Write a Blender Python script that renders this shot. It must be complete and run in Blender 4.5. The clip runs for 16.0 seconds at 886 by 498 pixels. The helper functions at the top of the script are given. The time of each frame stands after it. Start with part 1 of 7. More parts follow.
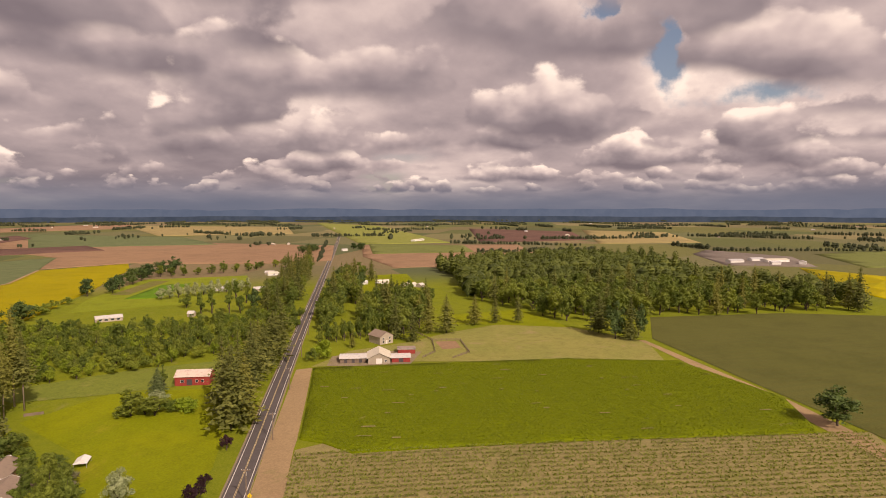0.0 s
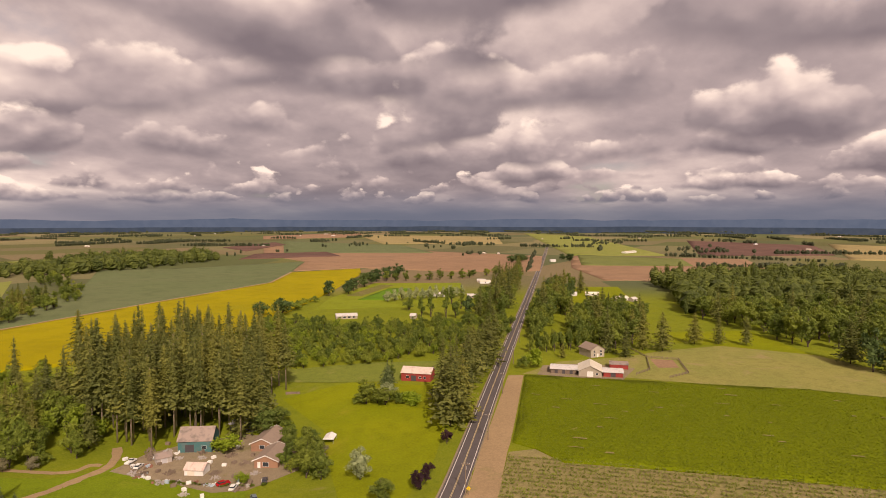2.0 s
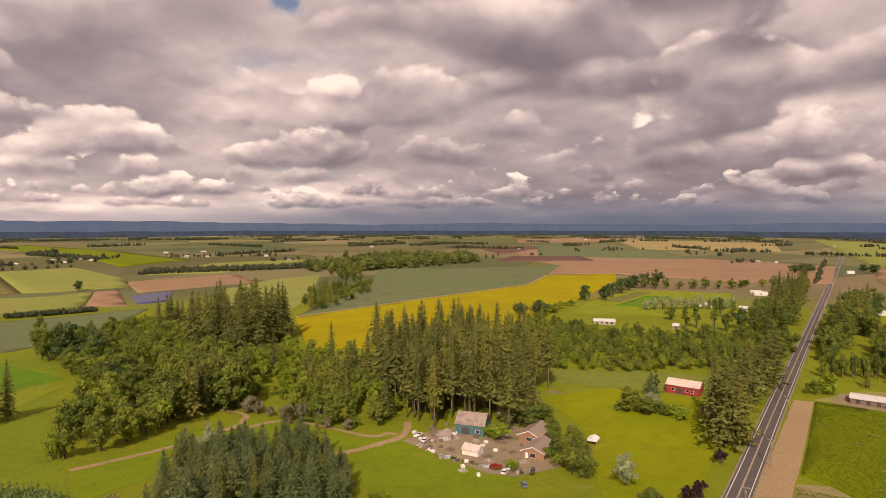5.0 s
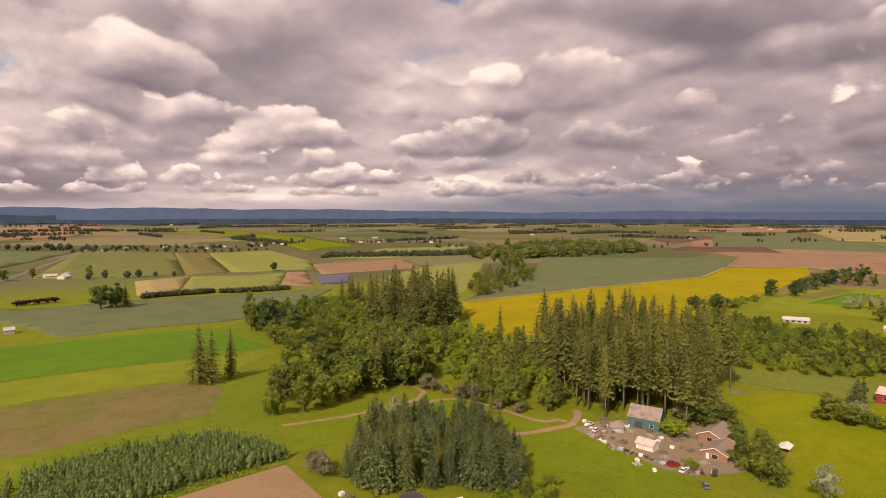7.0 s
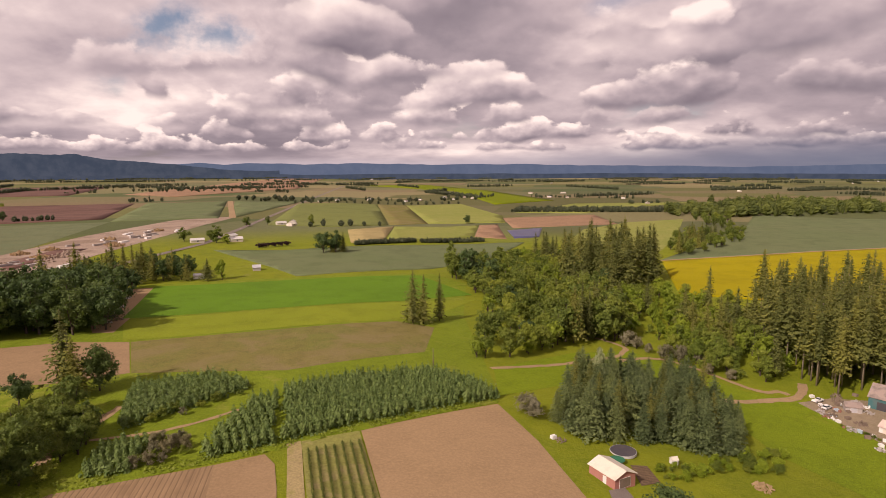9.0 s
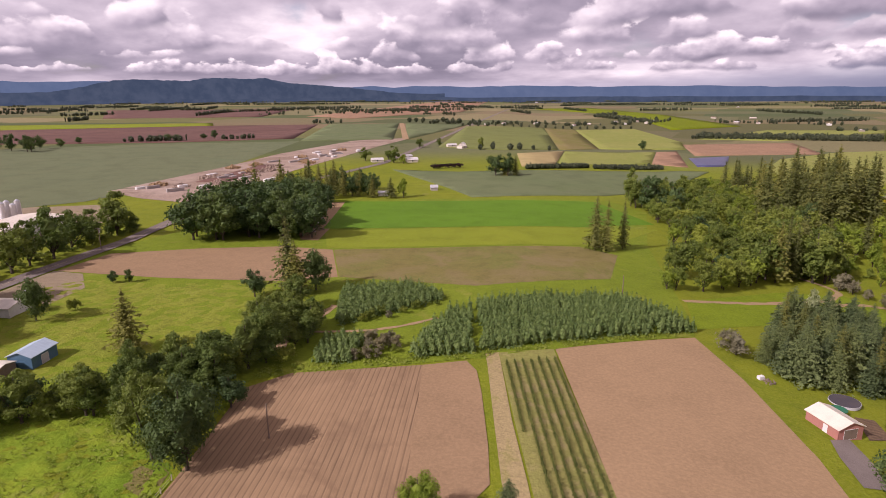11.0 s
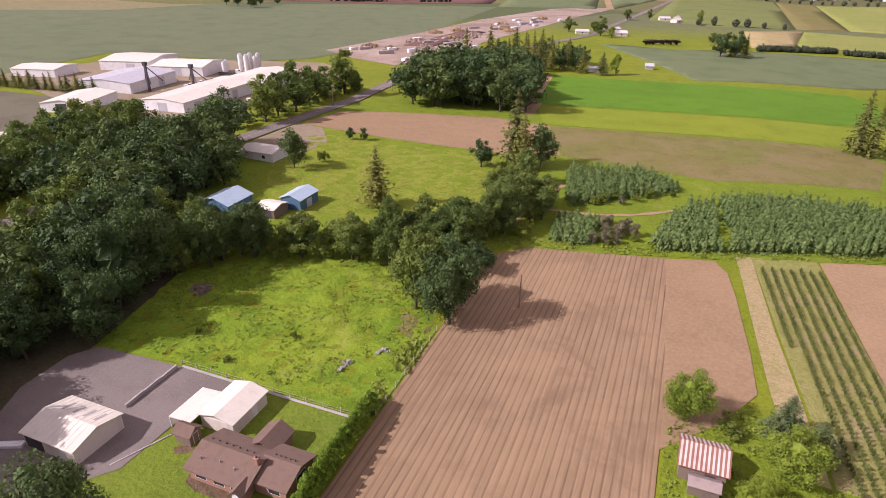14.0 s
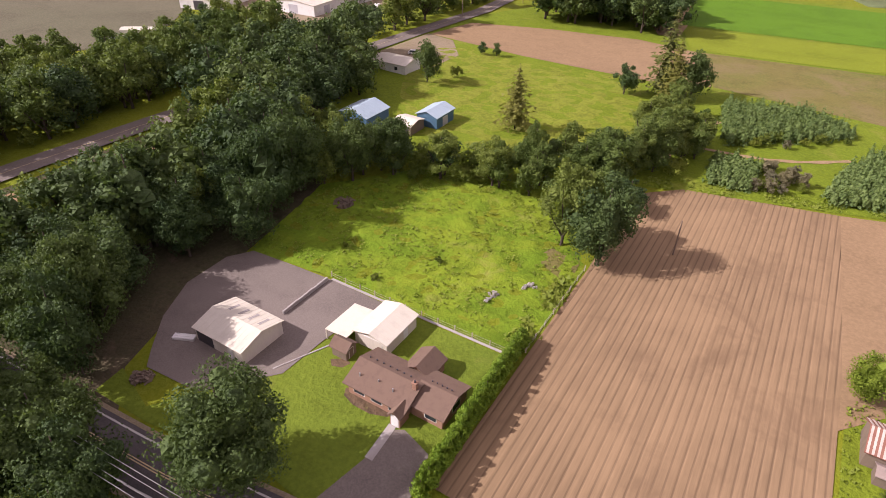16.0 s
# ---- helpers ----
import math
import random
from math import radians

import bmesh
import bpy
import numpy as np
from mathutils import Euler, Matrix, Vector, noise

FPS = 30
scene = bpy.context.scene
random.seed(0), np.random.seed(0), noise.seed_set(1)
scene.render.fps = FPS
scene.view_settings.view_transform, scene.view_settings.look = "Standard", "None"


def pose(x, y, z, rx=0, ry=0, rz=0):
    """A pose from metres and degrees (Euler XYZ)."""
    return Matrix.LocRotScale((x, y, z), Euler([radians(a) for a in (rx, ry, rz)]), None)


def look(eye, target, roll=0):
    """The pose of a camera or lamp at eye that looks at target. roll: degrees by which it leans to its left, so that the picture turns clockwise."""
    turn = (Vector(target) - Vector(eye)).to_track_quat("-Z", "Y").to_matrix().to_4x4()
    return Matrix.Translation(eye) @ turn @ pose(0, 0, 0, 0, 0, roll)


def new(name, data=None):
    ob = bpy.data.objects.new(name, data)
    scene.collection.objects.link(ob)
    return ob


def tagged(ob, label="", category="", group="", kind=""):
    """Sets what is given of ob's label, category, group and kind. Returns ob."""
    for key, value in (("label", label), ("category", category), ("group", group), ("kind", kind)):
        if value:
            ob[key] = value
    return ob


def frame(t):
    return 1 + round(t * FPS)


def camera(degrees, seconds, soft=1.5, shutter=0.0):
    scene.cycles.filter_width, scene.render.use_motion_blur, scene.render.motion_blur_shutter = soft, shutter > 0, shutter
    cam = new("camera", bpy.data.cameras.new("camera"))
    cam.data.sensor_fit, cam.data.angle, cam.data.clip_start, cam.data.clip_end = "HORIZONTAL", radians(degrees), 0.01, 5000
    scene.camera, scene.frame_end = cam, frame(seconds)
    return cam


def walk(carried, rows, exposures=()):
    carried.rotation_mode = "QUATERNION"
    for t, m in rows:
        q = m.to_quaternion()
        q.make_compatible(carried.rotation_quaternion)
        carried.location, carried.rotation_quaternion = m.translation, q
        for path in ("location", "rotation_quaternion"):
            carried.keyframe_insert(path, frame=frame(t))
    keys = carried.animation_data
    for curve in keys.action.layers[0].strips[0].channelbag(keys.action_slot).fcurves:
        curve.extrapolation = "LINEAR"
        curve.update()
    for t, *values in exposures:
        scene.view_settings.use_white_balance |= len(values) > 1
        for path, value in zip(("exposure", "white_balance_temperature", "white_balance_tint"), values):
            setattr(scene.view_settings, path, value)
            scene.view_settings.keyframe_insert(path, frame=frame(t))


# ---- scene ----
cam = camera(73.3, 16.0, soft=0.45)
PATH = [
    (0, (1.268, 0.749, 71.402), (21.196, 1.83, 70.089), -0.02),
    (0.5, (0.169, 1.307, 71.535), (19.931, 4.127, 70.307), -0.03),
    (1, (-1.281, 1.86, 71.666), (18.152, 6.452, 70.531), 0.01),
    (1.5, (-2.938, 2.357, 71.806), (16.051, 8.548, 70.765), -0.04),
    (2, (-4.696, 2.768, 71.959), (13.714, 10.522, 70.998), 0.00),
    (2.5, (-6.483, 3.082, 72.123), (11.277, 12.236, 71.231), -0.02),
    (3, (-8.254, 3.302, 72.293), (8.769, 13.767, 71.448), 0.00),
    (3.5, (-9.988, 3.441, 72.46), (6.196, 15.163, 71.649), 0.11),
    (4, (-11.682, 3.517, 72.614), (3.667, 16.314, 71.804), 0.10),
    (6.5, (-20.204, 3.729, 72.848), (-9.479, 20.577, 71.786), 0.03),
    (7, (-22.118, 3.86, 72.741), (-12.709, 21.465, 71.504), 0.02),
    (7.5, (-24.169, 4.04, 72.578), (-16.092, 22.277, 71.108), -0.10),
    (8, (-26.378, 4.264, 72.362), (-19.833, 23.077, 70.561), -0.01),
    (8.5, (-28.759, 4.521, 72.099), (-23.701, 23.743, 69.877), -0.16),
    (9, (-31.319, 4.796, 71.799), (-27.718, 24.28, 69.078), -0.19),
    (9.5, (-34.059, 5.068, 71.472), (-31.998, 24.686, 68.176), -0.18),
    (10, (-36.971, 5.311, 71.131), (-36.295, 24.915, 67.231), -0.25),
    (12.5, (-53.389, 5.267, 69.662), (-57.843, 23.449, 62.621), -0.10),
    (13, (-56.841, 4.909, 69.483), (-62.134, 22.599, 61.8), 0.15),
    (13.5, (-60.279, 4.454, 69.347), (-66.261, 21.631, 61.031), 0.32),
    (14, (-63.68, 3.946, 69.243), (-70.255, 20.588, 60.309), 0.53),
    (14.5, (-67.03, 3.458, 69.15), (-74.14, 19.532, 59.607), 0.82),
    (15, (-70.331, 3.092, 69.035), (-78.11, 18.477, 58.897), 1.13),
    (15.5, (-73.599, 2.99, 68.853), (-81.837, 17.699, 58.092), 1.20),
    (16, (-76.876, 3.337, 68.54), (-85.393, 17.473, 57.242), 1.24),
]
walk(cam, [(t, look(eye, target, roll)) for t, eye, target, roll in PATH],
     exposures=[(0, 0.13, 7200, 20), (7, 0.12, 7050, 21), (10, 0.17, 6280, 26), (12.5, 0.45, 5420, 32), (16, 0.71, 5750, 25)])

# ---- daylight: broken cloud, low afternoon sun behind the camera's left shoulder ----
SUN_ELEV, SHADOW = radians(38), Vector((0.80, 0.60, 0))          # shadows fall along SHADOW
sun = new("sun", bpy.data.lights.new("sun", "SUN"))
sun.data.energy, sun.data.angle, sun.data.color = 4.1, radians(0.6), (1.0, 0.91, 0.79)
sun.matrix_world = look((0, 0, 0), (SHADOW.x * math.cos(SUN_ELEV), SHADOW.y * math.cos(SUN_ELEV), -math.sin(SUN_ELEV)))


class Nodes:
    """Short hand for building node trees."""

    def __init__(self, tree):
        self.t = tree
        tree.nodes.clear()

    def add(self, kind, inputs=None):
        n = self.t.nodes.new(kind)
        for k, v in (inputs or {}).items():
            if isinstance(v, bpy.types.NodeSocket):
                self.t.links.new(v, n.inputs[k])
            else:
                n.inputs[k].default_value = v
        return n

    def math(self, op, a, b=0.0, c=0.0, clamp=False):
        n = self.t.nodes.new("ShaderNodeMath")
        n.operation, n.use_clamp = op, clamp
        for i, v in enumerate((a, b, c)):
            if isinstance(v, bpy.types.NodeSocket):
                self.t.links.new(v, n.inputs[i])
            else:
                n.inputs[i].default_value = v
        return n.outputs[0]

    def vec(self, op, a, b):
        n = self.add("ShaderNodeVectorMath", {0: a, 1: b})
        n.operation = op
        return n.outputs[0]

    def ramp(self, fac, lo, hi, a=0.0, b=1.0, smooth=True):
        n = self.add("ShaderNodeMapRange", {"Value": fac, "From Min": lo, "From Max": hi, "To Min": a, "To Max": b})
        n.interpolation_type = "SMOOTHSTEP" if smooth else "LINEAR"
        return n.outputs[0]

    def mix(self, fac, a, b, blend="MIX"):
        n = self.t.nodes.new("ShaderNodeMix")
        n.data_type, n.blend_type = "RGBA", blend
        for i, v in ((0, fac), (6, a), (7, b)):
            if isinstance(v, bpy.types.NodeSocket):
                self.t.links.new(v, n.inputs[i])
            else:
                n.inputs[i].default_value = (*v, 1) if isinstance(v, tuple) and len(v) == 3 else v
        return n.outputs[2]

    def noise(self, at, scale, detail=4.0, rough=0.55, distort=0.0):
        return self.add("ShaderNodeTexNoise", {"Vector": at, "Scale": scale, "Detail": detail, "Roughness": rough, "Distortion": distort}).outputs[0]

    def curve(self, fac, stops):
        n = self.add("ShaderNodeValToRGB", {0: fac})
        el = n.color_ramp.elements
        while len(el) < len(stops):
            el.new(0.5)
        for e, (p, c) in zip(el, stops):
            e.position, e.color = p, (*c, 1)
        return n.outputs[0]


# where the deck is heaped up or torn open: direction, half width, half height, how much
SPOTS = [((0.09, 0.98, 0.15), 0.15, 0.075, 0.09), ((-0.15, 0.975, 0.19), 0.11, 0.03, -0.09), ((0.935, -0.203, 0.31), 0.05, 0.03, -0.16), ((0.929, -0.291, 0.23), 0.025, 0.05, -0.12), ((0.89, -0.42, 0.165), 0.10, 0.018, -0.11), ((0.45, 0.83, 0.34), 0.03, 0.02, -0.10),
         ((0.83, 0.55, 0.20), 0.30, 0.05, 0.05), ((0.82, 0.47, 0.33), 0.16, 0.05, -0.03), ((-0.30, 0.95, 0.09), 0.22, 0.035, -0.05)]
world = bpy.data.worlds.new("sky")
scene.world = world
world.use_nodes = True
W = Nodes(world.node_tree)
way = W.add("ShaderNodeTexCoord").outputs["Generated"]
wx, wy, wz = W.add("ShaderNodeSeparateXYZ", {0: way}).outputs
air = W.add("ShaderNodeTexSky")
air.sky_type, air.sun_disc, air.sun_elevation, air.sun_rotation = "NISHITA", False, SUN_ELEV, math.atan2(-SHADOW.x, -SHADOW.y)
air.air_density, air.dust_density = 1.0, 1.5
blue = W.mix(1.0, air.outputs[0], (0.094, 0.085, 0.080), "MULTIPLY")
CLOUD_SEED = 3.0
# each row of cloud: the height of its base and its depth (as the view's rise), and how open it is
ROWS = [(0.030, 0.022, 0.42), (0.046, 0.032, 0.42), (0.068, 0.045, 0.42), (0.098, 0.060, 0.42), (0.138, 0.080, 0.42), (0.19, 0.105, 0.42), (0.26, 0.14, 0.42), (0.36, 0.19, 0.42), (0.52, 0.30, 0.42)]


def spot(toward, wide, tall, much):
    """A soft patch of more (or less) cloud in one direction."""
    x, y, z = Vector(toward).normalized()
    flat = math.hypot(x, y)
    side = W.math("ADD", W.math("MULTIPLY", wx, -y / flat / wide), W.math("MULTIPLY", wy, x / flat / wide))
    rise = W.math("MULTIPLY", W.math("SUBTRACT", wz, z), 1 / tall)
    ahead = W.math("ADD", W.math("MULTIPLY", wx, x), W.math("MULTIPLY", wy, y))
    side, rise = (W.math("ADD", v, W.math("MULTIPLY", W.math("SUBTRACT", W.noise(W.vec("ADD", way, (k, 0.0, 0.0)), 11.0, 5.0, 0.6), 0.5), 3.4)) for v, k in ((side, 0.0), (rise, 5.0)))
    r2 = W.math("ADD", W.math("MULTIPLY", side, side), W.math("MULTIPLY", rise, rise))
    return W.math("MULTIPLY", W.math("MULTIPLY", W.math("POWER", 2.718, W.math("MULTIPLY", r2, -1.0)), W.math("GREATER_THAN", ahead, 0.0)), much)


def heaps(lift, scale, offset, rough):
    """Cloud density along the view, a little higher by lift."""
    z = W.math("MAXIMUM", W.math("ADD", wz, lift), 0.0)
    near = W.math("POWER", W.math("ADD", z, 0.05), -0.37)
    at = W.add("ShaderNodeCombineXYZ", {0: W.math("MULTIPLY", wx, near), 1: W.math("MULTIPLY", wy, near), 2: W.math("MULTIPLY", z, 1.3)}).outputs[0]
    return W.noise(W.vec("ADD", at, offset), scale, 10.0, rough, 0.0)


tear = None
for toward, wide, tall, much in SPOTS:
    one = spot(toward, wide, tall, much)
    tear = one if tear is None else W.math("ADD", tear, one)
holes = W.math("MINIMUM", W.math("MULTIPLY", tear, 2.3), tear)
# a high thin deck behind, torn open in places
here, up1, up2 = (heaps(k, 1.7, (3.3, 1.2, 0.0), 0.50) for k in (0.0, 0.014, 0.06))
dens = W.math("ADD", here, holes)
lit = W.math("ADD", W.math("MULTIPLY", W.math("SUBTRACT", here, up1), 1.4), W.math("MULTIPLY", W.math("SUBTRACT", here, up2), 1.6))
lit = W.math("ADD", W.math("ADD", lit, 0.52), W.math("MULTIPLY", W.math("SUBTRACT", 0.54, dens), 1.1), clamp=True)
SHADES = [(0.0, (0.20, 0.172, 0.192)), (0.28, (0.29, 0.25, 0.265)), (0.5, (0.42, 0.356, 0.360)), (0.74, (0.64, 0.545, 0.515)), (1.0, (0.98, 0.85, 0.745))]
sky = W.mix(W.ramp(dens, 0.22, 0.40), blue, W.curve(lit, SHADES))
east = W.ramp(wx, 0.05, 0.75)
# rows of heaped cloud, the far ones first: flat grey bases, billowing heads lit from above and from the sun's side
flat = W.math("SQRT", W.math("ADD", W.math("MULTIPLY", wx, wx), W.math("MULTIPLY", wy, wy)))
ax, ay = W.math("DIVIDE", wx, flat), W.math("DIVIDE", wy, flat)
for k, (foot, tall, cover) in enumerate(ROWS):
    grain = 1 / (0.30 * (foot / 0.25) ** 0.80)
    at = W.add("ShaderNodeCombineXYZ", {0: ax, 1: ay, 2: W.math("MULTIPLY", wz, 1.55)}).outputs[0]
    at = W.vec("ADD", at, (CLOUD_SEED + 1.7 * k, 0.9 * k, 0.0))
    level = W.add("ShaderNodeCombineXYZ", {0: ax, 1: ay, 2: 2.3 * k + CLOUD_SEED}).outputs[0]
    sway = W.math("SUBTRACT", W.noise(level, grain * 0.55, 2.0, 0.5), 0.5)
    body = W.noise(at, grain, 7.0, 0.47)
    shift = 0.16 / grain
    above = W.noise(W.vec("ADD", at, (-SHADOW.x * shift * 0.6, -SHADOW.y * shift * 0.6, 1.2 * shift)), grain, 4.0, 0.47)
    rise = W.math("MULTIPLY", W.math("SUBTRACT", wz, W.math("MULTIPLY_ADD", sway, foot * 0.9, foot)), 1 / tall)
    ragged = W.math("MULTIPLY_ADD", W.math("SUBTRACT", body, 0.5), 0.9, rise)
    dens = W.math("ADD", W.math("MULTIPLY_ADD", W.math("MAXIMUM", rise, -0.2), -0.17, W.math("MULTIPLY_ADD", sway, -0.5, body)), tear)
    cloak = W.math("MULTIPLY", W.ramp(dens, cover, cover + 0.05), W.ramp(ragged, -0.12, 0.16))
    lit = W.math("MULTIPLY_ADD", W.math("SUBTRACT", body, above), 2.7, W.math("MULTIPLY_ADD", ragged, 0.50, W.math("MULTIPLY", W.math("SUBTRACT", cover + 0.06, dens), 1.3)))
    sky = W.mix(cloak, sky, W.curve(W.math("ADD", lit, W.math("MULTIPLY_ADD", east, -0.17, 0.50 - 0.40 * foot), clamp=True), SHADES))
# murk under the far deck: slate blue towards the rain in the east, pale towards the north
low = W.mix(east, (0.52, 0.46, 0.47), (0.125, 0.152, 0.212))
band = W.ramp(W.math("DIVIDE", wz, W.math("MULTIPLY_ADD", east, 0.045, 0.02)), 0.1, 1.0, 0.92, 0.0)
sky = W.mix(band, sky, low)
W.add("ShaderNodeOutputWorld", {0: W.add("ShaderNodeBackground", {0: sky, 1: 1.0}).outputs[0]})


# ---- materials ----
def surface(name, build, rough=0.85, spec=0.2, metal=0.0):
    """A material whose colour (and relief) come from build(nodes, coords) -> colour, height or None."""
    m = bpy.data.materials.new(name)
    m.use_nodes = True
    n = Nodes(m.node_tree)
    at = n.add("ShaderNodeTexCoord").outputs["Object"]
    colour, height, depth = build(n, at)
    b = n.add("ShaderNodeBsdfPrincipled", {"Base Color": colour, "Roughness": rough, "Specular IOR Level": spec, "Metallic": metal})
    if height is not None:
        bump = n.add("ShaderNodeBump", {"Height": height, "Strength": 1.0, "Distance": depth})
        n.t.links.new(bump.outputs[0], b.inputs["Normal"])
    n.add("ShaderNodeOutputMaterial", {0: b.outputs[0]})
    return m


def field_mat(name, base, other, dry=None, big=0.02, mid=0.16, small=1.3, rows=None, dry_at=(0.56, 0.7), relief=0.3, rough=0.95, stretch=(1, 1, 1), mottle=0.55, fleck=0.45, line=(-0.2, 0.7)):
    """Ground cover: two tones in broad patches, speckle, dry or worn patches, and rows (degrees, metres apart, colour, strength)."""
    def build(n, at):
        pulled = n.vec("MULTIPLY", at, stretch)
        broad, med, grain = n.noise(at, big, 4.0, 0.6, 0.4), n.noise(pulled, mid, 4.0, 0.62), n.noise(pulled, small, 3.0, 0.7)
        c = n.mix(n.ramp(broad, 0.35, 0.65), base, other)
        c = n.mix(n.ramp(med, 0.42, 0.7, 0.0, mottle), c, tuple(v * 0.62 for v in base))
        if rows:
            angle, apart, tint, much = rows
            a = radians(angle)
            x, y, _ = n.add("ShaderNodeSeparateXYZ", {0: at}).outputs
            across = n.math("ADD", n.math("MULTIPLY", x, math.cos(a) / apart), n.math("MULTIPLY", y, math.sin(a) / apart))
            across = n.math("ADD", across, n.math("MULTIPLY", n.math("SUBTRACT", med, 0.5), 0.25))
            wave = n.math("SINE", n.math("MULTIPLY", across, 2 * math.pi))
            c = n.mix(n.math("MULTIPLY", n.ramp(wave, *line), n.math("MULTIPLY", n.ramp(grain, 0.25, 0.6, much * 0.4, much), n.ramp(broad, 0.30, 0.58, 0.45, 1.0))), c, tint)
        if dry:
            c = n.mix(n.math("MULTIPLY", n.ramp(n.noise(at, mid * 0.33, 5.0, 0.65, 0.6), *dry_at), n.ramp(grain, 0.2, 0.6, 0.5, 1.0)), c, dry)
        c = n.mix(n.ramp(grain, 0.3, 0.75, 0.0, fleck), c, tuple(min(1, v * 1.55) for v in base))
        return c, grain, relief
    return surface(name, build, rough, 0.1)


def leaf_mat(name, dark, light, vary=0.5, fine=26.0, deep=0.35, gap_shade=0.38):
    """Foliage: each clump and each tree a little different, with fine leaf relief and painted specks of shade; thin
    leaves let some light through.
    """
    m = bpy.data.materials.new(name)
    m.use_nodes = True
    n = Nodes(m.node_tree)
    at = n.add("ShaderNodeTexCoord").outputs["Object"]
    tree = n.add("ShaderNodeObjectInfo").outputs["Random"]
    clump = n.add("ShaderNodeNewGeometry").outputs["Random Per Island"]
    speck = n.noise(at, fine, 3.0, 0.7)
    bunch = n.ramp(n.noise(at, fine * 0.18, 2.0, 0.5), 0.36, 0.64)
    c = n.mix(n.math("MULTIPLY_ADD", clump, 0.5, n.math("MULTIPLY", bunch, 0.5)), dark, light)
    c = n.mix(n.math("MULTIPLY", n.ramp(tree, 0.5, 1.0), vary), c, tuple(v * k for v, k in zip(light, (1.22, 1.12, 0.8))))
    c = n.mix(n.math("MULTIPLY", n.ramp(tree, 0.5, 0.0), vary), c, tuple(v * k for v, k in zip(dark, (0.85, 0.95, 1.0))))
    # dark specks paint the shade in the gaps between leaves
    c = n.mix(n.ramp(speck, 0.40, 0.62, gap_shade, 0.0), c, tuple(v * 0.55 for v in dark))
    relief = n.add("ShaderNodeBump", {"Height": speck, "Strength": 1.0, "Distance": deep}).outputs[0]
    face = n.add("ShaderNodeBsdfPrincipled", {"Base Color": c, "Roughness": 0.6, "Specular IOR Level": 0.2, "Normal": relief})
    glow = n.add("ShaderNodeBsdfTranslucent", {0: n.mix(1.0, c, (1.25, 1.3, 0.6), "MULTIPLY")})
    both = n.add("ShaderNodeMixShader", {0: 0.25, 1: face.outputs[0], 2: glow.outputs[0]})
    n.add("ShaderNodeOutputMaterial", {0: both.outputs[0]})
    return m


def plain_mat(name, base, worn, scale=1.2, rough=0.7, metal=0.0, stretch=(1, 1, 1), amount=0.6, relief=0.02):
    """Painted, roofed or bare building surface with stains and grain."""
    def build(n, at):
        v = n.vec("MULTIPLY", at, stretch)
        stain, grain = n.noise(v, scale * 0.35, 4.0, 0.6), n.noise(v, scale * 4, 3.0, 0.65)
        tone = n.add("ShaderNodeObjectInfo").outputs["Random"]
        c = n.mix(n.ramp(stain, 0.45, 0.72, 0.0, amount), base, worn)
        c = n.mix(n.ramp(grain, 0.35, 0.7, 0.0, 0.3), c, tuple(v * 0.8 for v in base))
        c = n.mix(n.math("MULTIPLY", tone, 0.12), c, (0.0, 0.0, 0.0))
        return c, grain, relief
    return surface(name, build, rough, 0.3, metal)


def plain_patchwork(n, at):
    """The open plain: rough grass near by, a quilt of fields far out."""
    broad, med, grain = n.noise(at, 0.02, 4.0, 0.6, 0.4), n.noise(at, 0.16, 4.0, 0.62), n.noise(at, 1.3, 3.0, 0.7)
    near = n.mix(n.ramp(broad, 0.35, 0.65), (0.176, 0.196, 0.007), (0.140, 0.170, 0.006))
    near = n.mix(n.ramp(n.noise(at, 0.05, 5.0, 0.65, 0.6), 0.60, 0.80), near, (0.24, 0.20, 0.075))
    near = n.mix(n.ramp(med, 0.42, 0.7, 0.0, 0.5), near, (0.095, 0.122, 0.006))
    near = n.mix(n.ramp(grain, 0.3, 0.75, 0.0, 0.4), near, (0.26, 0.27, 0.035))
    turned = n.add("ShaderNodeMapping", {"Vector": at, "Rotation": (0, 0, 0.21), "Scale": (1 / 420, 1 / 230, 0)}).outputs[0]
    cell = n.add("ShaderNodeTexVoronoi", {"Vector": turned, "Scale": 1.0, "Randomness": 0.55})
    cell.distance, cell.voronoi_dimensions = "CHEBYCHEV", "2D"
    r, g, b = n.add("ShaderNodeSeparateColor", {0: cell.outputs["Color"]}).outputs
    quilt = n.curve(r, [(0.0, (0.11, 0.105, 0.04)), (0.22, (0.16, 0.155, 0.05)), (0.4, (0.085, 0.105, 0.04)), (0.55, (0.22, 0.16, 0.085)), (0.7, (0.13, 0.14, 0.06)), (0.85, (0.26, 0.21, 0.10)), (1.0, (0.10, 0.115, 0.05))])
    quilt = n.mix(n.ramp(med, 0.4, 0.7, 0.0, 0.3), quilt, (0.07, 0.075, 0.035))
    away = n.add("ShaderNodeVectorMath", {0: at})
    away.operation = "LENGTH"
    return n.mix(n.ramp(away.outputs["Value"], 620, 820), near, quilt), grain, 0.3


LAWN = field_mat("lawn", (0.190, 0.205, 0.004), (0.155, 0.180, 0.004), (0.245, 0.210, 0.02), mid=0.12, dry_at=(0.60, 0.8))
HOUSELAWN = field_mat("house_lawn", (0.135, 0.172, 0.016), (0.108, 0.148, 0.015), (0.18, 0.175, 0.035), mid=0.25, dry_at=(0.62, 0.8))
DULLSOIL = field_mat("dull_brown_field", (0.135, 0.118, 0.074), (0.12, 0.112, 0.066), (0.15, 0.125, 0.08), big=0.01, mid=0.06)
MEADOW = field_mat("dry_meadow", (0.22, 0.225, 0.055), (0.18, 0.205, 0.04), (0.28, 0.255, 0.09), mid=0.3)
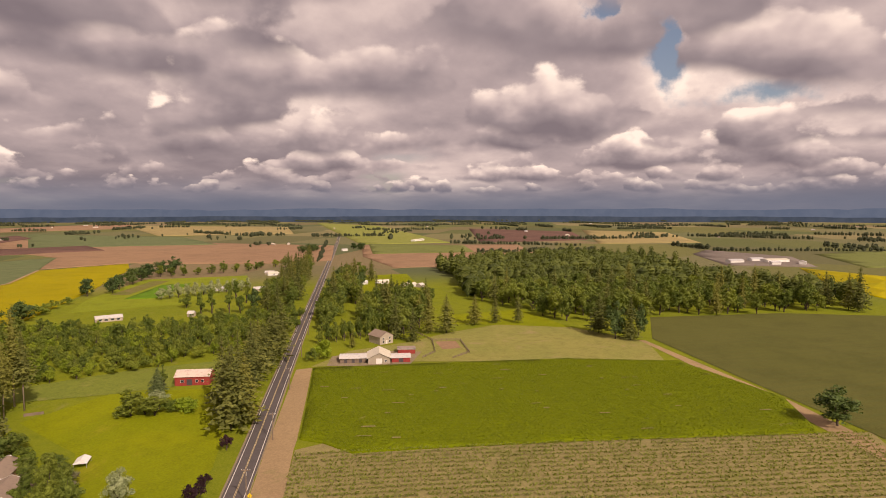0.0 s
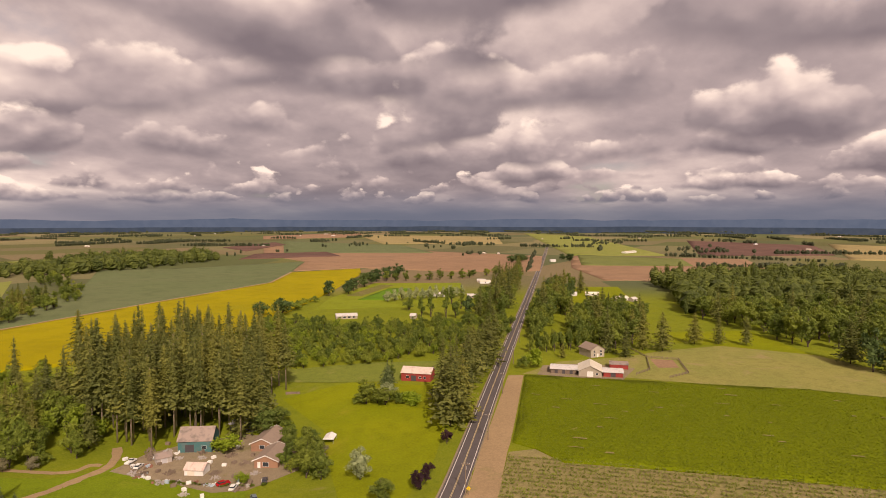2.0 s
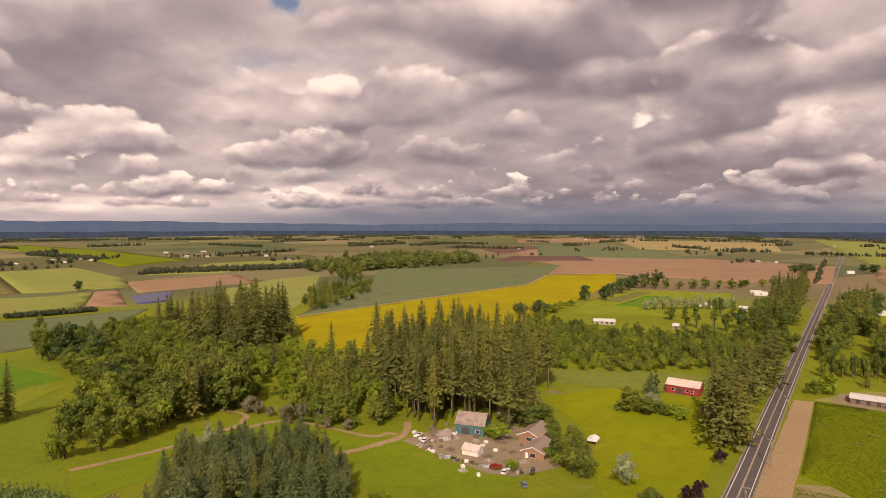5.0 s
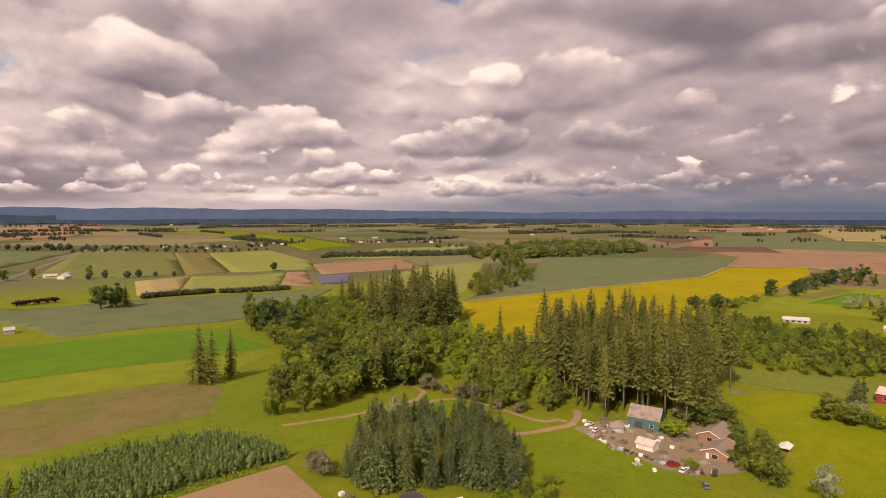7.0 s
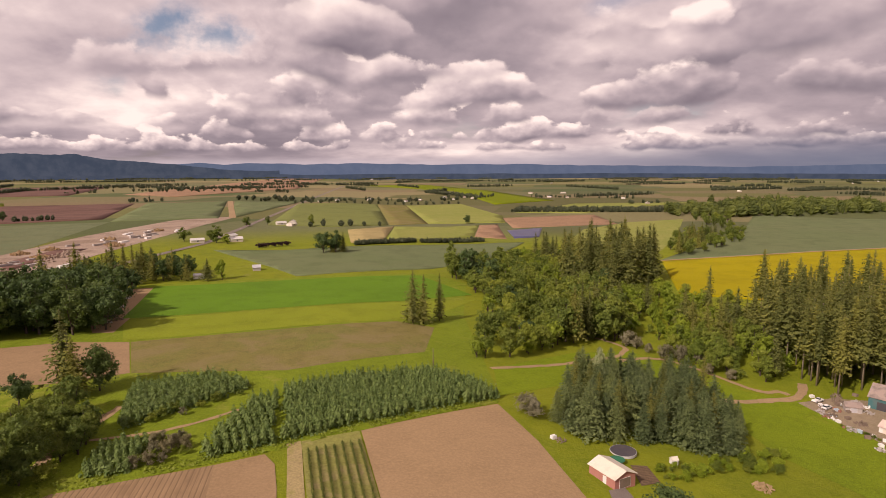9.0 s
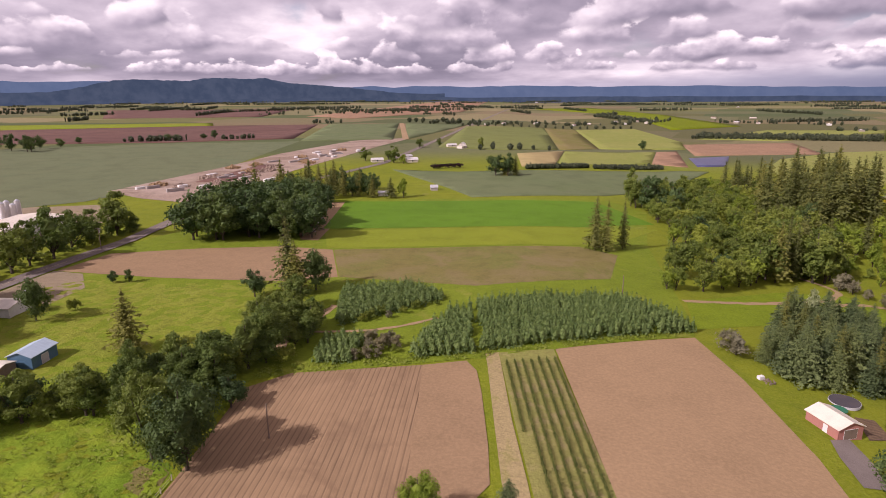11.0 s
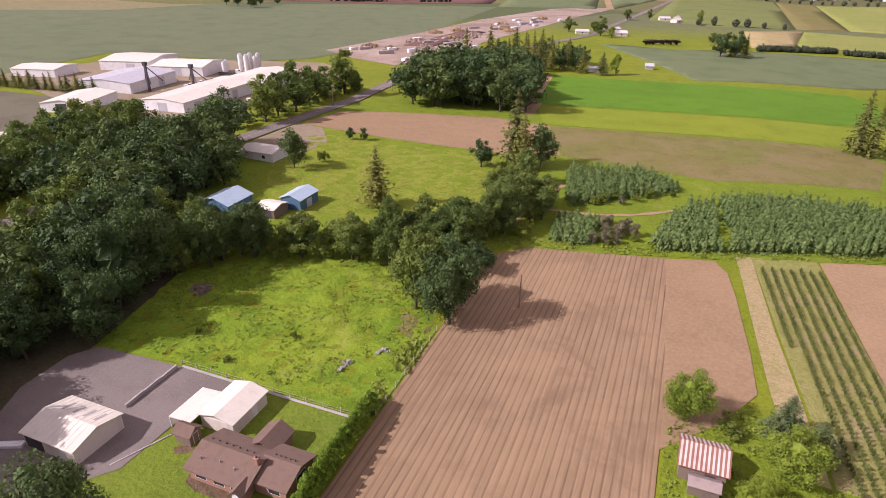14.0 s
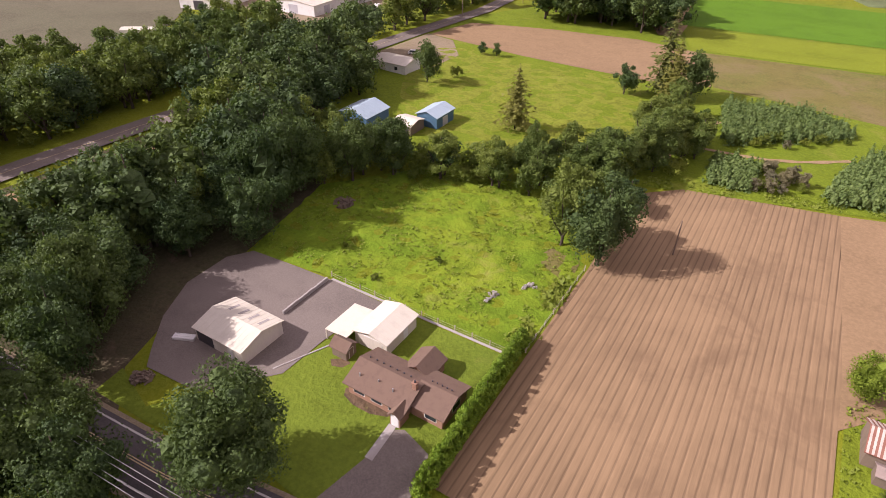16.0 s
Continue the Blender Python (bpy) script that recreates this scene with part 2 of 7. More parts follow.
ROUGH = field_mat("tussock_meadow", (0.190, 0.208, 0.022), (0.155, 0.186, 0.018), (0.245, 0.225, 0.055), dry_at=(0.62, 0.82), mid=0.30, small=1.0, relief=0.45, mottle=0.85)
PASTURE = field_mat("lush_pasture", (0.122, 0.188, 0.010), (0.205, 0.250, 0.016), (0.24, 0.225, 0.05), big=0.07, mid=0.22, small=1.1, dry_at=(0.60, 0.74), relief=0.35, mottle=0.8)
STRAW = field_mat("rough_straw", (0.32, 0.245, 0.115), (0.28, 0.215, 0.10), (0.20, 0.185, 0.05), mid=0.5, small=1.8, dry_at=(0.5, 0.66), relief=0.15)
WEEDY = field_mat("weedy_row_ground", (0.225, 0.205, 0.060), (0.20, 0.205, 0.050), (0.29, 0.225, 0.11), mid=0.5, small=1.6, dry_at=(0.48, 0.66))
COARSE = field_mat("coarse_grass", (0.152, 0.192, 0.012), (0.126, 0.170, 0.010), (0.21, 0.205, 0.035), mid=0.2, relief=0.4)
GRAZED = field_mat("grazed_pasture", (0.235, 0.215, 0.06), (0.20, 0.20, 0.05), (0.27, 0.20, 0.10))
VINES = field_mat("dense_vine_rows", (0.145, 0.176, 0.003), (0.128, 0.160, 0.003), (0.24, 0.20, 0.07), rows=(8, 2.6, (0.098, 0.120, 0.003), 0.5), dry_at=(0.68, 0.73), relief=0.5)
SPARSE = field_mat("straw_between_rows", (0.25, 0.2, 0.085), (0.22, 0.185, 0.075), (0.16, 0.16, 0.04))
GRASS = surface("open_plain", plain_patchwork, 0.95, 0.1)
# dark furrow lines: shade in the grooves, put into the soil colour
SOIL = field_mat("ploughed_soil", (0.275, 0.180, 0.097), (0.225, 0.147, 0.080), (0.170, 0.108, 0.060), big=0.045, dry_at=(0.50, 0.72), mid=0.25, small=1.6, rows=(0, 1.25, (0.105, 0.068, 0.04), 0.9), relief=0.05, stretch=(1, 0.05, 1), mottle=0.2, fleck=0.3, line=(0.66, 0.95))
SOIL3 = field_mat("rolled_soil", (0.27, 0.177, 0.094), (0.245, 0.16, 0.086), (0.225, 0.147, 0.08), big=0.03, mid=0.2, relief=0.06, mottle=0.3, fleck=0.35)
SOIL2 = field_mat("harrowed_soil", (0.300, 0.198, 0.104), (0.275, 0.181, 0.096), (0.25, 0.165, 0.088), big=0.012, mid=0.07, relief=0.06, mottle=0.3, fleck=0.35)
SOILGREEN = field_mat("sprouting_soil", (0.165, 0.138, 0.042), (0.130, 0.142, 0.028), (0.19, 0.145, 0.065), dry_at=(0.45, 0.65))
REDSOIL = field_mat("red_soil", (0.27, 0.165, 0.095), (0.245, 0.150, 0.09), (0.20, 0.13, 0.08), big=0.006, mid=0.03, small=0.4)
MAROON = field_mat("dark_soil", (0.12, 0.065, 0.05), (0.15, 0.085, 0.065), big=0.006, mid=0.03, small=0.4)
CANOLA = field_mat("flowering_crop", (0.290, 0.238, 0.002), (0.255, 0.212, 0.002), (0.215, 0.195, 0.006), big=0.008, mid=0.05)
GRAIN = field_mat("grey_green_grain", (0.122, 0.138, 0.068), (0.134, 0.145, 0.072), (0.112, 0.132, 0.066), big=0.006, mid=0.04, rows=(20, 7.0, (0.12, 0.125, 0.055), 0.4))
RYE = field_mat("dull_green_rye", (0.092, 0.092, 0.022), (0.102, 0.098, 0.026), (0.080, 0.086, 0.022), big=0.006, mid=0.04, rows=(20, 7.0, (0.072, 0.085, 0.024), 0.4))
BLUEGRAIN = field_mat("blue_green_grain", (0.118, 0.142, 0.060), (0.13, 0.145, 0.066), (0.105, 0.13, 0.05), big=0.008, mid=0.05)
GREEN = field_mat("green_crop", (0.098, 0.186, 0.010), (0.088, 0.170, 0.010), big=0.01, mid=0.06)
DULLGREEN = field_mat("dull_far_crop", (0.15, 0.165, 0.045), (0.135, 0.15, 0.045), big=0.006, mid=0.03)
YELLOWGREEN = field_mat("yellow_green_crop", (0.186, 0.214, 0.014), (0.164, 0.200, 0.013), big=0.01, mid=0.06)
TAN = field_mat("stubble", (0.30, 0.235, 0.10), (0.26, 0.20, 0.09), big=0.008, mid=0.05, small=0.6)
DIRT = field_mat("farm_track_dirt", (0.325, 0.222, 0.120), (0.28, 0.190, 0.103), (0.23, 0.175, 0.08), mid=0.4, relief=0.06, mottle=0.35, fleck=0.3)
SPRING = field_mat("fresh_creek_grass", (0.150, 0.196, 0.008), (0.128, 0.176, 0.008), (0.21, 0.205, 0.03), mid=0.15, dry_at=(0.6, 0.78))
GRAVEL = field_mat("pale_gravel", (0.275, 0.212, 0.135), (0.225, 0.175, 0.108), (0.17, 0.15, 0.05), mid=0.3, small=2.5)
ROCK = field_mat("bare_site_gravel", (0.33, 0.25, 0.19), (0.25, 0.175, 0.125), (0.17, 0.115, 0.075), big=0.012, dry_at=(0.48, 0.62), mid=0.06, small=0.6)
ASPHALT = field_mat("worn_asphalt", (0.182, 0.148, 0.124), (0.160, 0.131, 0.110), (0.215, 0.172, 0.138), mid=0.15, small=4.0, relief=0.02, rough=0.85)
ROADTOP = field_mat("road_asphalt", (0.10, 0.085, 0.08), (0.088, 0.075, 0.072), (0.125, 0.105, 0.095), mid=0.3, small=4.0, relief=0.02, rough=0.8)
WATER = plain_mat("pond_cover", (0.06, 0.06, 0.13), (0.08, 0.08, 0.16), rough=0.35)
REEDS = field_mat("rank_creek_grass", (0.155, 0.178, 0.028), (0.125, 0.155, 0.024), (0.20, 0.19, 0.055), mid=0.3)

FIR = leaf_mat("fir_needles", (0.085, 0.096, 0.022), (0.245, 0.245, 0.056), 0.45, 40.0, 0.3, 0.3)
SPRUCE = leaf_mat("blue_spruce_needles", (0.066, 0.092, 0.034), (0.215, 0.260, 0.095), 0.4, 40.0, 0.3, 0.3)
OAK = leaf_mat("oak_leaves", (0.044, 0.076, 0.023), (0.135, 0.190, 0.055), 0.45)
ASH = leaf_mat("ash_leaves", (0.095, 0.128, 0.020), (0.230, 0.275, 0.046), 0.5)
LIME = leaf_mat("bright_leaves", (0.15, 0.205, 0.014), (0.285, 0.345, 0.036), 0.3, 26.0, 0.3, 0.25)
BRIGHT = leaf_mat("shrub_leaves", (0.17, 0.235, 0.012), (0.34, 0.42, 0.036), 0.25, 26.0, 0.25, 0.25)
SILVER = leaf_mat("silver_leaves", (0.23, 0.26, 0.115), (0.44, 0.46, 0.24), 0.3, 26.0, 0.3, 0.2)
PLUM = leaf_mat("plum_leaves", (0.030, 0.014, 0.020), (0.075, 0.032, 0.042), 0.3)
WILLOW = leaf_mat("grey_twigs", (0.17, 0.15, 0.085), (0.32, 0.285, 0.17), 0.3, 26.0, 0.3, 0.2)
# far leaf tones greyed a little, a haze put into the colour
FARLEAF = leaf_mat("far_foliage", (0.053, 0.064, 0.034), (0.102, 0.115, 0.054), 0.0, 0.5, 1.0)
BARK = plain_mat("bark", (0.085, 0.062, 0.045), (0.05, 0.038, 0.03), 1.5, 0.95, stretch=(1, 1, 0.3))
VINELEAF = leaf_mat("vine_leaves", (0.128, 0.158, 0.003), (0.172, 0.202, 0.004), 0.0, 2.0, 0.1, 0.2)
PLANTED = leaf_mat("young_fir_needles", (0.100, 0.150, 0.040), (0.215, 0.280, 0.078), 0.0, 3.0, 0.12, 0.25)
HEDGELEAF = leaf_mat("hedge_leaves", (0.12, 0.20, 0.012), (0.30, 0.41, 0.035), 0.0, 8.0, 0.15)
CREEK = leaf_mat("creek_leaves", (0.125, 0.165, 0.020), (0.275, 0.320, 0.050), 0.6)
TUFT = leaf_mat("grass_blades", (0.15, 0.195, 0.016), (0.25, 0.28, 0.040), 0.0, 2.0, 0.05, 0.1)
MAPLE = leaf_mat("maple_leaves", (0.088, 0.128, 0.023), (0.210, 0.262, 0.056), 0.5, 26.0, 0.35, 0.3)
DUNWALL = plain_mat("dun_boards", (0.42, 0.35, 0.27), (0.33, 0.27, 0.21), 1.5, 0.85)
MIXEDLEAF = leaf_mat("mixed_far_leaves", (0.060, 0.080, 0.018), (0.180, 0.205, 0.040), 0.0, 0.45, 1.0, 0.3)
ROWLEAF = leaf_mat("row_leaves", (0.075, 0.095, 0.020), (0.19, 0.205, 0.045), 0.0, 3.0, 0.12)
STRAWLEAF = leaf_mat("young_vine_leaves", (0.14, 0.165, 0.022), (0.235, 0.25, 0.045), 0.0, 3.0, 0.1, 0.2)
SOILBED = field_mat("dug_garden_soil", (0.15, 0.098, 0.058), (0.12, 0.08, 0.048), (0.17, 0.15, 0.04), mid=0.6, rows=(70, 1.4, (0.07, 0.048, 0.03), 0.8))
# litter tones darkened to stand for the deep shade of the oaks
LITTER = field_mat("darkened_leaf_litter", (0.080, 0.064, 0.036), (0.062, 0.064, 0.026), (0.13, 0.095, 0.06), mid=0.4)
PALEBARK = plain_mat("pale_bark", (0.27, 0.21, 0.15), (0.17, 0.125, 0.09), 1.5, 0.95, stretch=(1, 1, 0.3))

WHITE = plain_mat("white_paint", (0.78, 0.74, 0.69), (0.62, 0.56, 0.50))
CREAM = plain_mat("cream_metal", (0.70, 0.61, 0.50), (0.56, 0.48, 0.40), rough=0.5, stretch=(1, 1, 0.2))
WHITEROOF = plain_mat("white_metal_roof", (0.71, 0.63, 0.50), (0.58, 0.50, 0.39), rough=0.45)
GREYROOF = plain_mat("grey_metal_roof", (0.50, 0.47, 0.47), (0.36, 0.33, 0.33), rough=0.5)
BROWNROOF = plain_mat("brown_shingles", (0.185, 0.118, 0.082), (0.140, 0.088, 0.064), 3.0, 0.9)
TANROOF = plain_mat("tan_shingles", (0.30, 0.22, 0.165), (0.22, 0.16, 0.125), 3.0, 0.9)
MOSSROOF = plain_mat("weathered_roof", (0.32, 0.24, 0.20), (0.16, 0.13, 0.11), 1.0, 0.9, amount=0.9)
RUST = plain_mat("rusty_roof", (0.30, 0.135, 0.090), (0.22, 0.09, 0.06), 1.5, 0.8)
PINKMETAL = plain_mat("faded_white_roof_sheet", (0.62, 0.50, 0.42), (0.40, 0.22, 0.17), 1.5, 0.6)
RUSTWALL = plain_mat("rust_tan_boards", (0.34, 0.18, 0.11), (0.25, 0.14, 0.09), 1.5, 0.85)
DUNROOF = plain_mat("mixed_pale_roof", (0.60, 0.55, 0.51), (0.36, 0.32, 0.29), 1.5, 0.7)
BRICK = plain_mat("buff_brick", (0.36, 0.20, 0.13), (0.27, 0.15, 0.10), 3.0, 0.9)
REDWOOD = plain_mat("red_barn_boards", (0.30, 0.045, 0.035), (0.20, 0.035, 0.03), 1.5, 0.85, stretch=(4, 4, 0.4))
ROSE = plain_mat("rose_painted_boards", (0.42, 0.18, 0.14), (0.34, 0.145, 0.115), 1.5, 0.8, stretch=(4, 4, 0.4))
TEAL = plain_mat("teal_painted_wall", (0.06, 0.16, 0.16), (0.12, 0.17, 0.16), 1.0, 0.8, amount=0.9)
BLUEPAINT = plain_mat("blue_metal_wall", (0.09, 0.17, 0.25), (0.07, 0.13, 0.20), rough=0.55)
BLUEROOF = plain_mat("pale_blue_metal_roof", (0.42, 0.50, 0.55), (0.32, 0.40, 0.45), rough=0.45)
TIMBER = plain_mat("weathered_timber", (0.22, 0.16, 0.115), (0.14, 0.10, 0.075), 2.0, 0.9, stretch=(1, 1, 0.3))
STEEL = plain_mat("galvanised_steel", (0.55, 0.54, 0.53), (0.42, 0.40, 0.39), rough=0.4, metal=0.6)
DARKSTEEL = plain_mat("dark_steel", (0.07, 0.06, 0.065), (0.11, 0.085, 0.075), rough=0.6)
CONCRETE = plain_mat("concrete", (0.42, 0.37, 0.33), (0.33, 0.28, 0.25), 1.5, 0.9)
GLASSPANE = plain_mat("window_glass", (0.035, 0.04, 0.045), (0.05, 0.055, 0.06), rough=0.08)
RUBBER = plain_mat("tyre_rubber", (0.02, 0.02, 0.02), (0.03, 0.03, 0.03), rough=0.9)
CARRED = plain_mat("red_car_paint", (0.42, 0.012, 0.015), (0.34, 0.012, 0.015), rough=0.25)
CARGREY = plain_mat("grey_car_paint", (0.14, 0.17, 0.20), (0.11, 0.13, 0.16), rough=0.3)
WIREMAT = plain_mat("aluminium_wire", (0.45, 0.42, 0.40), (0.35, 0.33, 0.32), rough=0.4, metal=0.5)
LINEPAINT = plain_mat("white_road_paint", (0.62, 0.57, 0.52), (0.45, 0.40, 0.36), 3.0)
YELLOWPAINT = plain_mat("yellow_road_paint", (0.55, 0.42, 0.22), (0.40, 0.31, 0.18), 3.0)
YELLOWSIGN = plain_mat("yellow_sign", (0.80, 0.55, 0.02), (0.70, 0.48, 0.02))


# ---- the lie of the land ----
def ease(a, b, v):
    u = min(1.0, max(0.0, (v - a) / (b - a)))
    return u * u * (3 - 2 * u)


def land(x, y):
    """Height of the ground: a terrace in the west that falls to a creek bottom, level plain beyond."""
    fall = ease(-40, 150, x)
    dip = math.exp(-((x - 160) / 75) ** 2 - ((y - 170) / 85) ** 2)
    return 2 + 3 * ease(-110, -260, x) - 14 * fall - 8 * dip - 7 * ease(150, 450, y) * (1 - fall)


def spread(lo, near_lo, near_hi, hi, step):
    """Grid lines: even between near_lo and near_hi, ever wider out to lo and hi."""
    line = list(np.arange(near_lo, near_hi + 0.1, step))
    for sign, end in ((1, hi), (-1, lo)):
        at, gap = (line[-1] if sign > 0 else line[0]), step
        while abs(at - end) > gap:
            gap *= 1.35
            at += sign * gap
            line = line + [at] if sign > 0 else [at] + line
    return line


class Geo:
    """Collects vertices and faces for one mesh."""

    def __init__(self):
        self.v, self.f, self.m = [], [], []

    def add(self, verts, faces, mat=0):
        k = len(self.v)
        self.v.extend(map(tuple, verts))
        self.f.extend(tuple(i + k for i in f) for f in faces)
        self.m.extend([mat] * len(faces))
        return self

    def box(self, x0, x1, y0, y1, z0, z1, mat=0, turn=None):
        v = [(x, y, z) for z in (z0, z1) for y in (y0, y1) for x in (x0, x1)]
        if turn is not None:
            v = [tuple(turn @ Vector(p)) for p in v]
        return self.add(v, [(0, 2, 3, 1), (4, 5, 7, 6), (0, 1, 5, 4), (2, 6, 7, 3), (0, 4, 6, 2), (1, 3, 7, 5)], mat)

    def tube(self, path, radii, sides=7, mat=0, cap=True):
        """A tapered tube along points."""
        rings = []
        for i, p in enumerate(path):
            p = Vector(p)
            d = (Vector(path[min(i + 1, len(path) - 1)]) - Vector(path[max(i - 1, 0)])).normalized()
            a = d.orthogonal().normalized()
            b = d.cross(a)
            rings.append([p + radii[i] * (math.cos(2 * math.pi * k / sides) * a + math.sin(2 * math.pi * k / sides) * b) for k in range(sides)])
        verts = [q for r in rings for q in r]
        faces = [(i * sides + k, i * sides + (k + 1) % sides, (i + 1) * sides + (k + 1) % sides, (i + 1) * sides + k) for i in range(len(path) - 1) for k in range(sides)]
        if cap:
            faces += [tuple(range(sides))[::-1], tuple((len(path) - 1) * sides + k for k in range(sides))]
        return self.add(verts, faces, mat)

    def mesh(self, name, *mats, smooth=False):
        me = bpy.data.meshes.new(name)
        me.from_pydata(self.v, [], self.f)
        for m in mats:
            me.materials.append(m)
        if len(mats) > 1:
            me.polygons.foreach_set("material_index", self.m)
        if smooth:
            me.polygons.foreach_set("use_smooth", [True] * len(me.polygons))
        me.update()
        return me


def part(name, geo, mat, parent, label="", smooth=False):
    """One mesh object under a thing or a part."""
    ob = new(name, geo.mesh(name, mat, smooth=smooth))
    ob.parent = parent
    return tagged(ob, label)


def base(name, x, y, label, category, turn=0.0, group="", z=None):
    """The empty at a thing's foot, standing on the ground."""
    ob = new(name)
    ob.empty_display_size = 0.5
    ob.matrix_basis = pose(x, y, land(x, y) if z is None else z, 0, 0, turn)
    return tagged(ob, label, category, group)


def drape(name, outline, mat, lift, label, step=10.0, shape=None, kind="structure"):
    """A field or yard: an outline cut into cells and laid on the land. shape(x, y) adds its own relief."""
    bm = bmesh.new()
    bm.faces.new([bm.verts.new((x, y, 0)) for x, y in outline])
    xs, ys = [p[0] for p in outline], [p[1] for p in outline]
    for axis, lo, hi in ((0, min(xs), max(xs)), (1, min(ys), max(ys))):
        gap = step[axis] if isinstance(step, tuple) else max(step, (hi - lo) / 60)
        at = lo + gap
        while at < hi - 0.01:
            normal, co = [0, 0, 0], [0, 0, 0]
            normal[axis], co[axis] = 1, at
            bmesh.ops.bisect_plane(bm, geom=bm.verts[:] + bm.edges[:] + bm.faces[:], plane_co=co, plane_no=normal)
            at += gap
    for v in bm.verts:
        v.co.z = land(v.co.x, v.co.y) + lift + (shape(v.co.x, v.co.y) if shape else 0)
    bm.normal_update()
    if bm.faces and sum(f.normal.z for f in bm.faces) < 0:
        bmesh.ops.reverse_faces(bm, faces=bm.faces[:])
    if lift > 0.3:
        # the crop's side, down to the soil
        rim = [e for e in bm.edges if e.is_boundary]
        made = bmesh.ops.extrude_edge_only(bm, edges=rim)["geom"]
        for v in made:
            if isinstance(v, bmesh.types.BMVert):
                v.co.z -= lift + 0.15
    me = bpy.data.meshes.new(name)
    bm.to_mesh(me)
    bm.free()
    me.materials.append(mat)
    me.polygons.foreach_set("use_smooth", [True] * len(me.polygons))
    return tagged(new(name, me), label, name.replace("_", " "), kind=kind)


def ribbon(geo, line, offset, width, lift, step=12.0):
    """A strip along a line, offset sideways to its left, laid on the land."""
    pts = []
    for (x0, y0), (x1, y1) in zip(line, line[1:]):
        n = max(1, int(math.hypot(x1 - x0, y1 - y0) / step))
        pts += [Vector((x0 + (x1 - x0) * i / n, y0 + (y1 - y0) * i / n)) for i in range(n)]
    pts.append(Vector(line[-1]))
    verts, faces = [], []
    for i, p in enumerate(pts):
        d = (pts[min(i + 1, len(pts) - 1)] - pts[max(i - 1, 0)]).normalized()
        side = Vector((-d.y, d.x))
        for k in (-0.5, 0.5):
            q = p + side * (offset + k * width)
            verts.append((q.x, q.y, land(p.x, p.y) + lift))
        if i:
            faces.append((2 * i - 2, 2 * i - 1, 2 * i + 1, 2 * i)[::-1])
    return geo.add(verts, faces)


def inside(x, y, outline):
    odd = False
    for (x0, y0), (x1, y1) in zip(outline, outline[1:] + outline[:1]):
        if (y0 > y) != (y1 > y) and x < (x1 - x0) * (y - y0) / (y1 - y0) + x0:
            odd = not odd
    return odd


def scatter(outline, gap, rng, jitter=0.45):
    """Points about gap apart within an outline."""
    xs, ys = [p[0] for p in outline], [p[1] for p in outline]
    out, row, y = [], 0, min(ys)
    while y < max(ys):
        x = min(xs) + (gap / 2 if row % 2 else 0)
        while x < max(xs):
            px, py = x + rng.uniform(-jitter, jitter) * gap, y + rng.uniform(-jitter, jitter) * gap
            if inside(px, py, outline):
                out.append((px, py))
            x += gap
        y += gap * 0.87
        row += 1
    return out


gx, gy = spread(-4850, -420, 620, 4850, 10.0), spread(-4850, -360, 760, 4850, 10.0)
ground = Geo()
ground.add([(x, y, land(x, y)) for y in gy for x in gx],
           [(j * len(gx) + i, j * len(gx) + i + 1, (j + 1) * len(gx) + i + 1, (j + 1) * len(gx) + i) for j in range(len(gy) - 1) for i in range(len(gx) - 1)])
tagged(new("ground", ground.mesh("ground", GRASS, smooth=True)), "rough yellow-green grassland on a gently falling terrace", "ground", kind="structure")


# ---- fields, east side ----
drape("vineyard", [(212, 65), (208.5, 55.5), (200, 43), (213, -35), (226, -128), (268, -136), (331, -111), (333, -50), (318, 28), (306, 85.5), (250, 73)], VINES, 0.55, "dense dark green rows of vines with a few bare gaps")
drape("young_vineyard", [(110, 46), (203, 64), (208.5, 55.5), (199.5, 43), (213, -35.5), (226, -129), (228, -148), (120, -125)], SPARSE, 0.098, "straw-coloured ground between rows of young vines")
drape("dirt_strip", [(110, 56), (169, 67.5), (202, 74.5), (247, 83), (303, 94), (307, 86.5), (250, 74), (212, 66), (203, 64.5), (173, 58), (110, 46)], DIRT, 0.13, "bare brown dirt headland beside the road")
drape("grazed_pasture", [(309, 88), (323, 35), (331, -104), (380, -108), (428, -64), (431, -15), (400, 20), (373, 40), (345, 75)], GRAZED, 0.11, "dry yellow-green grazed paddock")
drape("bright_meadow", [(431, 24), (431, -15), (424, -67), (499, -37), (470, 22)], LAWN, 0.122, "bright green mown meadow before the woods")
drape("grain_field", [(389, -114), (301, -131), (243, -144), (205, -152), (240, -330), (482, -330), (491, -245), (467, -135)], RYE, 0.19, "dull grey-green grain field")
drape("farm_track", [(384, -104), (320, -116), (264, -128), (195, -136), (195, -146), (264, -137), (320, -123), (383, -108)], DIRT, 0.17, "pale dirt track along the grain")
drape("paddock_soil", [(352, 20), (373, 26), (375, 13), (357, 9)], REDSOIL, 0.13, "trodden brown corral earth")
drape("roadside_lawn", [(229, 186), (262, 168), (272, 120), (235, 101), (190, 88), (140, 82), (150, 103), (178, 126), (205, 146)], LAWN, 0.11, "bright mown lawn beside the road")
drape("reed_bed", [(258, 226), (300, 178), (326, 128), (290, 112), (262, 166), (248, 205)], REEDS, 0.15, "grey-green reeds along the creek")
drape("canola_field", [(193, 357), (256, 486), (440, 508), (640, 525), (785, 600), (892, 537), (800, 480), (593, 397), (465, 352), (376, 321), (260, 310)], CANOLA, 0.5, "flowering yellow canola field", 12)
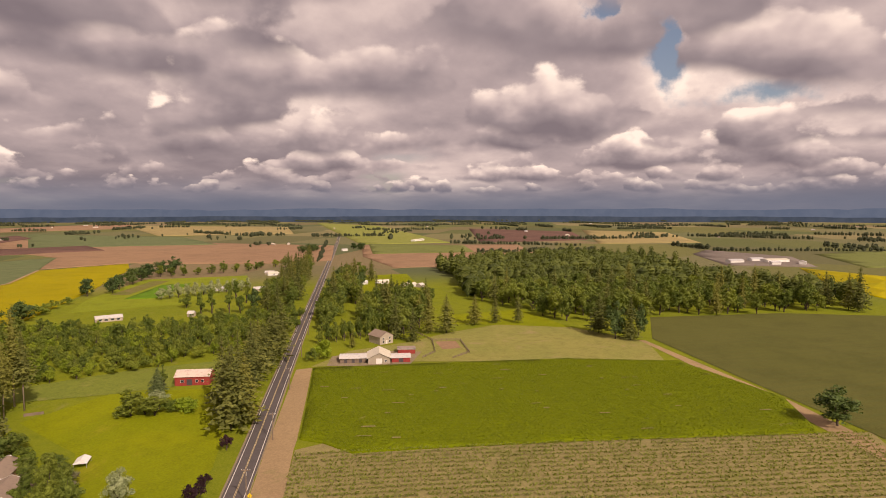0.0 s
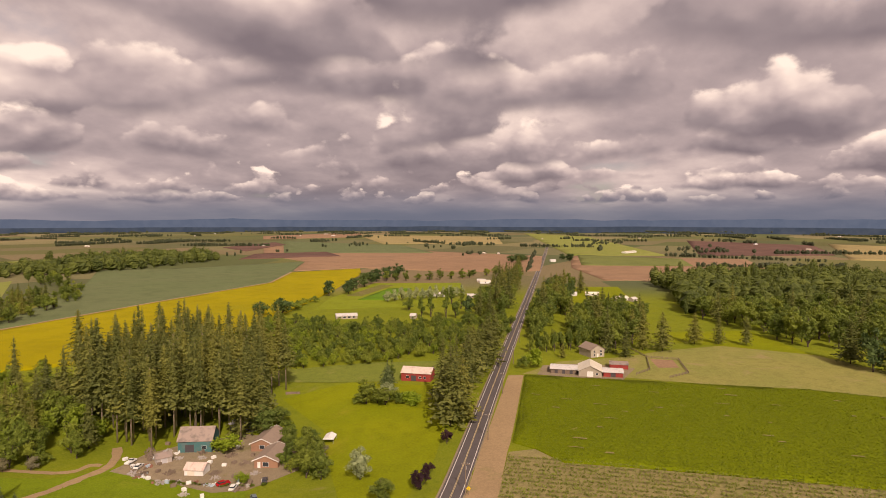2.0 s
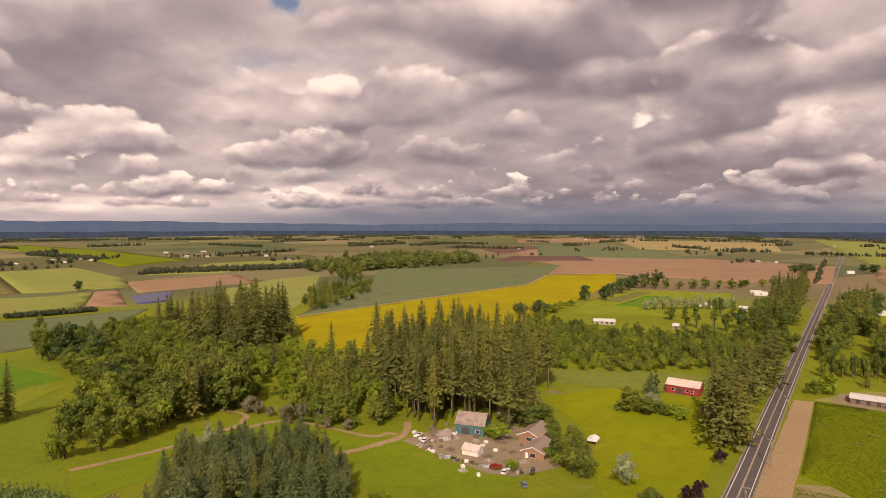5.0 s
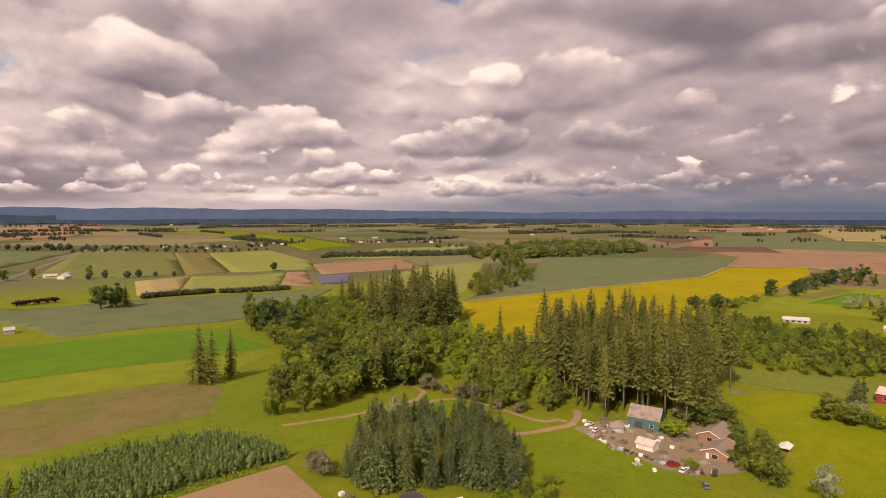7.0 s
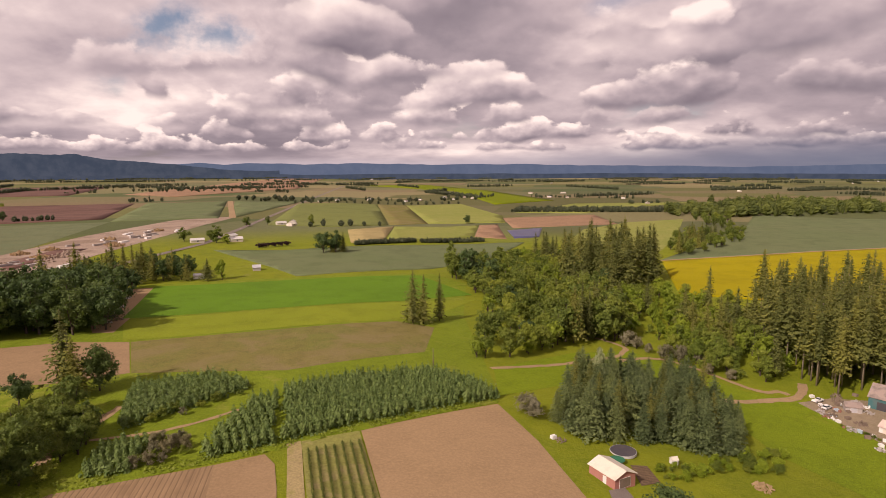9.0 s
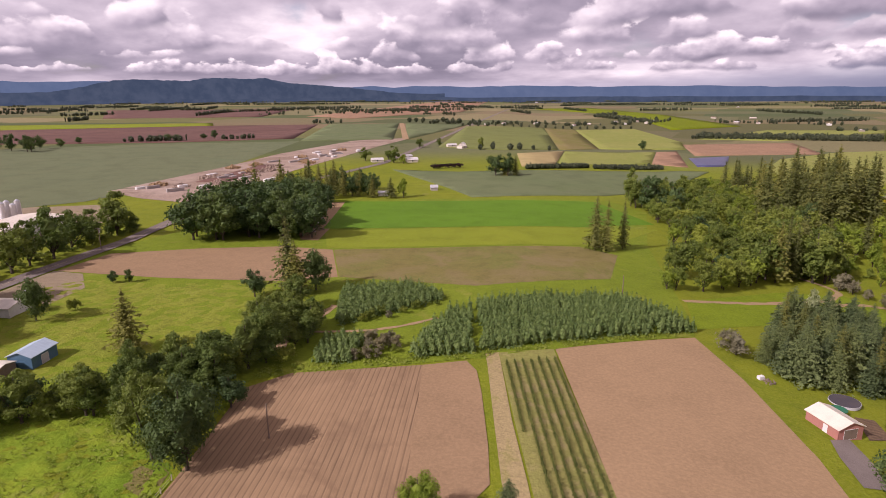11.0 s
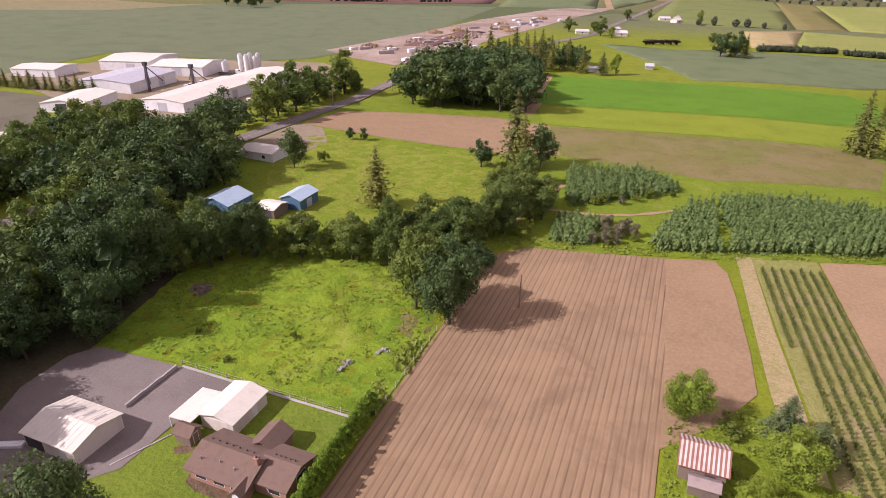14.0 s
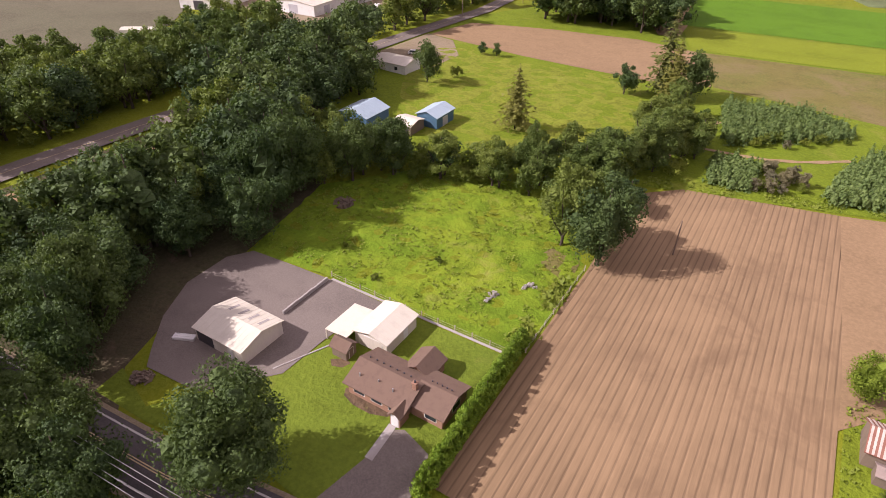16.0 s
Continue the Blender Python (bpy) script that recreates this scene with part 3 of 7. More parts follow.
drape("green_grain_field", [(256, 489), (440, 511), (640, 528), (786, 603), (1000, 730), (774, 823), (692, 926), (488, 687)], BLUEGRAIN, 0.5, "dull blue-green grain field", 15)
drape("market_garden", [(460, 330), (535, 362), (690, 395), (740, 290), (622, 243), (507, 262)], YELLOWGREEN, 0.13, "yellow-green garden plots in strips")
drape("garden_plot", [(560, 358), (672, 378), (682, 360), (566, 341)], SOILGREEN, 0.17, "dark tilled garden plot")
drape("garden_plot", [(536, 328), (640, 347), (655, 322), (545, 300)], GREEN, 0.45, "green garden plot")
drape("brown_field", [(895, 345), (900, 540), (800, 610), (1000, 735), (1154, 962), (1590, 1324), (1500, 800), (1375, 330), (963, 236)], REDSOIL, 0.4, "wide bare red-brown field", 30)
drape("brown_field", [(845, 115), (1048, 200), (1400, 270), (1440, -100), (1102, -118), (947, -92)], REDSOIL, 0.4, "wide bare red-brown field", 30)
drape("green_field", [(1114, 194), (1448, 262), (1390, 28), (1169, 2)], DULLGREEN, 0.8, "green crop beyond the bare field", 30)
drape("bright_meadow", [(734, 171), (771, 90), (655, 64), (585, 112)], LAWN, 0.17, "bright mown meadow by roadside houses", 20)
drape("dark_field", [(2645, 29), (2317, -366), (1667, -310), (1511, -12)], MAROON, 0.6, "dark tilled field far off", 60)
drape("stubble_field", [(2447, -432), (2218, -698), (1538, -569), (1475, -302)], TAN, 0.6, "pale stubble field far off", 60)
drape("stubble_field", [(3038, 1844), (2870, 915), (2007, 621), (1856, 1015)], TAN, 0.6, "pale stubble field far off", 60)
drape("green_field", [(3743, 1010), (3093, 506), (1508, 60), (1420, 275)], MEADOW, 0.6, "green field along the far road", 60)
drape("grain_field", [(1965, 1534), (1782, 904), (1400, 620), (1242, 971)], BLUEGRAIN, 0.6, "grey-green far field", 60)
drape("dark_field", [(2555, 2125), (3600, 2133), (2580, 1540), (2108, 1753)], REDSOIL, 0.6, "brown far field", 60)
drape("canola_field", [(875, -462), (769, -511), (574, -382), (655, -384)], CANOLA, 0.5, "yellow flowering field beyond the woods", 30)
drape("gravel_yard", [(1144, -408), (914, -376), (890, -496), (1084, -558), (1258, -477)], ASPHALT, 0.5, "grey works yard beyond the woods", 40)
drape("green_field", [(1156, -636), (1242, -824), (926, -690), (880, -560)], DULLGREEN, 0.5, "green field beyond the woods", 40)
drape("dark_field", [(1426, 1344), (1844, 1479), (1669, 1294), (1268, 1116)], MAROON, 0.9, "dark maroon tilled field", 40)
drape("dark_field", [(1000, 900), (1180, 1010), (1330, 900), (1180, 760)], MAROON, 0.9, "dark maroon tilled field", 40)

# ---- fields, north ----
drape("rough_grassland", [(-216, 100), (-213, 262), (-190, 345), (-150, 420), (-60, 430), (40, 440), (58, 400), (34, 300), (24, 215), (20, 182), (-40, 150), (-62, 150), (-102, 134), (-103, 100), (-150, 114)], COARSE, 0.08, "muted green rough grassland between fields")
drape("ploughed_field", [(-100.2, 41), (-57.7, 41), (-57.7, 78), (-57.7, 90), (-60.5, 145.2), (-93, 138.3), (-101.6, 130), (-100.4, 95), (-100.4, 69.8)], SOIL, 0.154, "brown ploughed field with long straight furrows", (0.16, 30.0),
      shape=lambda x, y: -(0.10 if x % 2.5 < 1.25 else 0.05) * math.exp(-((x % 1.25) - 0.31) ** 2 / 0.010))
drape("rolled_field", [(-57.7, 78.5), (-49, 88), (-43, 98), (-43.4, 110), (-45.2, 132), (-46.6, 143), (-49.5, 148.5), (-60.5, 145.2), (-57.7, 90)], SOIL3, 0.15, "smooth brown rolled corner of the field")
drape("rank_grass_strip", [(-104.5, 69), (-100.9, 69), (-100.9, 95), (-104, 92), (-103.2, 84), (-104.8, 77)], PASTURE, 0.138, "tall grey-green grass along the field edge", 3)
drape("bare_patch", [(-106, 91), (-103.5, 90), (-102, 93), (-102.4, 97), (-105, 99), (-109, 98.5), (-110, 95), (-108.6, 92.6)], SOILGREEN, 0.154, "bare brown earth under the big tree", 3)
drape("harrowed_field", [(-25.5, 158), (17.5, 176), (21.5, 150), (23, 116), (19, 60), (-18, 60), (-20.2, 87)], SOIL2, 0.13, "smooth bare brown field")
drape("straw_strip", [(-44.6, 153.2), (-41, 154.3), (-40.4, 147), (-38.4, 120), (-36.2, 99), (-34.6, 80), (-38.2, 80), (-40.9, 99), (-42.3, 120), (-44.0, 147)], STRAW, 0.114, "sandy strip beside the vine rows")
drape("vine_ground", [(-40.9, 154.1), (-26, 158), (-19.5, 80), (-33.9, 80), (-35.7, 99), (-37.9, 120), (-40.3, 147)], WEEDY, 0.118, "weedy green ground under the vine rows")
drape("grass_verge", [(-102, 134.5), (-47, 150.5), (-25, 158.5), (18, 177), (19, 181), (-27, 163), (-64, 151), (-102, 141)], COARSE, 0.106, "rank green field margin")
drape("grass_verge", [(-57, 41), (-57, 90), (-45, 95), (-30, 80), (-30, 41)], COARSE, 0.106, "rank grass round the old barn")
drape("sprouting_field", [(-116, 266), (-2, 285), (14, 273), (3, 231), (-49, 213), (-102, 221)], SOILGREEN, 0.13, "brown field with thin green shoots")
drape("brown_field", [(-212, 214), (-209, 243), (-177, 259), (-142, 270), (-116.5, 266), (-102.5, 221), (-123, 214), (-170, 212)], SOIL3, 0.13, "bare brown field")
drape("yellow_green_strip", [(-133, 311), (5, 334), (52, 346), (14, 294), (-2, 288), (-120, 268.5)], YELLOWGREEN, 0.15, "yellow-green hay strip")
drape("green_strip", [(-146, 411), (-60, 420), (30, 432), (53, 361), (6, 337), (-135, 315)], GREEN, 0.17, "bright green crop strip")
drape("grain_field", [(-142, 587), (-76, 575), (148, 640), (178, 637), (95, 504), (43, 462), (-58, 435), (-80, 480)], BLUEGRAIN, 0.45, "pale blue-green grain field")
drape("green_field", [(-119, 835), (-103, 1329), (65, 1321), (44, 827), (-33, 790)], DULLGREEN, 0.4, "green crop", 25)
drape("sprouting_field", [(65, 1321), (128, 1309), (106, 873), (46, 828)], SOILGREEN, 0.4, "brownish field", 25)
drape("grain_field", [(128, 1309), (258, 1341), (257, 999), (226, 874), (107, 873)], MEADOW, 0.4, "pale green field", 25)
drape("stubble_field", [(-14, 754), (50, 812), (23, 652), (-14, 622)], TAN, 0.4, "tan stubble plot", 20)
drape("green_field", [(51, 812), (176, 840), (136, 705), (26, 653)], MEADOW, 0.4, "pale green plot", 20)
drape("red_plot", [(177, 840), (206, 848), (168, 672), (136, 700)], REDSOIL, 0.4, "red-brown tilled plot", 20)
drape("red_plot", [(243, 953), (420, 985), (380, 815), (213, 793)], REDSOIL, 0.4, "orange-brown tilled field", 20)
drape("pond", [(196, 763), (252, 785), (212, 684), (179, 677)], WATER, 0.5, "dark blue covered holding pond", 20)
drape("orchard_field", [(120, 2813), (385, 2053), (327, 1300), (516, 1431), (516, 2080), (401, 2882)], VINES, 0.8, "dark green orchard far off", 60)
drape("pale_meadow", [(300, 1060), (520, 1300), (820, 1280), (575, 1144), (420, 1020)], MEADOW, 0.6, "pale green meadow far off", 40)

drape("pale_meadow", [(238, 500), (290, 545), (372, 650), (520, 870), (410, 840), (300, 755), (250, 670), (225, 560)], MEADOW, 0.2, "pale open meadow beyond the creek wood", 20)
drape("garden_drive", [(29.6, 124.6), (34.4, 126.0), (34.2, 118), (33, 108), (27, 108), (28, 118)], ASPHALT, 0.16, "grey drive before the rose shed", 4)
drape("garden_bed", [(41.8, 137.4), (46.4, 137.2), (45.2, 128.6), (39.2, 126.9)], SOILBED, 0.15, "small brown garden bed beside the rose shed", 3)
drape("creek_meadow", [(20, 183), (26, 212), (70, 240), (100, 248), (128, 206), (146, 197), (146, 165), (150, 138), (104, 120), (96, 150), (104, 205), (92, 212), (46, 196)], SPRING, 0.09, "fresh green meadow above the creek")

# ---- fields, west ----
drape("bare_patch", [(-167, 400), (-143, 408), (-134, 347), (-129, 285), (-138, 286), (-148, 310), (-152, 350)], SOIL2, 0.16, "bare brown earth beside the oak clump")
drape("dry_meadow", [(-188, 160), (-203, 195), (-190, 206), (-166, 204), (-125, 213), (-108, 160), (-120, 136), (-168, 127)], ROUGH, 0.11, "tussocky yellow-green meadow", 1.6, shape=lambda x, y: 0.40 * noise.noise(Vector((x / 3.6, y / 3.6, 2.0))))
drape("horse_pasture", [(-141, 67.0), (-157.3, 65), (-163.4, 92), (-150, 112), (-125, 120), (-101, 97), (-101, 69), (-103, 67.5)], PASTURE, 0.122, "lush green pasture with worn patches", 1.0, shape=lambda x, y: 0.36 * noise.noise(Vector((x / 3.1, y / 3.1, 1.0))) + 0.16 * noise.noise(Vector((x / 1.3, y / 1.3, 4.0))))
drape("flower_bed", [(-119.9, 48.0), (-119.2, 46.7), (-117.1, 46.0), (-114.1, 46.0), (-111.6, 46.9), (-111.0, 48.4), (-114.8, 48.1), (-118.7, 48.5)], SOILBED, 0.122, "bare brown bed along the brick house front")
drape("flower_bed", [(-125.6, 51.2), (-124.5, 50.2), (-122.9, 50.8), (-122.4, 52.2), (-123.7, 52.6)], SOILBED, 0.122, "small bare bed beside the brown hut")
drape("asphalt_yard", [(-147.4, 34.8), (-150, 37.5), (-155, 43.5), (-159, 51.6), (-159.3, 60.8), (-156.6, 65.1), (-147, 66), (-138, 66.6), (-126, 66.5), (-128, 61.8), (-129.2, 54.5), (-129.6, 45), (-137.2, 35.7)], ASPHALT, 0.114, "grey-brown asphalt yard between sheds")
drape("house_lawn", [(-137.5, 35.5), (-129.5, 45), (-129, 54.5), (-127.8, 61.8), (-125.8, 66.5), (-103, 66.5), (-101.5, 30), (-139, 33)], HOUSELAWN, 0.098, "mown lawn round the brick house")
drape("road_verge", [(-150, 27.8), (-151, 33), (-141, 30), (-139, 33), (-120, 31.4), (-120, 30.7), (-139, 28.3)], HOUSELAWN, 0.1, "shaded grass verge beside the road")
drape("driveway", [(-112, 30), (-109.9, 40.8), (-109.6, 45.6), (-108.3, 46.4), (-103.4, 44.8), (-101.9, 41.3), (-102, 30)], ASPHALT, 0.13, "asphalt drive before the house")
drape("green_bean_field", [(-464, 340), (-420, 205), (-460, 150), (-1000, 500), (-770, 616), (-724, 754), (-527, 850), (-335, 894), (-300, 500), (-320, 385), (-345, 352)], GRAIN, 0.17, "wide dull green field under irrigation", 25)
drape("dull_field", [(-297, 119), (-302, 159), (-318, 178), (-345, 205), (-418, 204), (-458, 148), (-520, 60), (-340, 60)], DULLSOIL, 0.17, "brown-green field behind the works", 20)
drape("maroon_field", [(-985, 806), (-1278, 1065), (-666, 1308), (-441, 1355), (-361, 944), (-538, 865)], MAROON, 0.5, "maroon tilled field", 40)
drape("yellow_green_field", [(-1278, 1070), (-666, 1312), (-723, 1429), (-1383, 1300)], YELLOWGREEN, 0.5, "yellow-green strip far off", 40)
drape("brown_field", [(-1178, 1690), (-738, 1778), (-900, 2600), (-1700, 2500)], MAROON, 0.5, "brown field far off", 60)
drape("brown_field", [(-605, 1805), (-430, 1650), (-158, 2199), (-91, 4200), (-422, 4200)], REDSOIL, 0.5, "brown field far off", 60)
drape("green_field", [(-335, 897), (-200, 941), (-261, 1393), (-416, 1360)], BLUEGRAIN, 0.5, "pale green field", 30)
drape("green_field", [(-181, 948), (-100, 1400), (-245, 1390)], BLUEGRAIN, 0.5, "pale green field", 30)
drape("works_yard", [(-258, 194), (-258, 340), (-300, 372), (-425, 330), (-440, 238), (-400, 222), (-335, 200), (-290, 188)], GRAVEL, 0.13, "pale gravel yard round the works")
drape("building_site", [(-252, 385), (-290, 400), (-335, 430), (-312, 574), (-300, 717), (-255, 905), (-175, 985), (-200, 830), (-232, 560), (-241, 420)], ROCK, 0.19, "pinkish bare gravel of a large building site", 20)
drape("earth_heap", [(-290, 480), (-265, 480), (-255, 600), (-280, 600)], MAROON, 0.6, "dark graded earth on the site", 20)

# ---- roads ----
ROAD = [(-330, 8), (-235, 15), (-131, 24), (0, 42), (100, 59), (169, 72), (308, 101), (546, 151), (984, 243), (1500, 352), (2600, 590)]
road = Geo()
ribbon(road, ROAD, 0, 7.6, 0.30)
road = tagged(new("road", road.mesh("road", ROADTOP)), "two-lane asphalt country road with painted lines", "road", kind="structure")
for off, w, m, nm in ((3.0, 0.28, LINEPAINT, "edge_line"), (-3.0, 0.28, LINEPAINT, "edge_line"), (0.16, 0.16, YELLOWPAINT, "centre_line"), (-0.16, 0.16, YELLOWPAINT, "centre_line")):
    part(nm, ribbon(Geo(), ROAD, off, w, 0.34), m, road)
shoulder = Geo()
ribbon(shoulder, ROAD, 0, 9.0, 0.22)
tagged(new("road_shoulder", shoulder.mesh("road_shoulder", GRAVEL)), "gravel shoulders of the country road", "shoulder", kind="structure")
HIGHWAY = [(-226, -40), (-224, 60), (-218, 180), (-217, 268), (-228, 362), (-205, 480), (-160, 640), (-92, 1417), (20, 2600)]
strip = Geo()
ribbon(strip, HIGHWAY, 0, 8.0, 0.3)
side_road = tagged(new("side_road", strip.mesh("side_road", ASPHALT)), "grey road along the tree belt", "road", kind="structure")
part("centre_line", ribbon(Geo(), HIGHWAY, 0, 0.16, 0.34), YELLOWPAINT, side_road)
gravel_lot = drape("gravel_lot", [(-213, 178), (-213, 214), (-200, 212), (-188, 196), (-188, 178)], GRAVEL, 0.146, "gravel lot beside the long shed")
def winding(line, geo, width, lift, seed):
    """A worn path: a smooth curve through the points, its width and edges uneven."""
    pts = [Vector(p) for p in line]
    pts = [2 * pts[0] - pts[1]] + pts + [2 * pts[-1] - pts[-2]]
    run = []
    for a, b, c, d in zip(pts, pts[1:], pts[2:], pts[3:]):
        n = max(3, int((c - b).length / 2.0))
        for k in range(n):
            u = k / n
            run.append(0.5 * (2 * b + (c - a) * u + (2 * a - 5 * b + 4 * c - d) * u * u + (3 * b - a - 3 * c + d) * u ** 3))
    verts, faces = [], []
    for i, p in enumerate(run):
        e = (run[min(i + 1, len(run) - 1)] - run[max(i - 1, 0)]).normalized()
        for k in (-1, 1):
            w = width * (0.5 + 0.28 * noise.noise(Vector((i * 0.45, k * 7.0, seed))))
            q = p + Vector((-e.y, e.x)) * k * w
            verts.append((q.x, q.y, land(q.x, q.y) + lift))
        if i:
            faces.append((2 * i, 2 * i + 1, 2 * i - 1, 2 * i - 2))
    return geo.add(verts, faces)


for k, (line, w, lab) in enumerate((([(25, 212), (40, 216), (57, 222), (74, 231), (88, 238), (96, 246), (100, 252), (97, 260), (90, 268)], 2.4, "dirt path over the grass"), ([(88, 233), (100, 238), (112, 238), (122, 227), (134, 207), (143, 206), (146, 201)], 2.6, "winding dirt path"),
                     ([(76, 190), (87, 197), (100, 202), (111, 195), (133, 198), (146, 200), (156, 208), (160, 214)], 3.4, "dirt drive into the firs"), ([(-101, 150), (-101, 159), (-97, 179), (-94, 190)], 3.0, "shaded dirt track"), ([(-95, 165), (-84, 166), (-72, 170), (-58, 180)], 1.5, "pale dirt path"))):
    tagged(new("dirt_path", winding(line, Geo(), w, 0.13 + 0.012 * k, k).mesh("dirt_path", DIRT)), lab, "path", kind="structure")
for line, w, lab in (([(-181, 948), (-255, 1395)], 10, "pale farm lane"), ([(256, 487), (440, 509), (640, 526), (785, 601)], 4, "pale lane between crops")):
    lane = Geo()
    ribbon(lane, line, 0, w, 0.55, 6)
    tagged(new("dirt_path", lane.mesh("dirt_path", DIRT)), lab, "path", kind="structure")
drape("farmyard", [(143, 196), (160, 198), (175, 192), (192, 176), (194, 152), (170, 133), (150, 140), (145, 150), (146, 170)], GRAVEL, 0.13, "trodden gravel farmyard full of odds and ends", 8)
drape("forecourt", [(311, 80), (332, 82), (346, 60), (346, 32), (314, 36)], GRAVEL, 0.146, "brown earth yard round the barns")


# ---- trees ----
def leaves(geo, rng, at, out, size):
    """Leaf clumps: small three-cornered pieces at the points at, facing out with some scatter."""
    at, out = np.asarray(at, float), np.asarray(out, float)
    n = len(at)
    out = out + rng.normal(0, 0.6, (n, 3))
    out /= np.linalg.norm(out, axis=1)[:, None] + 1e-9
    a = np.cross(out, rng.normal(0, 1, (n, 3)))
    a /= np.linalg.norm(a, axis=1)[:, None] + 1e-9
    b = np.cross(out, a)
    s = (np.asarray(size) * rng.uniform(0.6, 1.4, n))[:, None]
    tri = np.stack([at - a * s, at + a * s * rng.uniform(0.6, 1.0, (n, 1)), at + b * s * 1.5 - out * s * 0.3], 1).reshape(-1, 3)
    k = len(geo.v)
    geo.v.extend(map(tuple, tri.round(4)))
    geo.f.extend((k + 3 * i, k + 3 * i + 1, k + 3 * i + 2) for i in range(n))
    geo.m.extend([0] * n)


def lump(geo, rng, c, r, squash=1.0, sides=5):
    """A rough faceted mass of shaded inner foliage."""
    verts, faces = [(c[0], c[1], c[2] - r * squash)], []
    for h, w in ((-0.5, 0.85), (0.1, 1.0), (0.65, 0.7)):
        verts += [(c[0] + math.cos(2 * math.pi * k / sides + h) * r * w * rng.uniform(0.8, 1.1), c[1] + math.sin(2 * math.pi * k / sides + h) * r * w * rng.uniform(0.8, 1.1), c[2] + h * r * squash) for k in range(sides)]
    verts.append((c[0], c[1], c[2] + r * squash))
    for k in range(sides):
        j = (k + 1) % sides
        faces.append((0, 1 + j, 1 + k))
        faces += [(1 + i * sides + k, 1 + i * sides + j, 1 + (i + 1) * sides + j, 1 + (i + 1) * sides + k) for i in (0, 1)]
        faces.append((1 + 2 * sides + k, 1 + 2 * sides + j, 1 + 3 * sides))
    geo.add(verts, faces)


def broad_crown(seed, count, size, low=0.2, wide=0.36, lumps=13, tall=1.0):
    """Trunk with limbs, and a crown of leaf clumps, for a broadleaf tree one metre high."""
    rng = np.random.default_rng(seed)
    trunk, crown = Geo(), Geo()
    mid, half = (1 + low) / 2, (1 - low) / 2
    spots = []
    while len(spots) < lumps:
        p = rng.uniform(-1, 1, 3)
        if 0.35 < np.linalg.norm(p) < 1 and p[2] > -0.92:
            taper = 1.0 - 0.35 * max(0, p[2]) * tall
            spots.append((np.array([p[0] * wide * 0.80 * taper, p[1] * wide * 0.80 * taper, mid + p[2] * half * 0.82]), wide * rng.uniform(0.22, 0.42) * taper))
    trunk.tube([(0, 0, -0.03), (0.01, 0, low * 0.6), (0.0, 0.01, mid), (0.01, 0, 0.85)], [0.03, 0.022, 0.014, 0.004], 6)
    for c, r in spots[:6]:
        trunk.tube([(0, 0, low * 0.8 + 0.05), tuple(np.array(c) * [0.5, 0.5, 0.0] + [0, 0, (low + c[2]) / 2]), tuple(c)], [0.014, 0.010, 0.004], 4, cap=False)
    lump(crown, rng, (0, 0, mid), wide * 0.36, half * 0.46 / (wide * 0.36), 6)
    per = count // lumps
    for c, r in spots:
        lump(crown, rng, c, r * 0.52, 0.9, 6)
        d = rng.normal(0, 1, (per, 3))
        d[:, 2] = d[:, 2] * 0.9 + 0.15
        d /= np.linalg.norm(d, axis=1)[:, None]
        leaves(crown, rng, c + d * r * rng.uniform(0.66, 1.14, per)[:, None] * [1, 1, 0.92], d, size)
    return trunk, crown


def fir_crown(seed, whorls, arms, low=0.08, wide=0.17, twigs=6, ragged=0.25, plump=0.8, spray=1.0):
    """Trunk, and drooping boughs set with small sprays, for a conifer one metre high."""
    rng = np.random.default_rng(seed)
    trunk, crown = Geo(), Geo()
    trunk.tube([(0, 0, -0.02), (0.004, 0, 0.4), (0, 0.003, 0.75), (0, 0, 0.985)], [0.0105, 0.0085, 0.005, 0.001], 6)
    for i in range(whorls):
        u = (i + rng.uniform(0, 0.6)) / whorls
        reach = wide * (1 - u) ** plump * (0.35 + 0.65 * min(1, (u + 0.12) * 4)) + 0.006
        for k in range(arms):
            a = 2 * math.pi * (k + rng.uniform(-0.4, 0.4)) / arms + i * 1.3
            h = low + (0.985 - low) * u + rng.uniform(-0.55, 0.55) / whorls
            length = reach * rng.uniform(1 - ragged * 1.6, 1 + ragged)
            d, side = np.array([math.cos(a), math.sin(a), 0]), np.array([-math.sin(a), math.cos(a), 0])
            w, drop = length * rng.uniform(0.16, 0.24) + 0.004, length * rng.uniform(0.08, 0.42) * (1.1 - 0.7 * u)
            for g in np.linspace(0.28, 1.0, twigs) + rng.uniform(-0.06, 0.06, twigs):
                q = np.array([0, 0, h]) + d * length * g - [0, 0, drop * g * g] + side * rng.uniform(-1, 1) * w * (1.25 - g * 0.7)
                v, s = (d * rng.uniform(0.3, 1.0) + side * rng.uniform(-0.9, 0.9)) * w * spray, w * spray
                crown.add([q - v * 0.6 + [0, 0, s * 0.15], q + v * 0.9 - [0, 0, s * rng.uniform(0.1, 0.5)], q + side * s * rng.choice((-0.8, 0.8)) - [0, 0, s * rng.uniform(0.3, 0.9)]], [(0, 1, 2)])
    for u in np.linspace(0.0, 0.85, 8):
        h = low + (0.97 - low) * u
        lump(crown, rng, (0, 0, h + 0.05), wide * (1 - u) * 0.42 + 0.004, 0.08 / (wide * (1 - u) * 0.42 + 0.02), 6)
    return trunk, crown


KINDS = {}


def kind_of_tree(key, name, label, leaf, bark, makes):
    KINDS[key] = (name, label, [(t.mesh("trunk", bark, smooth=True), c.mesh("crown", leaf)) for t, c in makes])


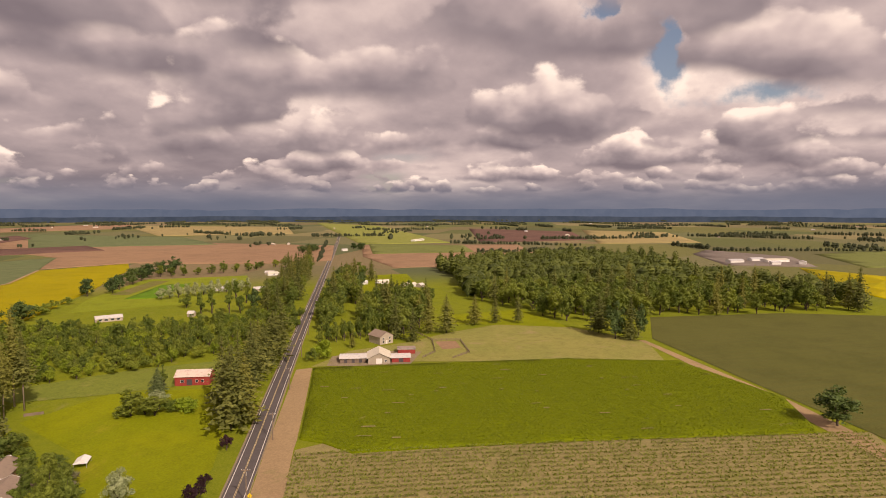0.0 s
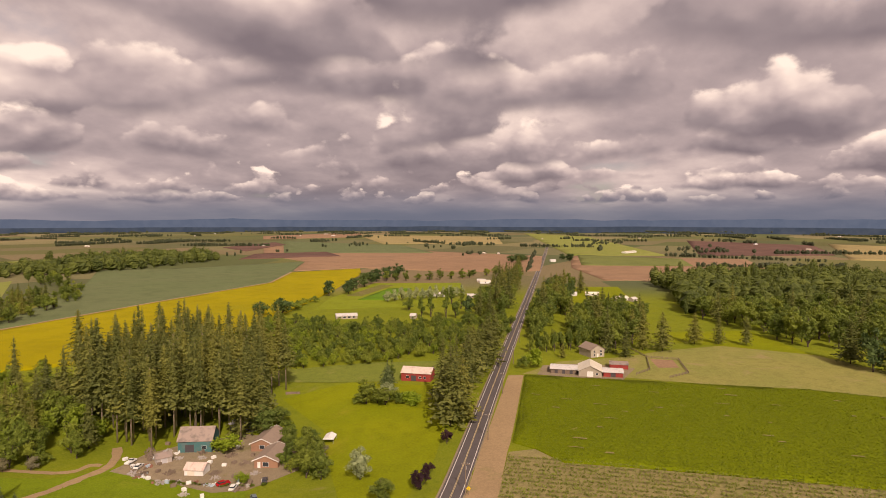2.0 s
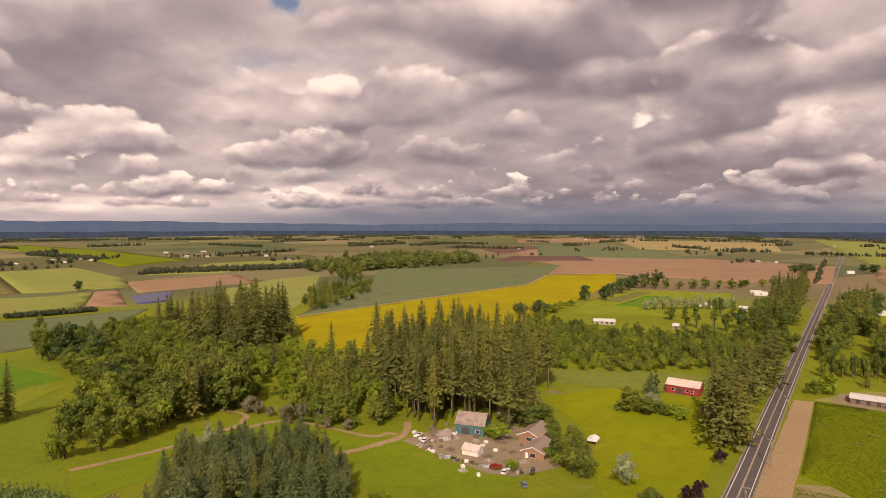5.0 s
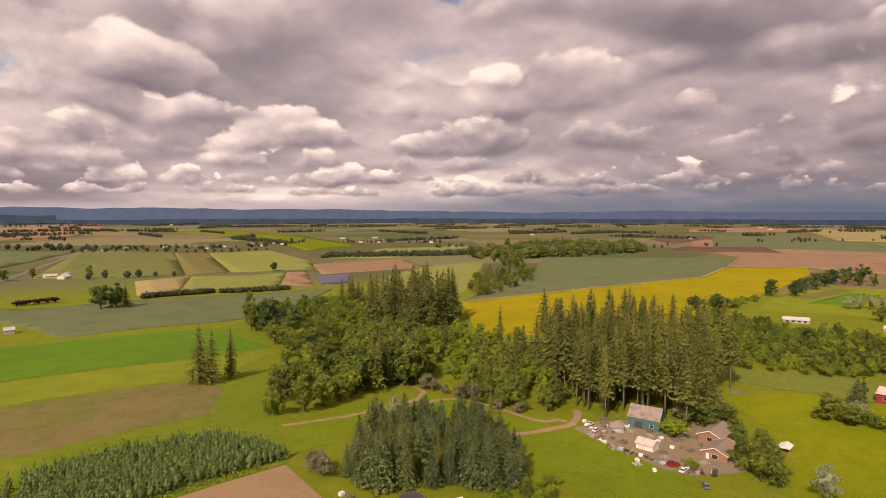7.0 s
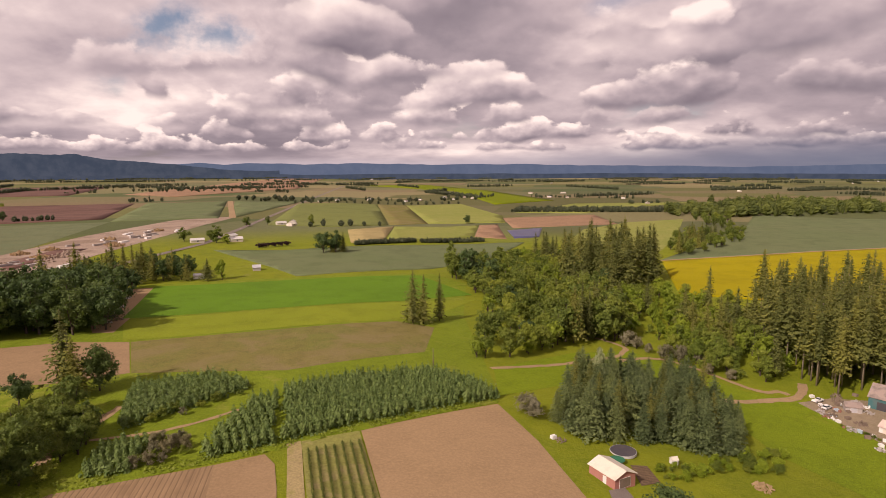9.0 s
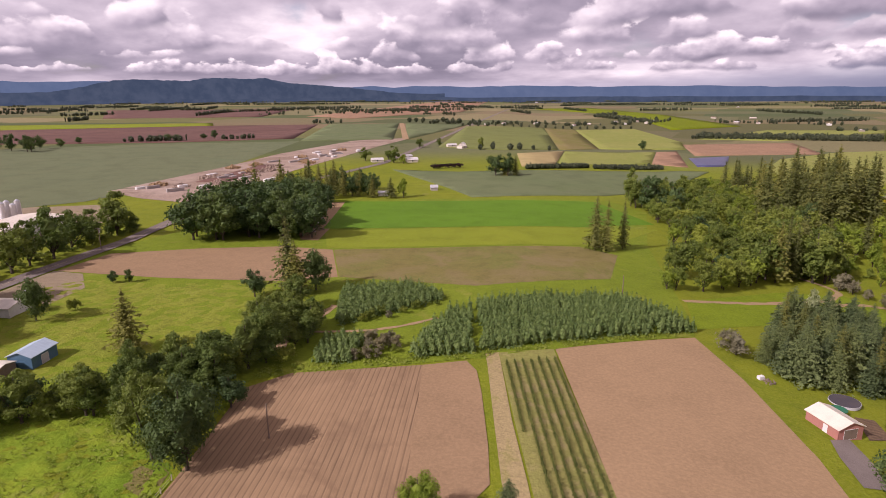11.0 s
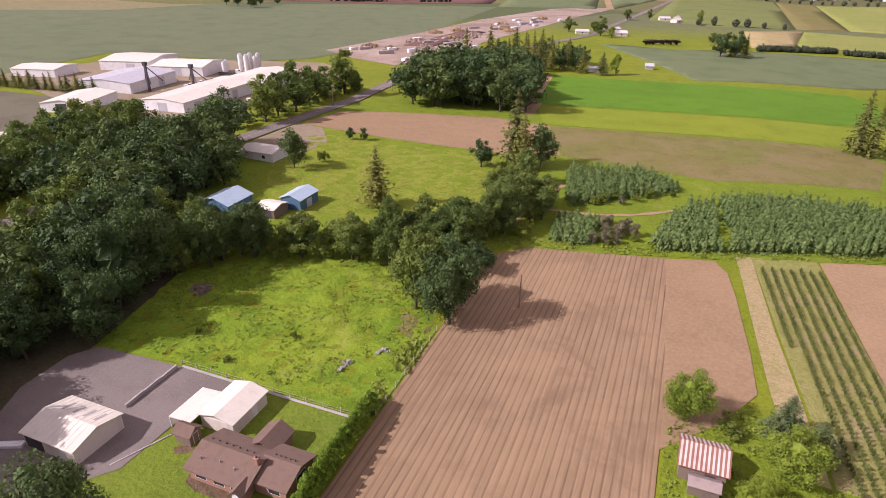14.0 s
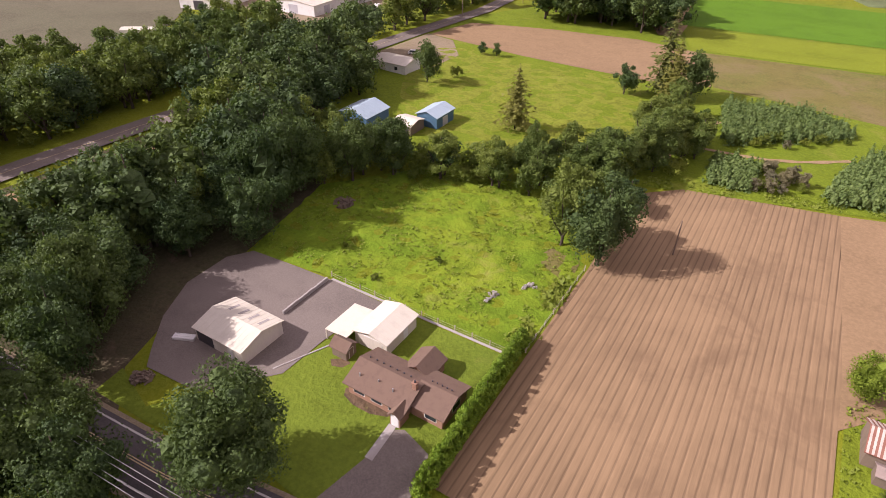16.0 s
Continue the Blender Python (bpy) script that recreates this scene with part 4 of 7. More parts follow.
def firs(n, seed, whorls, arms, twigs, low, wide, plump=0.8, spray=1.0):
    return [fir_crown(seed + i, whorls, arms, low + 0.02 * i, wide * (0.9 + 0.12 * i), twigs, 0.25, plump, spray) for i in range(n)]


def broads(n, seed, count, size, low, wide, lumps):
    return [broad_crown(seed + i, count, size, low, wide * (0.92 + 0.08 * i), lumps) for i in range(n)]


kind_of_tree("fir", "fir_tree", "tall dark green conical fir", FIR, BARK, firs(4, 10, 30, 8, 5, 0.05, 0.19))
kind_of_tree("tallfir", "tall_fir_tree", "tall fir with a bare lower trunk", FIR, PALEBARK, firs(5, 20, 28, 7, 5, 0.28, 0.125))
kind_of_tree("spruce", "spruce_tree", "dense blue-green spruce with drooping boughs", SPRUCE, BARK, firs(4, 30, 30, 11, 9, 0.02, 0.29, 0.74, 0.72))
kind_of_tree("oak", "oak_tree", "dark green broad-crowned spreading oak", OAK, BARK, broads(4, 40, 1000, 0.030, 0.08, 0.42, 22))
kind_of_tree("bigoak", "oak_tree", "large dark green oak in full leaf", OAK, BARK, broads(4, 50, 2300, 0.021, 0.06, 0.44, 28))
kind_of_tree("nearoak", "oak_tree", "large dark green oak in full leaf", OAK, BARK, broads(3, 55, 8500, 0.0130, 0.06, 0.44, 36))
kind_of_tree("giantoak", "oak_tree", "huge dark green oak beside the house", OAK, BARK, broads(1, 58, 20000, 0.0095, 0.06, 0.44, 46))
kind_of_tree("nearmaple", "maple_tree", "full light green maple tree beside the pasture", MAPLE, BARK, broads(3, 75, 6000, 0.0135, 0.05, 0.37, 34))
kind_of_tree("bush", "bush", "low green bush of the creek scrub", CREEK, BARK, broads(4, 97, 420, 0.055, 0.02, 0.62, 12))
kind_of_tree("ash", "ash_tree", "mid-green ash tree with an airy crown", ASH, BARK, broads(4, 60, 1050, 0.026, 0.05, 0.34, 20))
kind_of_tree("feather", "willow_tree", "feathery olive-green willow behind the farmyard", ASH, BARK, broads(3, 210, 2200, 0.019, 0.04, 0.34, 26))
kind_of_tree("bigash", "maple_tree", "mid-green maple tree in full leaf", MAPLE, BARK, broads(4, 70, 2000, 0.021, 0.05, 0.37, 26))
kind_of_tree("alder", "alder_tree", "light green alder in the creek wood", CREEK, BARK, broads(4, 150, 1050, 0.026, 0.04, 0.36, 20))
kind_of_tree("elm", "elm_tree", "mid-green elm of the wood's edge", ASH, BARK, broads(4, 160, 1150, 0.026, 0.05, 0.38, 22))
kind_of_tree("cottonwood", "cottonwood_tree", "tall mid-green cottonwood with a full crown", ASH, BARK, broads(4, 170, 800, 0.030, 0.04, 0.30, 20))
kind_of_tree("willowtree", "willow_tree", "bright green rounded willow of the creek wood", LIME, BARK, broads(3, 190, 850, 0.030, 0.04, 0.38, 20))
kind_of_tree("pine", "pine_tree", "dark green pine with a ragged crown", FIR, BARK, firs(3, 180, 28, 8, 5, 0.08, 0.20))
kind_of_tree("lime", "leafy_tree", "bright green rounded leafy tree", LIME, BARK, broads(3, 80, 9000, 0.0135, 0.05, 0.46, 34))
kind_of_tree("shrub", "shrub", "low green shrub with an uneven outline", CREEK, BARK, broads(4, 90, 420, 0.055, 0.02, 0.62, 12))
kind_of_tree("brightshrub", "shrub", "bright green rounded shrub", BRIGHT, BARK, broads(3, 95, 900, 0.040, 0.02, 0.60, 16))
kind_of_tree("poplar", "poplar_tree", "slender upright light green poplar", ASH, BARK, broads(3, 100, 700, 0.026, 0.04, 0.15, 20))
kind_of_tree("plum", "plum_tree", "dark purple-leaved ornamental tree", PLUM, BARK, broads(2, 110, 1000, 0.034, 0.06, 0.46, 16))
kind_of_tree("birch", "silver_tree", "pale silvery-leaved young tree", SILVER, BARK, broads(2, 120, 1500, 0.024, 0.05, 0.42, 18))
kind_of_tree("willow", "bare_thicket", "grey-brown half-bare thicket of twigs", WILLOW, BARK, broads(3, 130, 900, 0.030, 0.03, 0.5, 16))
kind_of_tree("cypress", "hedge_cypress", "clipped bright green column of the cypress hedge", HEDGELEAF, BARK, broads(3, 140, 2200, 0.024, 0.0, 0.30, 18))

pick = random.Random(7)


def plant(key, x, y, h, r=None, group=""):
    """One tree: trunk and crown under an empty at its foot; r sets the crown's half width."""
    name, label, meshes = KINDS[key]
    trunk, crown = pick.choice(meshes)
    usual = {"fir": 0.20, "tallfir": 0.15, "spruce": 0.31, "oak": 0.46, "bigoak": 0.46, "nearoak": 0.46, "giantoak": 0.46, "nearmaple": 0.4, "bush": 0.7, "ash": 0.38, "bigash": 0.4, "alder": 0.4, "elm": 0.44, "cottonwood": 0.37, "pine": 0.22, "lime": 0.5, "shrub": 0.7, "brightshrub": 0.66,
             "poplar": 0.17, "plum": 0.5, "birch": 0.46, "willow": 0.55, "cypress": 0.28, "willowtree": 0.42, "feather": 0.38}[key]
    wide = h if r is None else r / usual
    wide = min(max(wide, h * 0.55), h * 1.9)
    single = "shrub" in key or key == "bush"
    ob = new(name, crown if single else None)
    ob.matrix_basis = pose(x, y, land(x, y), 0, 0, pick.uniform(0, 360)) @ Matrix.Diagonal((wide, wide, h, 1))
    for nm, me in () if single else (("trunk", trunk), ("crown", crown)):
        new(nm, me).parent = ob
    return tagged(ob, label, name.replace("_", " "), group)


def wood(outline, gap, mix, seed, group):
    """A stand of trees: mix is a list of (kind, share, lowest, highest)."""
    rng = random.Random(seed)
    for x, y in scatter(outline, gap, rng):
        key, _, lo, hi = rng.choices(mix, [m[1] for m in mix])[0]
        plant(key, x, y, rng.uniform(lo, hi), None, group)


# single trees, east
for key, x, y, h, r in (("oak", 234, -139, 16.6, 10), ("fir", 405, -83, 27, 8), ("oak", 388, -90, 26, 10), ("fir", 385, -99, 29, 8), ("oak", 400, -108, 22, 9), ("fir", 502, -313, 39, 9),
                        ("fir", 430, 1, 23, 5.5), ("fir", 438, -14, 22, 5), ("fir", 439, -31, 22, 3.5), ("fir", 380, 52, 31, 6.6), ("fir", 373, 40, 23, 6), ("fir", 400, 20, 27, 6), ("fir", 399, 32, 32, 6.5),
                        ("brightshrub", 327, 85, 12.5, 8), ("fir", 355, 75, 10.5, 2.6)):
    plant(key, x, y, h, r)
for key, x, y, h, r in (("fir", 222, 95, 37, 7.5), ("fir", 229, 92, 30, 6.5), ("fir", 245, 108, 33, 6), ("fir", 257, 106, 32, 5.4), ("fir", 270, 105, 34, 6), ("fir", 285, 109, 31, 5.6), ("fir", 320, 112, 30, 7.5),
                        ("fir", 319, 120, 25, 7), ("fir", 340, 117, 27, 7), ("fir", 376, 126, 26, 7), ("fir", 236, 100, 32, 6.4), ("fir", 300, 110, 28, 6), ("shrub", 321, 90, 8, 4)):
    plant(key, x, y, h * 0.97, r * 1.25, "firs along the road")
for key, x, y, h, r in (("plum", 204, 89, 6.4, 3), ("plum", 177, 84.5, 5, 2.4), ("plum", 166, 82.5, 7.5, 3.6), ("birch", 168, 106, 12, 6), ("ash", 237, 144, 12.5, 8), ("ash", 238, 134, 8.6, 8), ("birch", 251, 140, 6.6, 6), ("spruce", 262, 146, 13, 4),
                        ("brightshrub", 241, 122, 7.3, 7), ("poplar", 269, 147, 13.5, 2.2), ("bigash", 194, 169, 13.6, 8), ("brightshrub", 174.5, 170.5, 8, 7.6), ("brightshrub", 154, 145, 5, 3.2), ("feather", 187, 150, 9, 5), ("bigoak", 34, 106, 11.5, 6.4), ("feather", 184, 137, 8, 5), ("willow", 180, 131, 7, 5), ("feather", 190, 143, 8, 5), ("shrub", 196, 158, 7, 6), ("feather", 203, 168, 10, 6), ("feather", 173, 132, 17, 5.5),
                        ("feather", 155, 91, 8, 5), ("feather", 165, 126, 12, 5), ("feather", 175, 130, 13, 5), ("shrub", 242, 130, 6, 5), ("feather", 239, 139, 7.5, 5), ("shrub", 236, 147, 4, 4), ("shrub", 183, 141, 6, 5)):
    plant(key, x, y, h, r)
for key, x, y, h, r in (("oak", 553, 375, 19, 10), ("oak", 573, 362, 18, 9), ("oak", 600, 372, 18, 9), ("oak", 644, 383, 21, 11), ("oak", 676, 392, 20, 11), ("oak", 710, 403, 20, 11), ("oak", 740, 402, 21, 11), ("oak", 765, 398, 23, 13),
                        ("oak", 424, 338, 17, 11), ("shrub", 450, 345, 10, 9), ("shrub", 375, 213, 6, 3.5), ("shrub", 480, 355, 8, 7), ("oak", 412, 352, 14, 8), ("shrub", 505, 360, 7, 7)):
    plant(key, x, y, h, r, "hedge of trees by the yellow field")
for key, x, y, h, r in (("poplar", 467, 213, 23, 4), ("poplar", 468, 199, 29, 4), ("oak", 487, 186, 20, 7), ("poplar", 454, 216, 22, 4), ("ash", 493, 247, 12, 6), ("ash", 468, 190, 16, 5), ("poplar", 520, 205, 22, 4), ("poplar", 545, 225, 20, 4)):
    plant(key, x, y, h, r)
for x, y, h, r in ((1129, 333, 17, 11), (1147, 325, 19, 12), (1165, 322, 17, 11), (1199, 325, 15, 10), (1220, 237, 18, 13), (1252, 259, 15, 10)):
    plant("oak", x, y, h, r, "round trees beside the far road")
for i, (x, y) in enumerate(((726, 428), (721, 410), (720, 393), (726, 382), (735, 370), (744, 356), (757, 344), (768, 333), (782, 321), (796, 310), (840, 309), (848, 290), (850, 276), (812, 305))):
    plant(("ash", "elm", "alder")[i % 3], x, y, 11 + (i * 7 % 5) * 1.6, 7, "hedge of trees behind the gardens")
for i in range(16):
    plant("cottonwood", 362 + 1.7 * i + 6 * (i % 2), 97 - 2.2 * i, 13 + (i * 7 % 4), 3.2, "row of slim trees behind the farm")
for i in range(12):
    plant("birch", 535 + 6.5 * i, 292 - 5.0 * i, 13 + (i * 37 % 5), 6, "row of grey-leaved trees")

for key, x, y, h, r in (("nearoak", -148, 13.0, 23, 7.6), ("nearoak", -163, 11, 23, 8), ("nearoak", -139, 11, 18, 6.5), ("nearoak", -174, 10, 22, 8), ("nearoak", -155.5, 13, 23, 7.5), ("nearmaple", -131, 9.5, 13, 4.5), ("nearoak", -140, 18.2, 17, 6.5), ("nearoak", -133, 16.5, 16, 6.5), ("nearoak", -128, 13, 15, 6)):
    plant(key, x, y, h, r, "oaks south of the road")

# single trees, north
for key, x, y, h, r in (("fir", 5, 281, 27, 6), ("fir", 10, 280, 25, 5.5), ("fir", 19, 287, 25, 3.6), ("oak", 62, 410, 26, 12), ("ash", 53, 424, 28, 7), ("oak", 74, 402, 22, 11), ("oak", 165, 868, 15, 7), ("tallfir", 195, 283, 42, 6), ("tallfir", 173, 297, 31, 5),
                        ("tallfir", 218, 269, 43, 7), ("oak", -41, 550, 21, 10), ("fir", -23, 552, 20, 5.5), ("fir", -32, 552, 18, 6), ("oak", -30, 549, 22, 9), ("willow", 26, 167, 7.5, 6.4), ("silver", 62, 200, 16, 5)):
    plant("birch" if key == "silver" else key, x, y, h, r)
for key, x, y, h, r in (("fir", -141, 147, 19, 4.6), ("bigoak", -181, 164, 14.4, 4.8), ("shrub", -176, 174, 5, 3), ("oak", -182, 203, 5.4, 2.4), ("oak", -177, 205, 5.4, 2.4), ("fir", -115, 202, 28, 6.6), ("bigoak", -106, 204, 16, 6),
                        ("bigoak", -125, 195, 11, 5.6), ("bigash", -106, 184, 12.7, 4.6), ("fir", -111, 198, 20, 5)):
    plant(key, x, y, h, r)
for key, x, y, h, r in (("nearmaple", -143, 111, 13, 6.2), ("nearmaple", -131, 115, 13.2, 5.4), ("nearmaple", -125, 124, 15, 4.6), ("bigash", -119, 132, 14, 5), ("nearmaple", -103, 148, 16, 7.2), ("bigash", -114, 137, 10.5, 5.6), ("nearoak", -99.5, 98, 20, 7.4),
                        ("nearmaple", -108, 101, 20.3, 6.4), ("nearmaple", -104, 105, 17, 6), ("bigash", -111, 112, 12, 6), ("bigash", -108, 124, 11, 6), ("bigoak", -101, 121, 9, 5), ("bigash", -137, 117, 9, 5), ("shrub", -150, 112, 6, 5), ("shrub", -148, 114, 5, 4)):
    plant(key, x, y, h, r, "trees round the green pasture")
for key, x, y, h, r in (("nearoak", -159, 67, 17, 6.5), ("nearmaple", -109, 130, 16, 7), ("nearmaple", -108, 156, 15, 6.5), ("nearmaple", -113, 124, 14, 6.5), ("nearmaple", -105, 140, 14, 6), ("bigash", -107, 168, 12, 5.5), ("nearoak", -165, 57, 15, 6), ("nearoak", -158, 34, 22, 7.5), ("nearoak", -168, 42, 17, 6.5), ("nearoak", -153.5, 28.5, 20, 6.5), ("nearoak", -163, 76, 23, 8), ("nearoak", -166, 86, 23, 8), ("nearoak", -159, 98, 18, 6.5), ("nearoak", -153, 106, 16, 6)):
    plant(key, x, y, h, r, "trees round the green pasture")
for key, x, y, h, r in (("lime", -54.5, 87, 10.5, 5), ("spruce", -40, 89, 8.3, 4), ("lime", -40, 80, 9, 5.6), ("spruce", -36, 86, 7, 3.5), ("giantoak", -121.3, 28.8, 20.5, 9), ("shrub", -48, 86, 3, 3), ("shrub", -52, 68, 3, 2.5), ("lime", -44, 73, 5, 3.5), ("nearoak", -149, 19, 16, 7)):
    plant(key, x, y, h, r)
for key, x, y, h, r in (("bigash", -226, 209, 21, 10), ("bigash", -226, 231, 24, 10), ("bigash", -229, 279, 24, 10), ("bigash", -228, 220, 20, 8), ("bigash", -230, 248, 19, 9), ("bigash", -232, 263, 17, 8), ("shrub", -233, 290, 9, 7), ("shrub", -228, 195, 8, 6), ("fir", -196, 376, 31, 7.5), ("fir", -189, 404, 31, 7.2)):
    plant(key, x, y, h, r)
for i in range(36):
    plant("cypress", -101.9 + 0.036 * i, 70.3 - 0.9 * i, 3.6 + 0.25 * (i * 7 % 4) + 0.035 * i + (1.1 if 2 < i < 24 else 0.3), 1.4, "cypress hedge beside the ploughed field")

for x, y, h in ((187, 186, 36), (191, 179, 33), (184, 196, 40), (178, 202, 38), (192, 200, 42), (197, 190, 39), (170, 207, 36), (165, 214, 34), (203, 184, 36), (199, 176, 28), (185, 173, 32), (164, 199, 34)):
    plant("tallfir", x, y, h, 5.5, "stand of tall firs by the farmyard")
for x, y, h, r in ((189, 177, 33, 6.5), (196, 171, 30, 6), (203, 178, 34, 6.5)):
    plant("fir", x, y, h, r, "stand of tall firs by the farmyard")
for i in range(16):
    plant("shrub", -231 + 0.2 * i + (i * 7 % 3), 188 + 7 * i, 2.6 + 0.5 * (i * 5 % 4), 4, "low hedge between road and works")
for i in range(14):
    plant("fir", -402 + 5 * i, 212 + 0.5 * i + (i * 3 % 2), 8 + (i * 7 % 3), 3, "conifer hedge of the works")
for x, y, h, r in ((-700, 752, 22, 10), (-668, 738, 25, 11), (-640, 730, 24, 11), (-633, 728, 20, 9), (-650, 765, 20, 9), (-640, 790, 14, 8), (-656, 852, 11, 6), (-546, 903, 12, 8), (-534, 905, 11, 8), (-505, 936, 10, 6), (-490, 941, 16, 7), (-926, 843, 20, 8), (-885, 763, 12, 7)):
    plant("oak", x, y, h, r, "grove in the wide green field")
for key, x, y, h, r in (("ash", -150, 644, 20, 9), ("ash", -143, 818, 14, 7), ("ash", -119, 843, 13, 6), ("ash", -60, 807, 17, 7), ("ash", -184, 657, 15, 8), ("willowtree", -138, 636, 11, 7), ("fir", -131, 431, 17, 5.5), ("fir", -117, 429, 16, 5), ("willowtree", -108, 432, 15, 6), ("ash", -46, 640, 10, 6), ("ash", -160, 668, 12, 6)):
    plant(key, x, y, h, r, "trees round the far farm")
for i in range(10):
    plant("plum", -103 + 3 * i, 599 + 1.2 * i, 5.5, 3.4, "purple hedge of the far farm")
# stands of trees
wood([(160, 206), (172, 199), (186, 190), (214, 187), (238, 188), (256, 212), (240, 262), (188, 272), (164, 250)], 7.4, [("tallfir", 12, 29, 45), ("fir", 1, 20, 36)], 1, "stand of tall firs by the farmyard")
wood([(52, 414), (58, 350), (38, 262), (22, 224), (28, 221), (42, 229), (56, 241), (72, 252), (82, 305), (108, 350), (112, 404), (123, 511), (100, 505)], 10.4, [("alder", 6, 9, 17), ("elm", 4, 12, 20), ("oak", 1, 10, 16), ("willowtree", 3, 8, 14), ("shrub", 2, 5, 9)], 2, "mixed creek woodland")
wood([(118, 285), (120, 240), (142, 222), (150, 262), (193, 290), (180, 365), (148, 358), (125, 320)], 10.6, [("alder", 5, 9, 17), ("bush", 3, 5, 9), ("willowtree", 6, 8, 15), ("pine", 1, 18, 26)], 23, "mixed creek woodland")
wood([(140, 222), (148, 210), (159, 208), (163, 250), (186, 273), (172, 282), (142, 262)], 9.2, [("alder", 4, 10, 18), ("willowtree", 3, 9, 15), ("pine", 2, 16, 30), ("elm", 1, 10, 16)], 31, "mixed creek woodland")
wood([(116, 240), (127, 224), (142, 222), (152, 256), (132, 264)], 7.5, [("alder", 4, 8, 14), ("willowtree", 2, 7, 11), ("elm", 1, 10, 15)], 36, "mixed creek woodland")
wood([(110, 235), (128, 216), (140, 222), (122, 240), (106, 262), (98, 262)], 6, [("willow", 3, 5, 9), ("shrub", 2, 4, 6)], 24, "grey thicket beside the path")
wood([(66, 250), (101, 262), (112, 273), (118, 300), (112, 350), (104, 330), (83, 304)], 7.6, [("elm", 8, 17, 25), ("cottonwood", 3, 16, 24), ("pine", 2, 20, 28)], 33, "tall dark trees of the creek wood")
wood([(138, 372), (165, 368), (198, 396), (222, 440), (208, 478), (162, 466)], 10.5, [("pine", 7, 30, 46), ("elm", 2, 15, 24), ("oak", 1, 14, 20)], 34, "dark conifers beyond the creek")
wood([(108, 405), (136, 380), (158, 440), (180, 480), (180, 520), (140, 530), (122, 480)], 12, [("pine", 2, 24, 38), ("elm", 2, 13, 19), ("alder", 4, 10, 16), ("willowtree", 2, 9, 14)], 3, "dark mixed woodland")
wood([(285, 520), (300, 508), (360, 555), (440, 605), (456, 632), (400, 668), (340, 612)], 14, [("pine", 3, 14, 24), ("elm", 3, 12, 18), ("alder", 4, 9, 15)], 25, "dark clump beyond the meadow")
wood([(455, 640), (475, 655), (560, 800), (590, 880), (540, 900), (500, 800)], 21, [("elm", 3, 12, 20), ("alder", 4, 9, 15), ("bush", 3, 4, 8)], 4, "trees along the far creek")
wood([(262, 224), (300, 170), (360, 134), (414, 124), (470, 140), (460, 168), (390, 232), (400, 330), (330, 300)], 7.8, [("ash", 4, 7, 13), ("bush", 5, 4, 8), ("elm", 1, 8, 12), ("willowtree", 2, 6, 10)], 5, "creekside scrub")
wood([(163, 118), (176, 124), (184, 138), (178, 150), (172, 146), (166, 132)], 7, [("ash", 3, 8, 12), ("shrub", 3, 4, 7)], 6, "trees behind the farmyard")
wood([(400, 108), (420, 100), (500, 112), (560, 130), (560, 142), (470, 128)], 9, [("ash", 4, 12, 18), ("elm", 2, 12, 18), ("shrub", 1, 6, 9)], 7, "trees beside the road")
wood([(440, 140), (480, 150), (700, 200), (900, 250), (900, 262), (690, 222), (470, 180)], 14, [("fir", 4, 24, 36), ("ash", 4, 14, 22), ("elm", 3, 14, 22)], 8, "firs along the far road")
wood([(480, 126), (600, 145), (700, 165), (700, 120), (640, 130), (520, 100)], 14, [("fir", 2, 26, 36), ("elm", 4, 16, 26), ("oak", 2, 16, 22)], 9, "firs beside roadside houses")
wood([(390, 45), (440, 35), (520, 40), (560, 80), (450, 95), (400, 70)], 11, [("ash", 6, 14, 22), ("fir", 1, 22, 30), ("cottonwood", 3, 14, 20)], 10, "trees behind the barns")
wood([(440, -60), (505, -30), (560, 10), (600, -40), (600, -220), (505, -325), (490, -245), (472, -140)], 15.5, [("cottonwood", 6, 17, 26), ("elm", 3, 17, 25), ("pine", 1, 28, 36)], 11, "edge of the broad wood")
wood([(-162, 26), (-156, 29.5), (-165, 44), (-169, 58), (-165, 90), (-174, 96), (-174, 40), (-172, 22)], 7.0, [("nearoak", 6, 13, 18), ("nearmaple", 2, 12, 16)], 12, "oak wood beside the works")
wood([(-172, 50), (-172, 97), (-184, 111), (-187, 119), (-186, 134), (-191, 150), (-206, 163), (-209, 172), (-216, 174), (-217, 112), (-210, 99), (-198, 87), (-187, 73), (-178, 61)], 7.8, [("bigoak", 6, 15, 25), ("bigash", 3, 13, 20)], 29, "oak wood beside the works")
wood([(-163, 90), (-151, 103), (-146, 112), (-158, 114), (-170, 108), (-182, 116)], 6.5, [("bigoak", 1, 9, 14), ("bigash", 3, 8, 13)], 26, "oaks along the pasture")
wood([(-148, 106), (-130, 112), (-114, 116), (-104, 126), (-103, 146), (-112, 152), (-124, 130), (-146, 116)], 6.2, [("bigash", 4, 7, 13), ("shrub", 3, 4, 7), ("bigoak", 1, 8, 12)], 27, "trees round the green pasture")
wood([(-175, 24), (-175, 58), (-184, 66), (-190, 62), (-190, 26)], 7.8, [("bigoak", 4, 16, 21), ("bigash", 2, 14, 19)], 31, "oak wood beside the works")
wood([(-231, 92), (-232, 160), (-240, 170), (-262, 150), (-268, 134), (-256, 112), (-242, 98)], 7.6, [("bigash", 4, 14, 20), ("bigoak", 2, 13, 19)], 13, "tree belt before the works")
wood([(-233, 20), (-231, 60), (-230, 90), (-240, 104), (-256, 110), (-284, 94), (-272, 30)], 7.4, [("bigash", 5, 14, 19), ("bigoak", 2, 13, 18), ("shrub", 1, 4, 8)], 14, "trees beyond the side road")
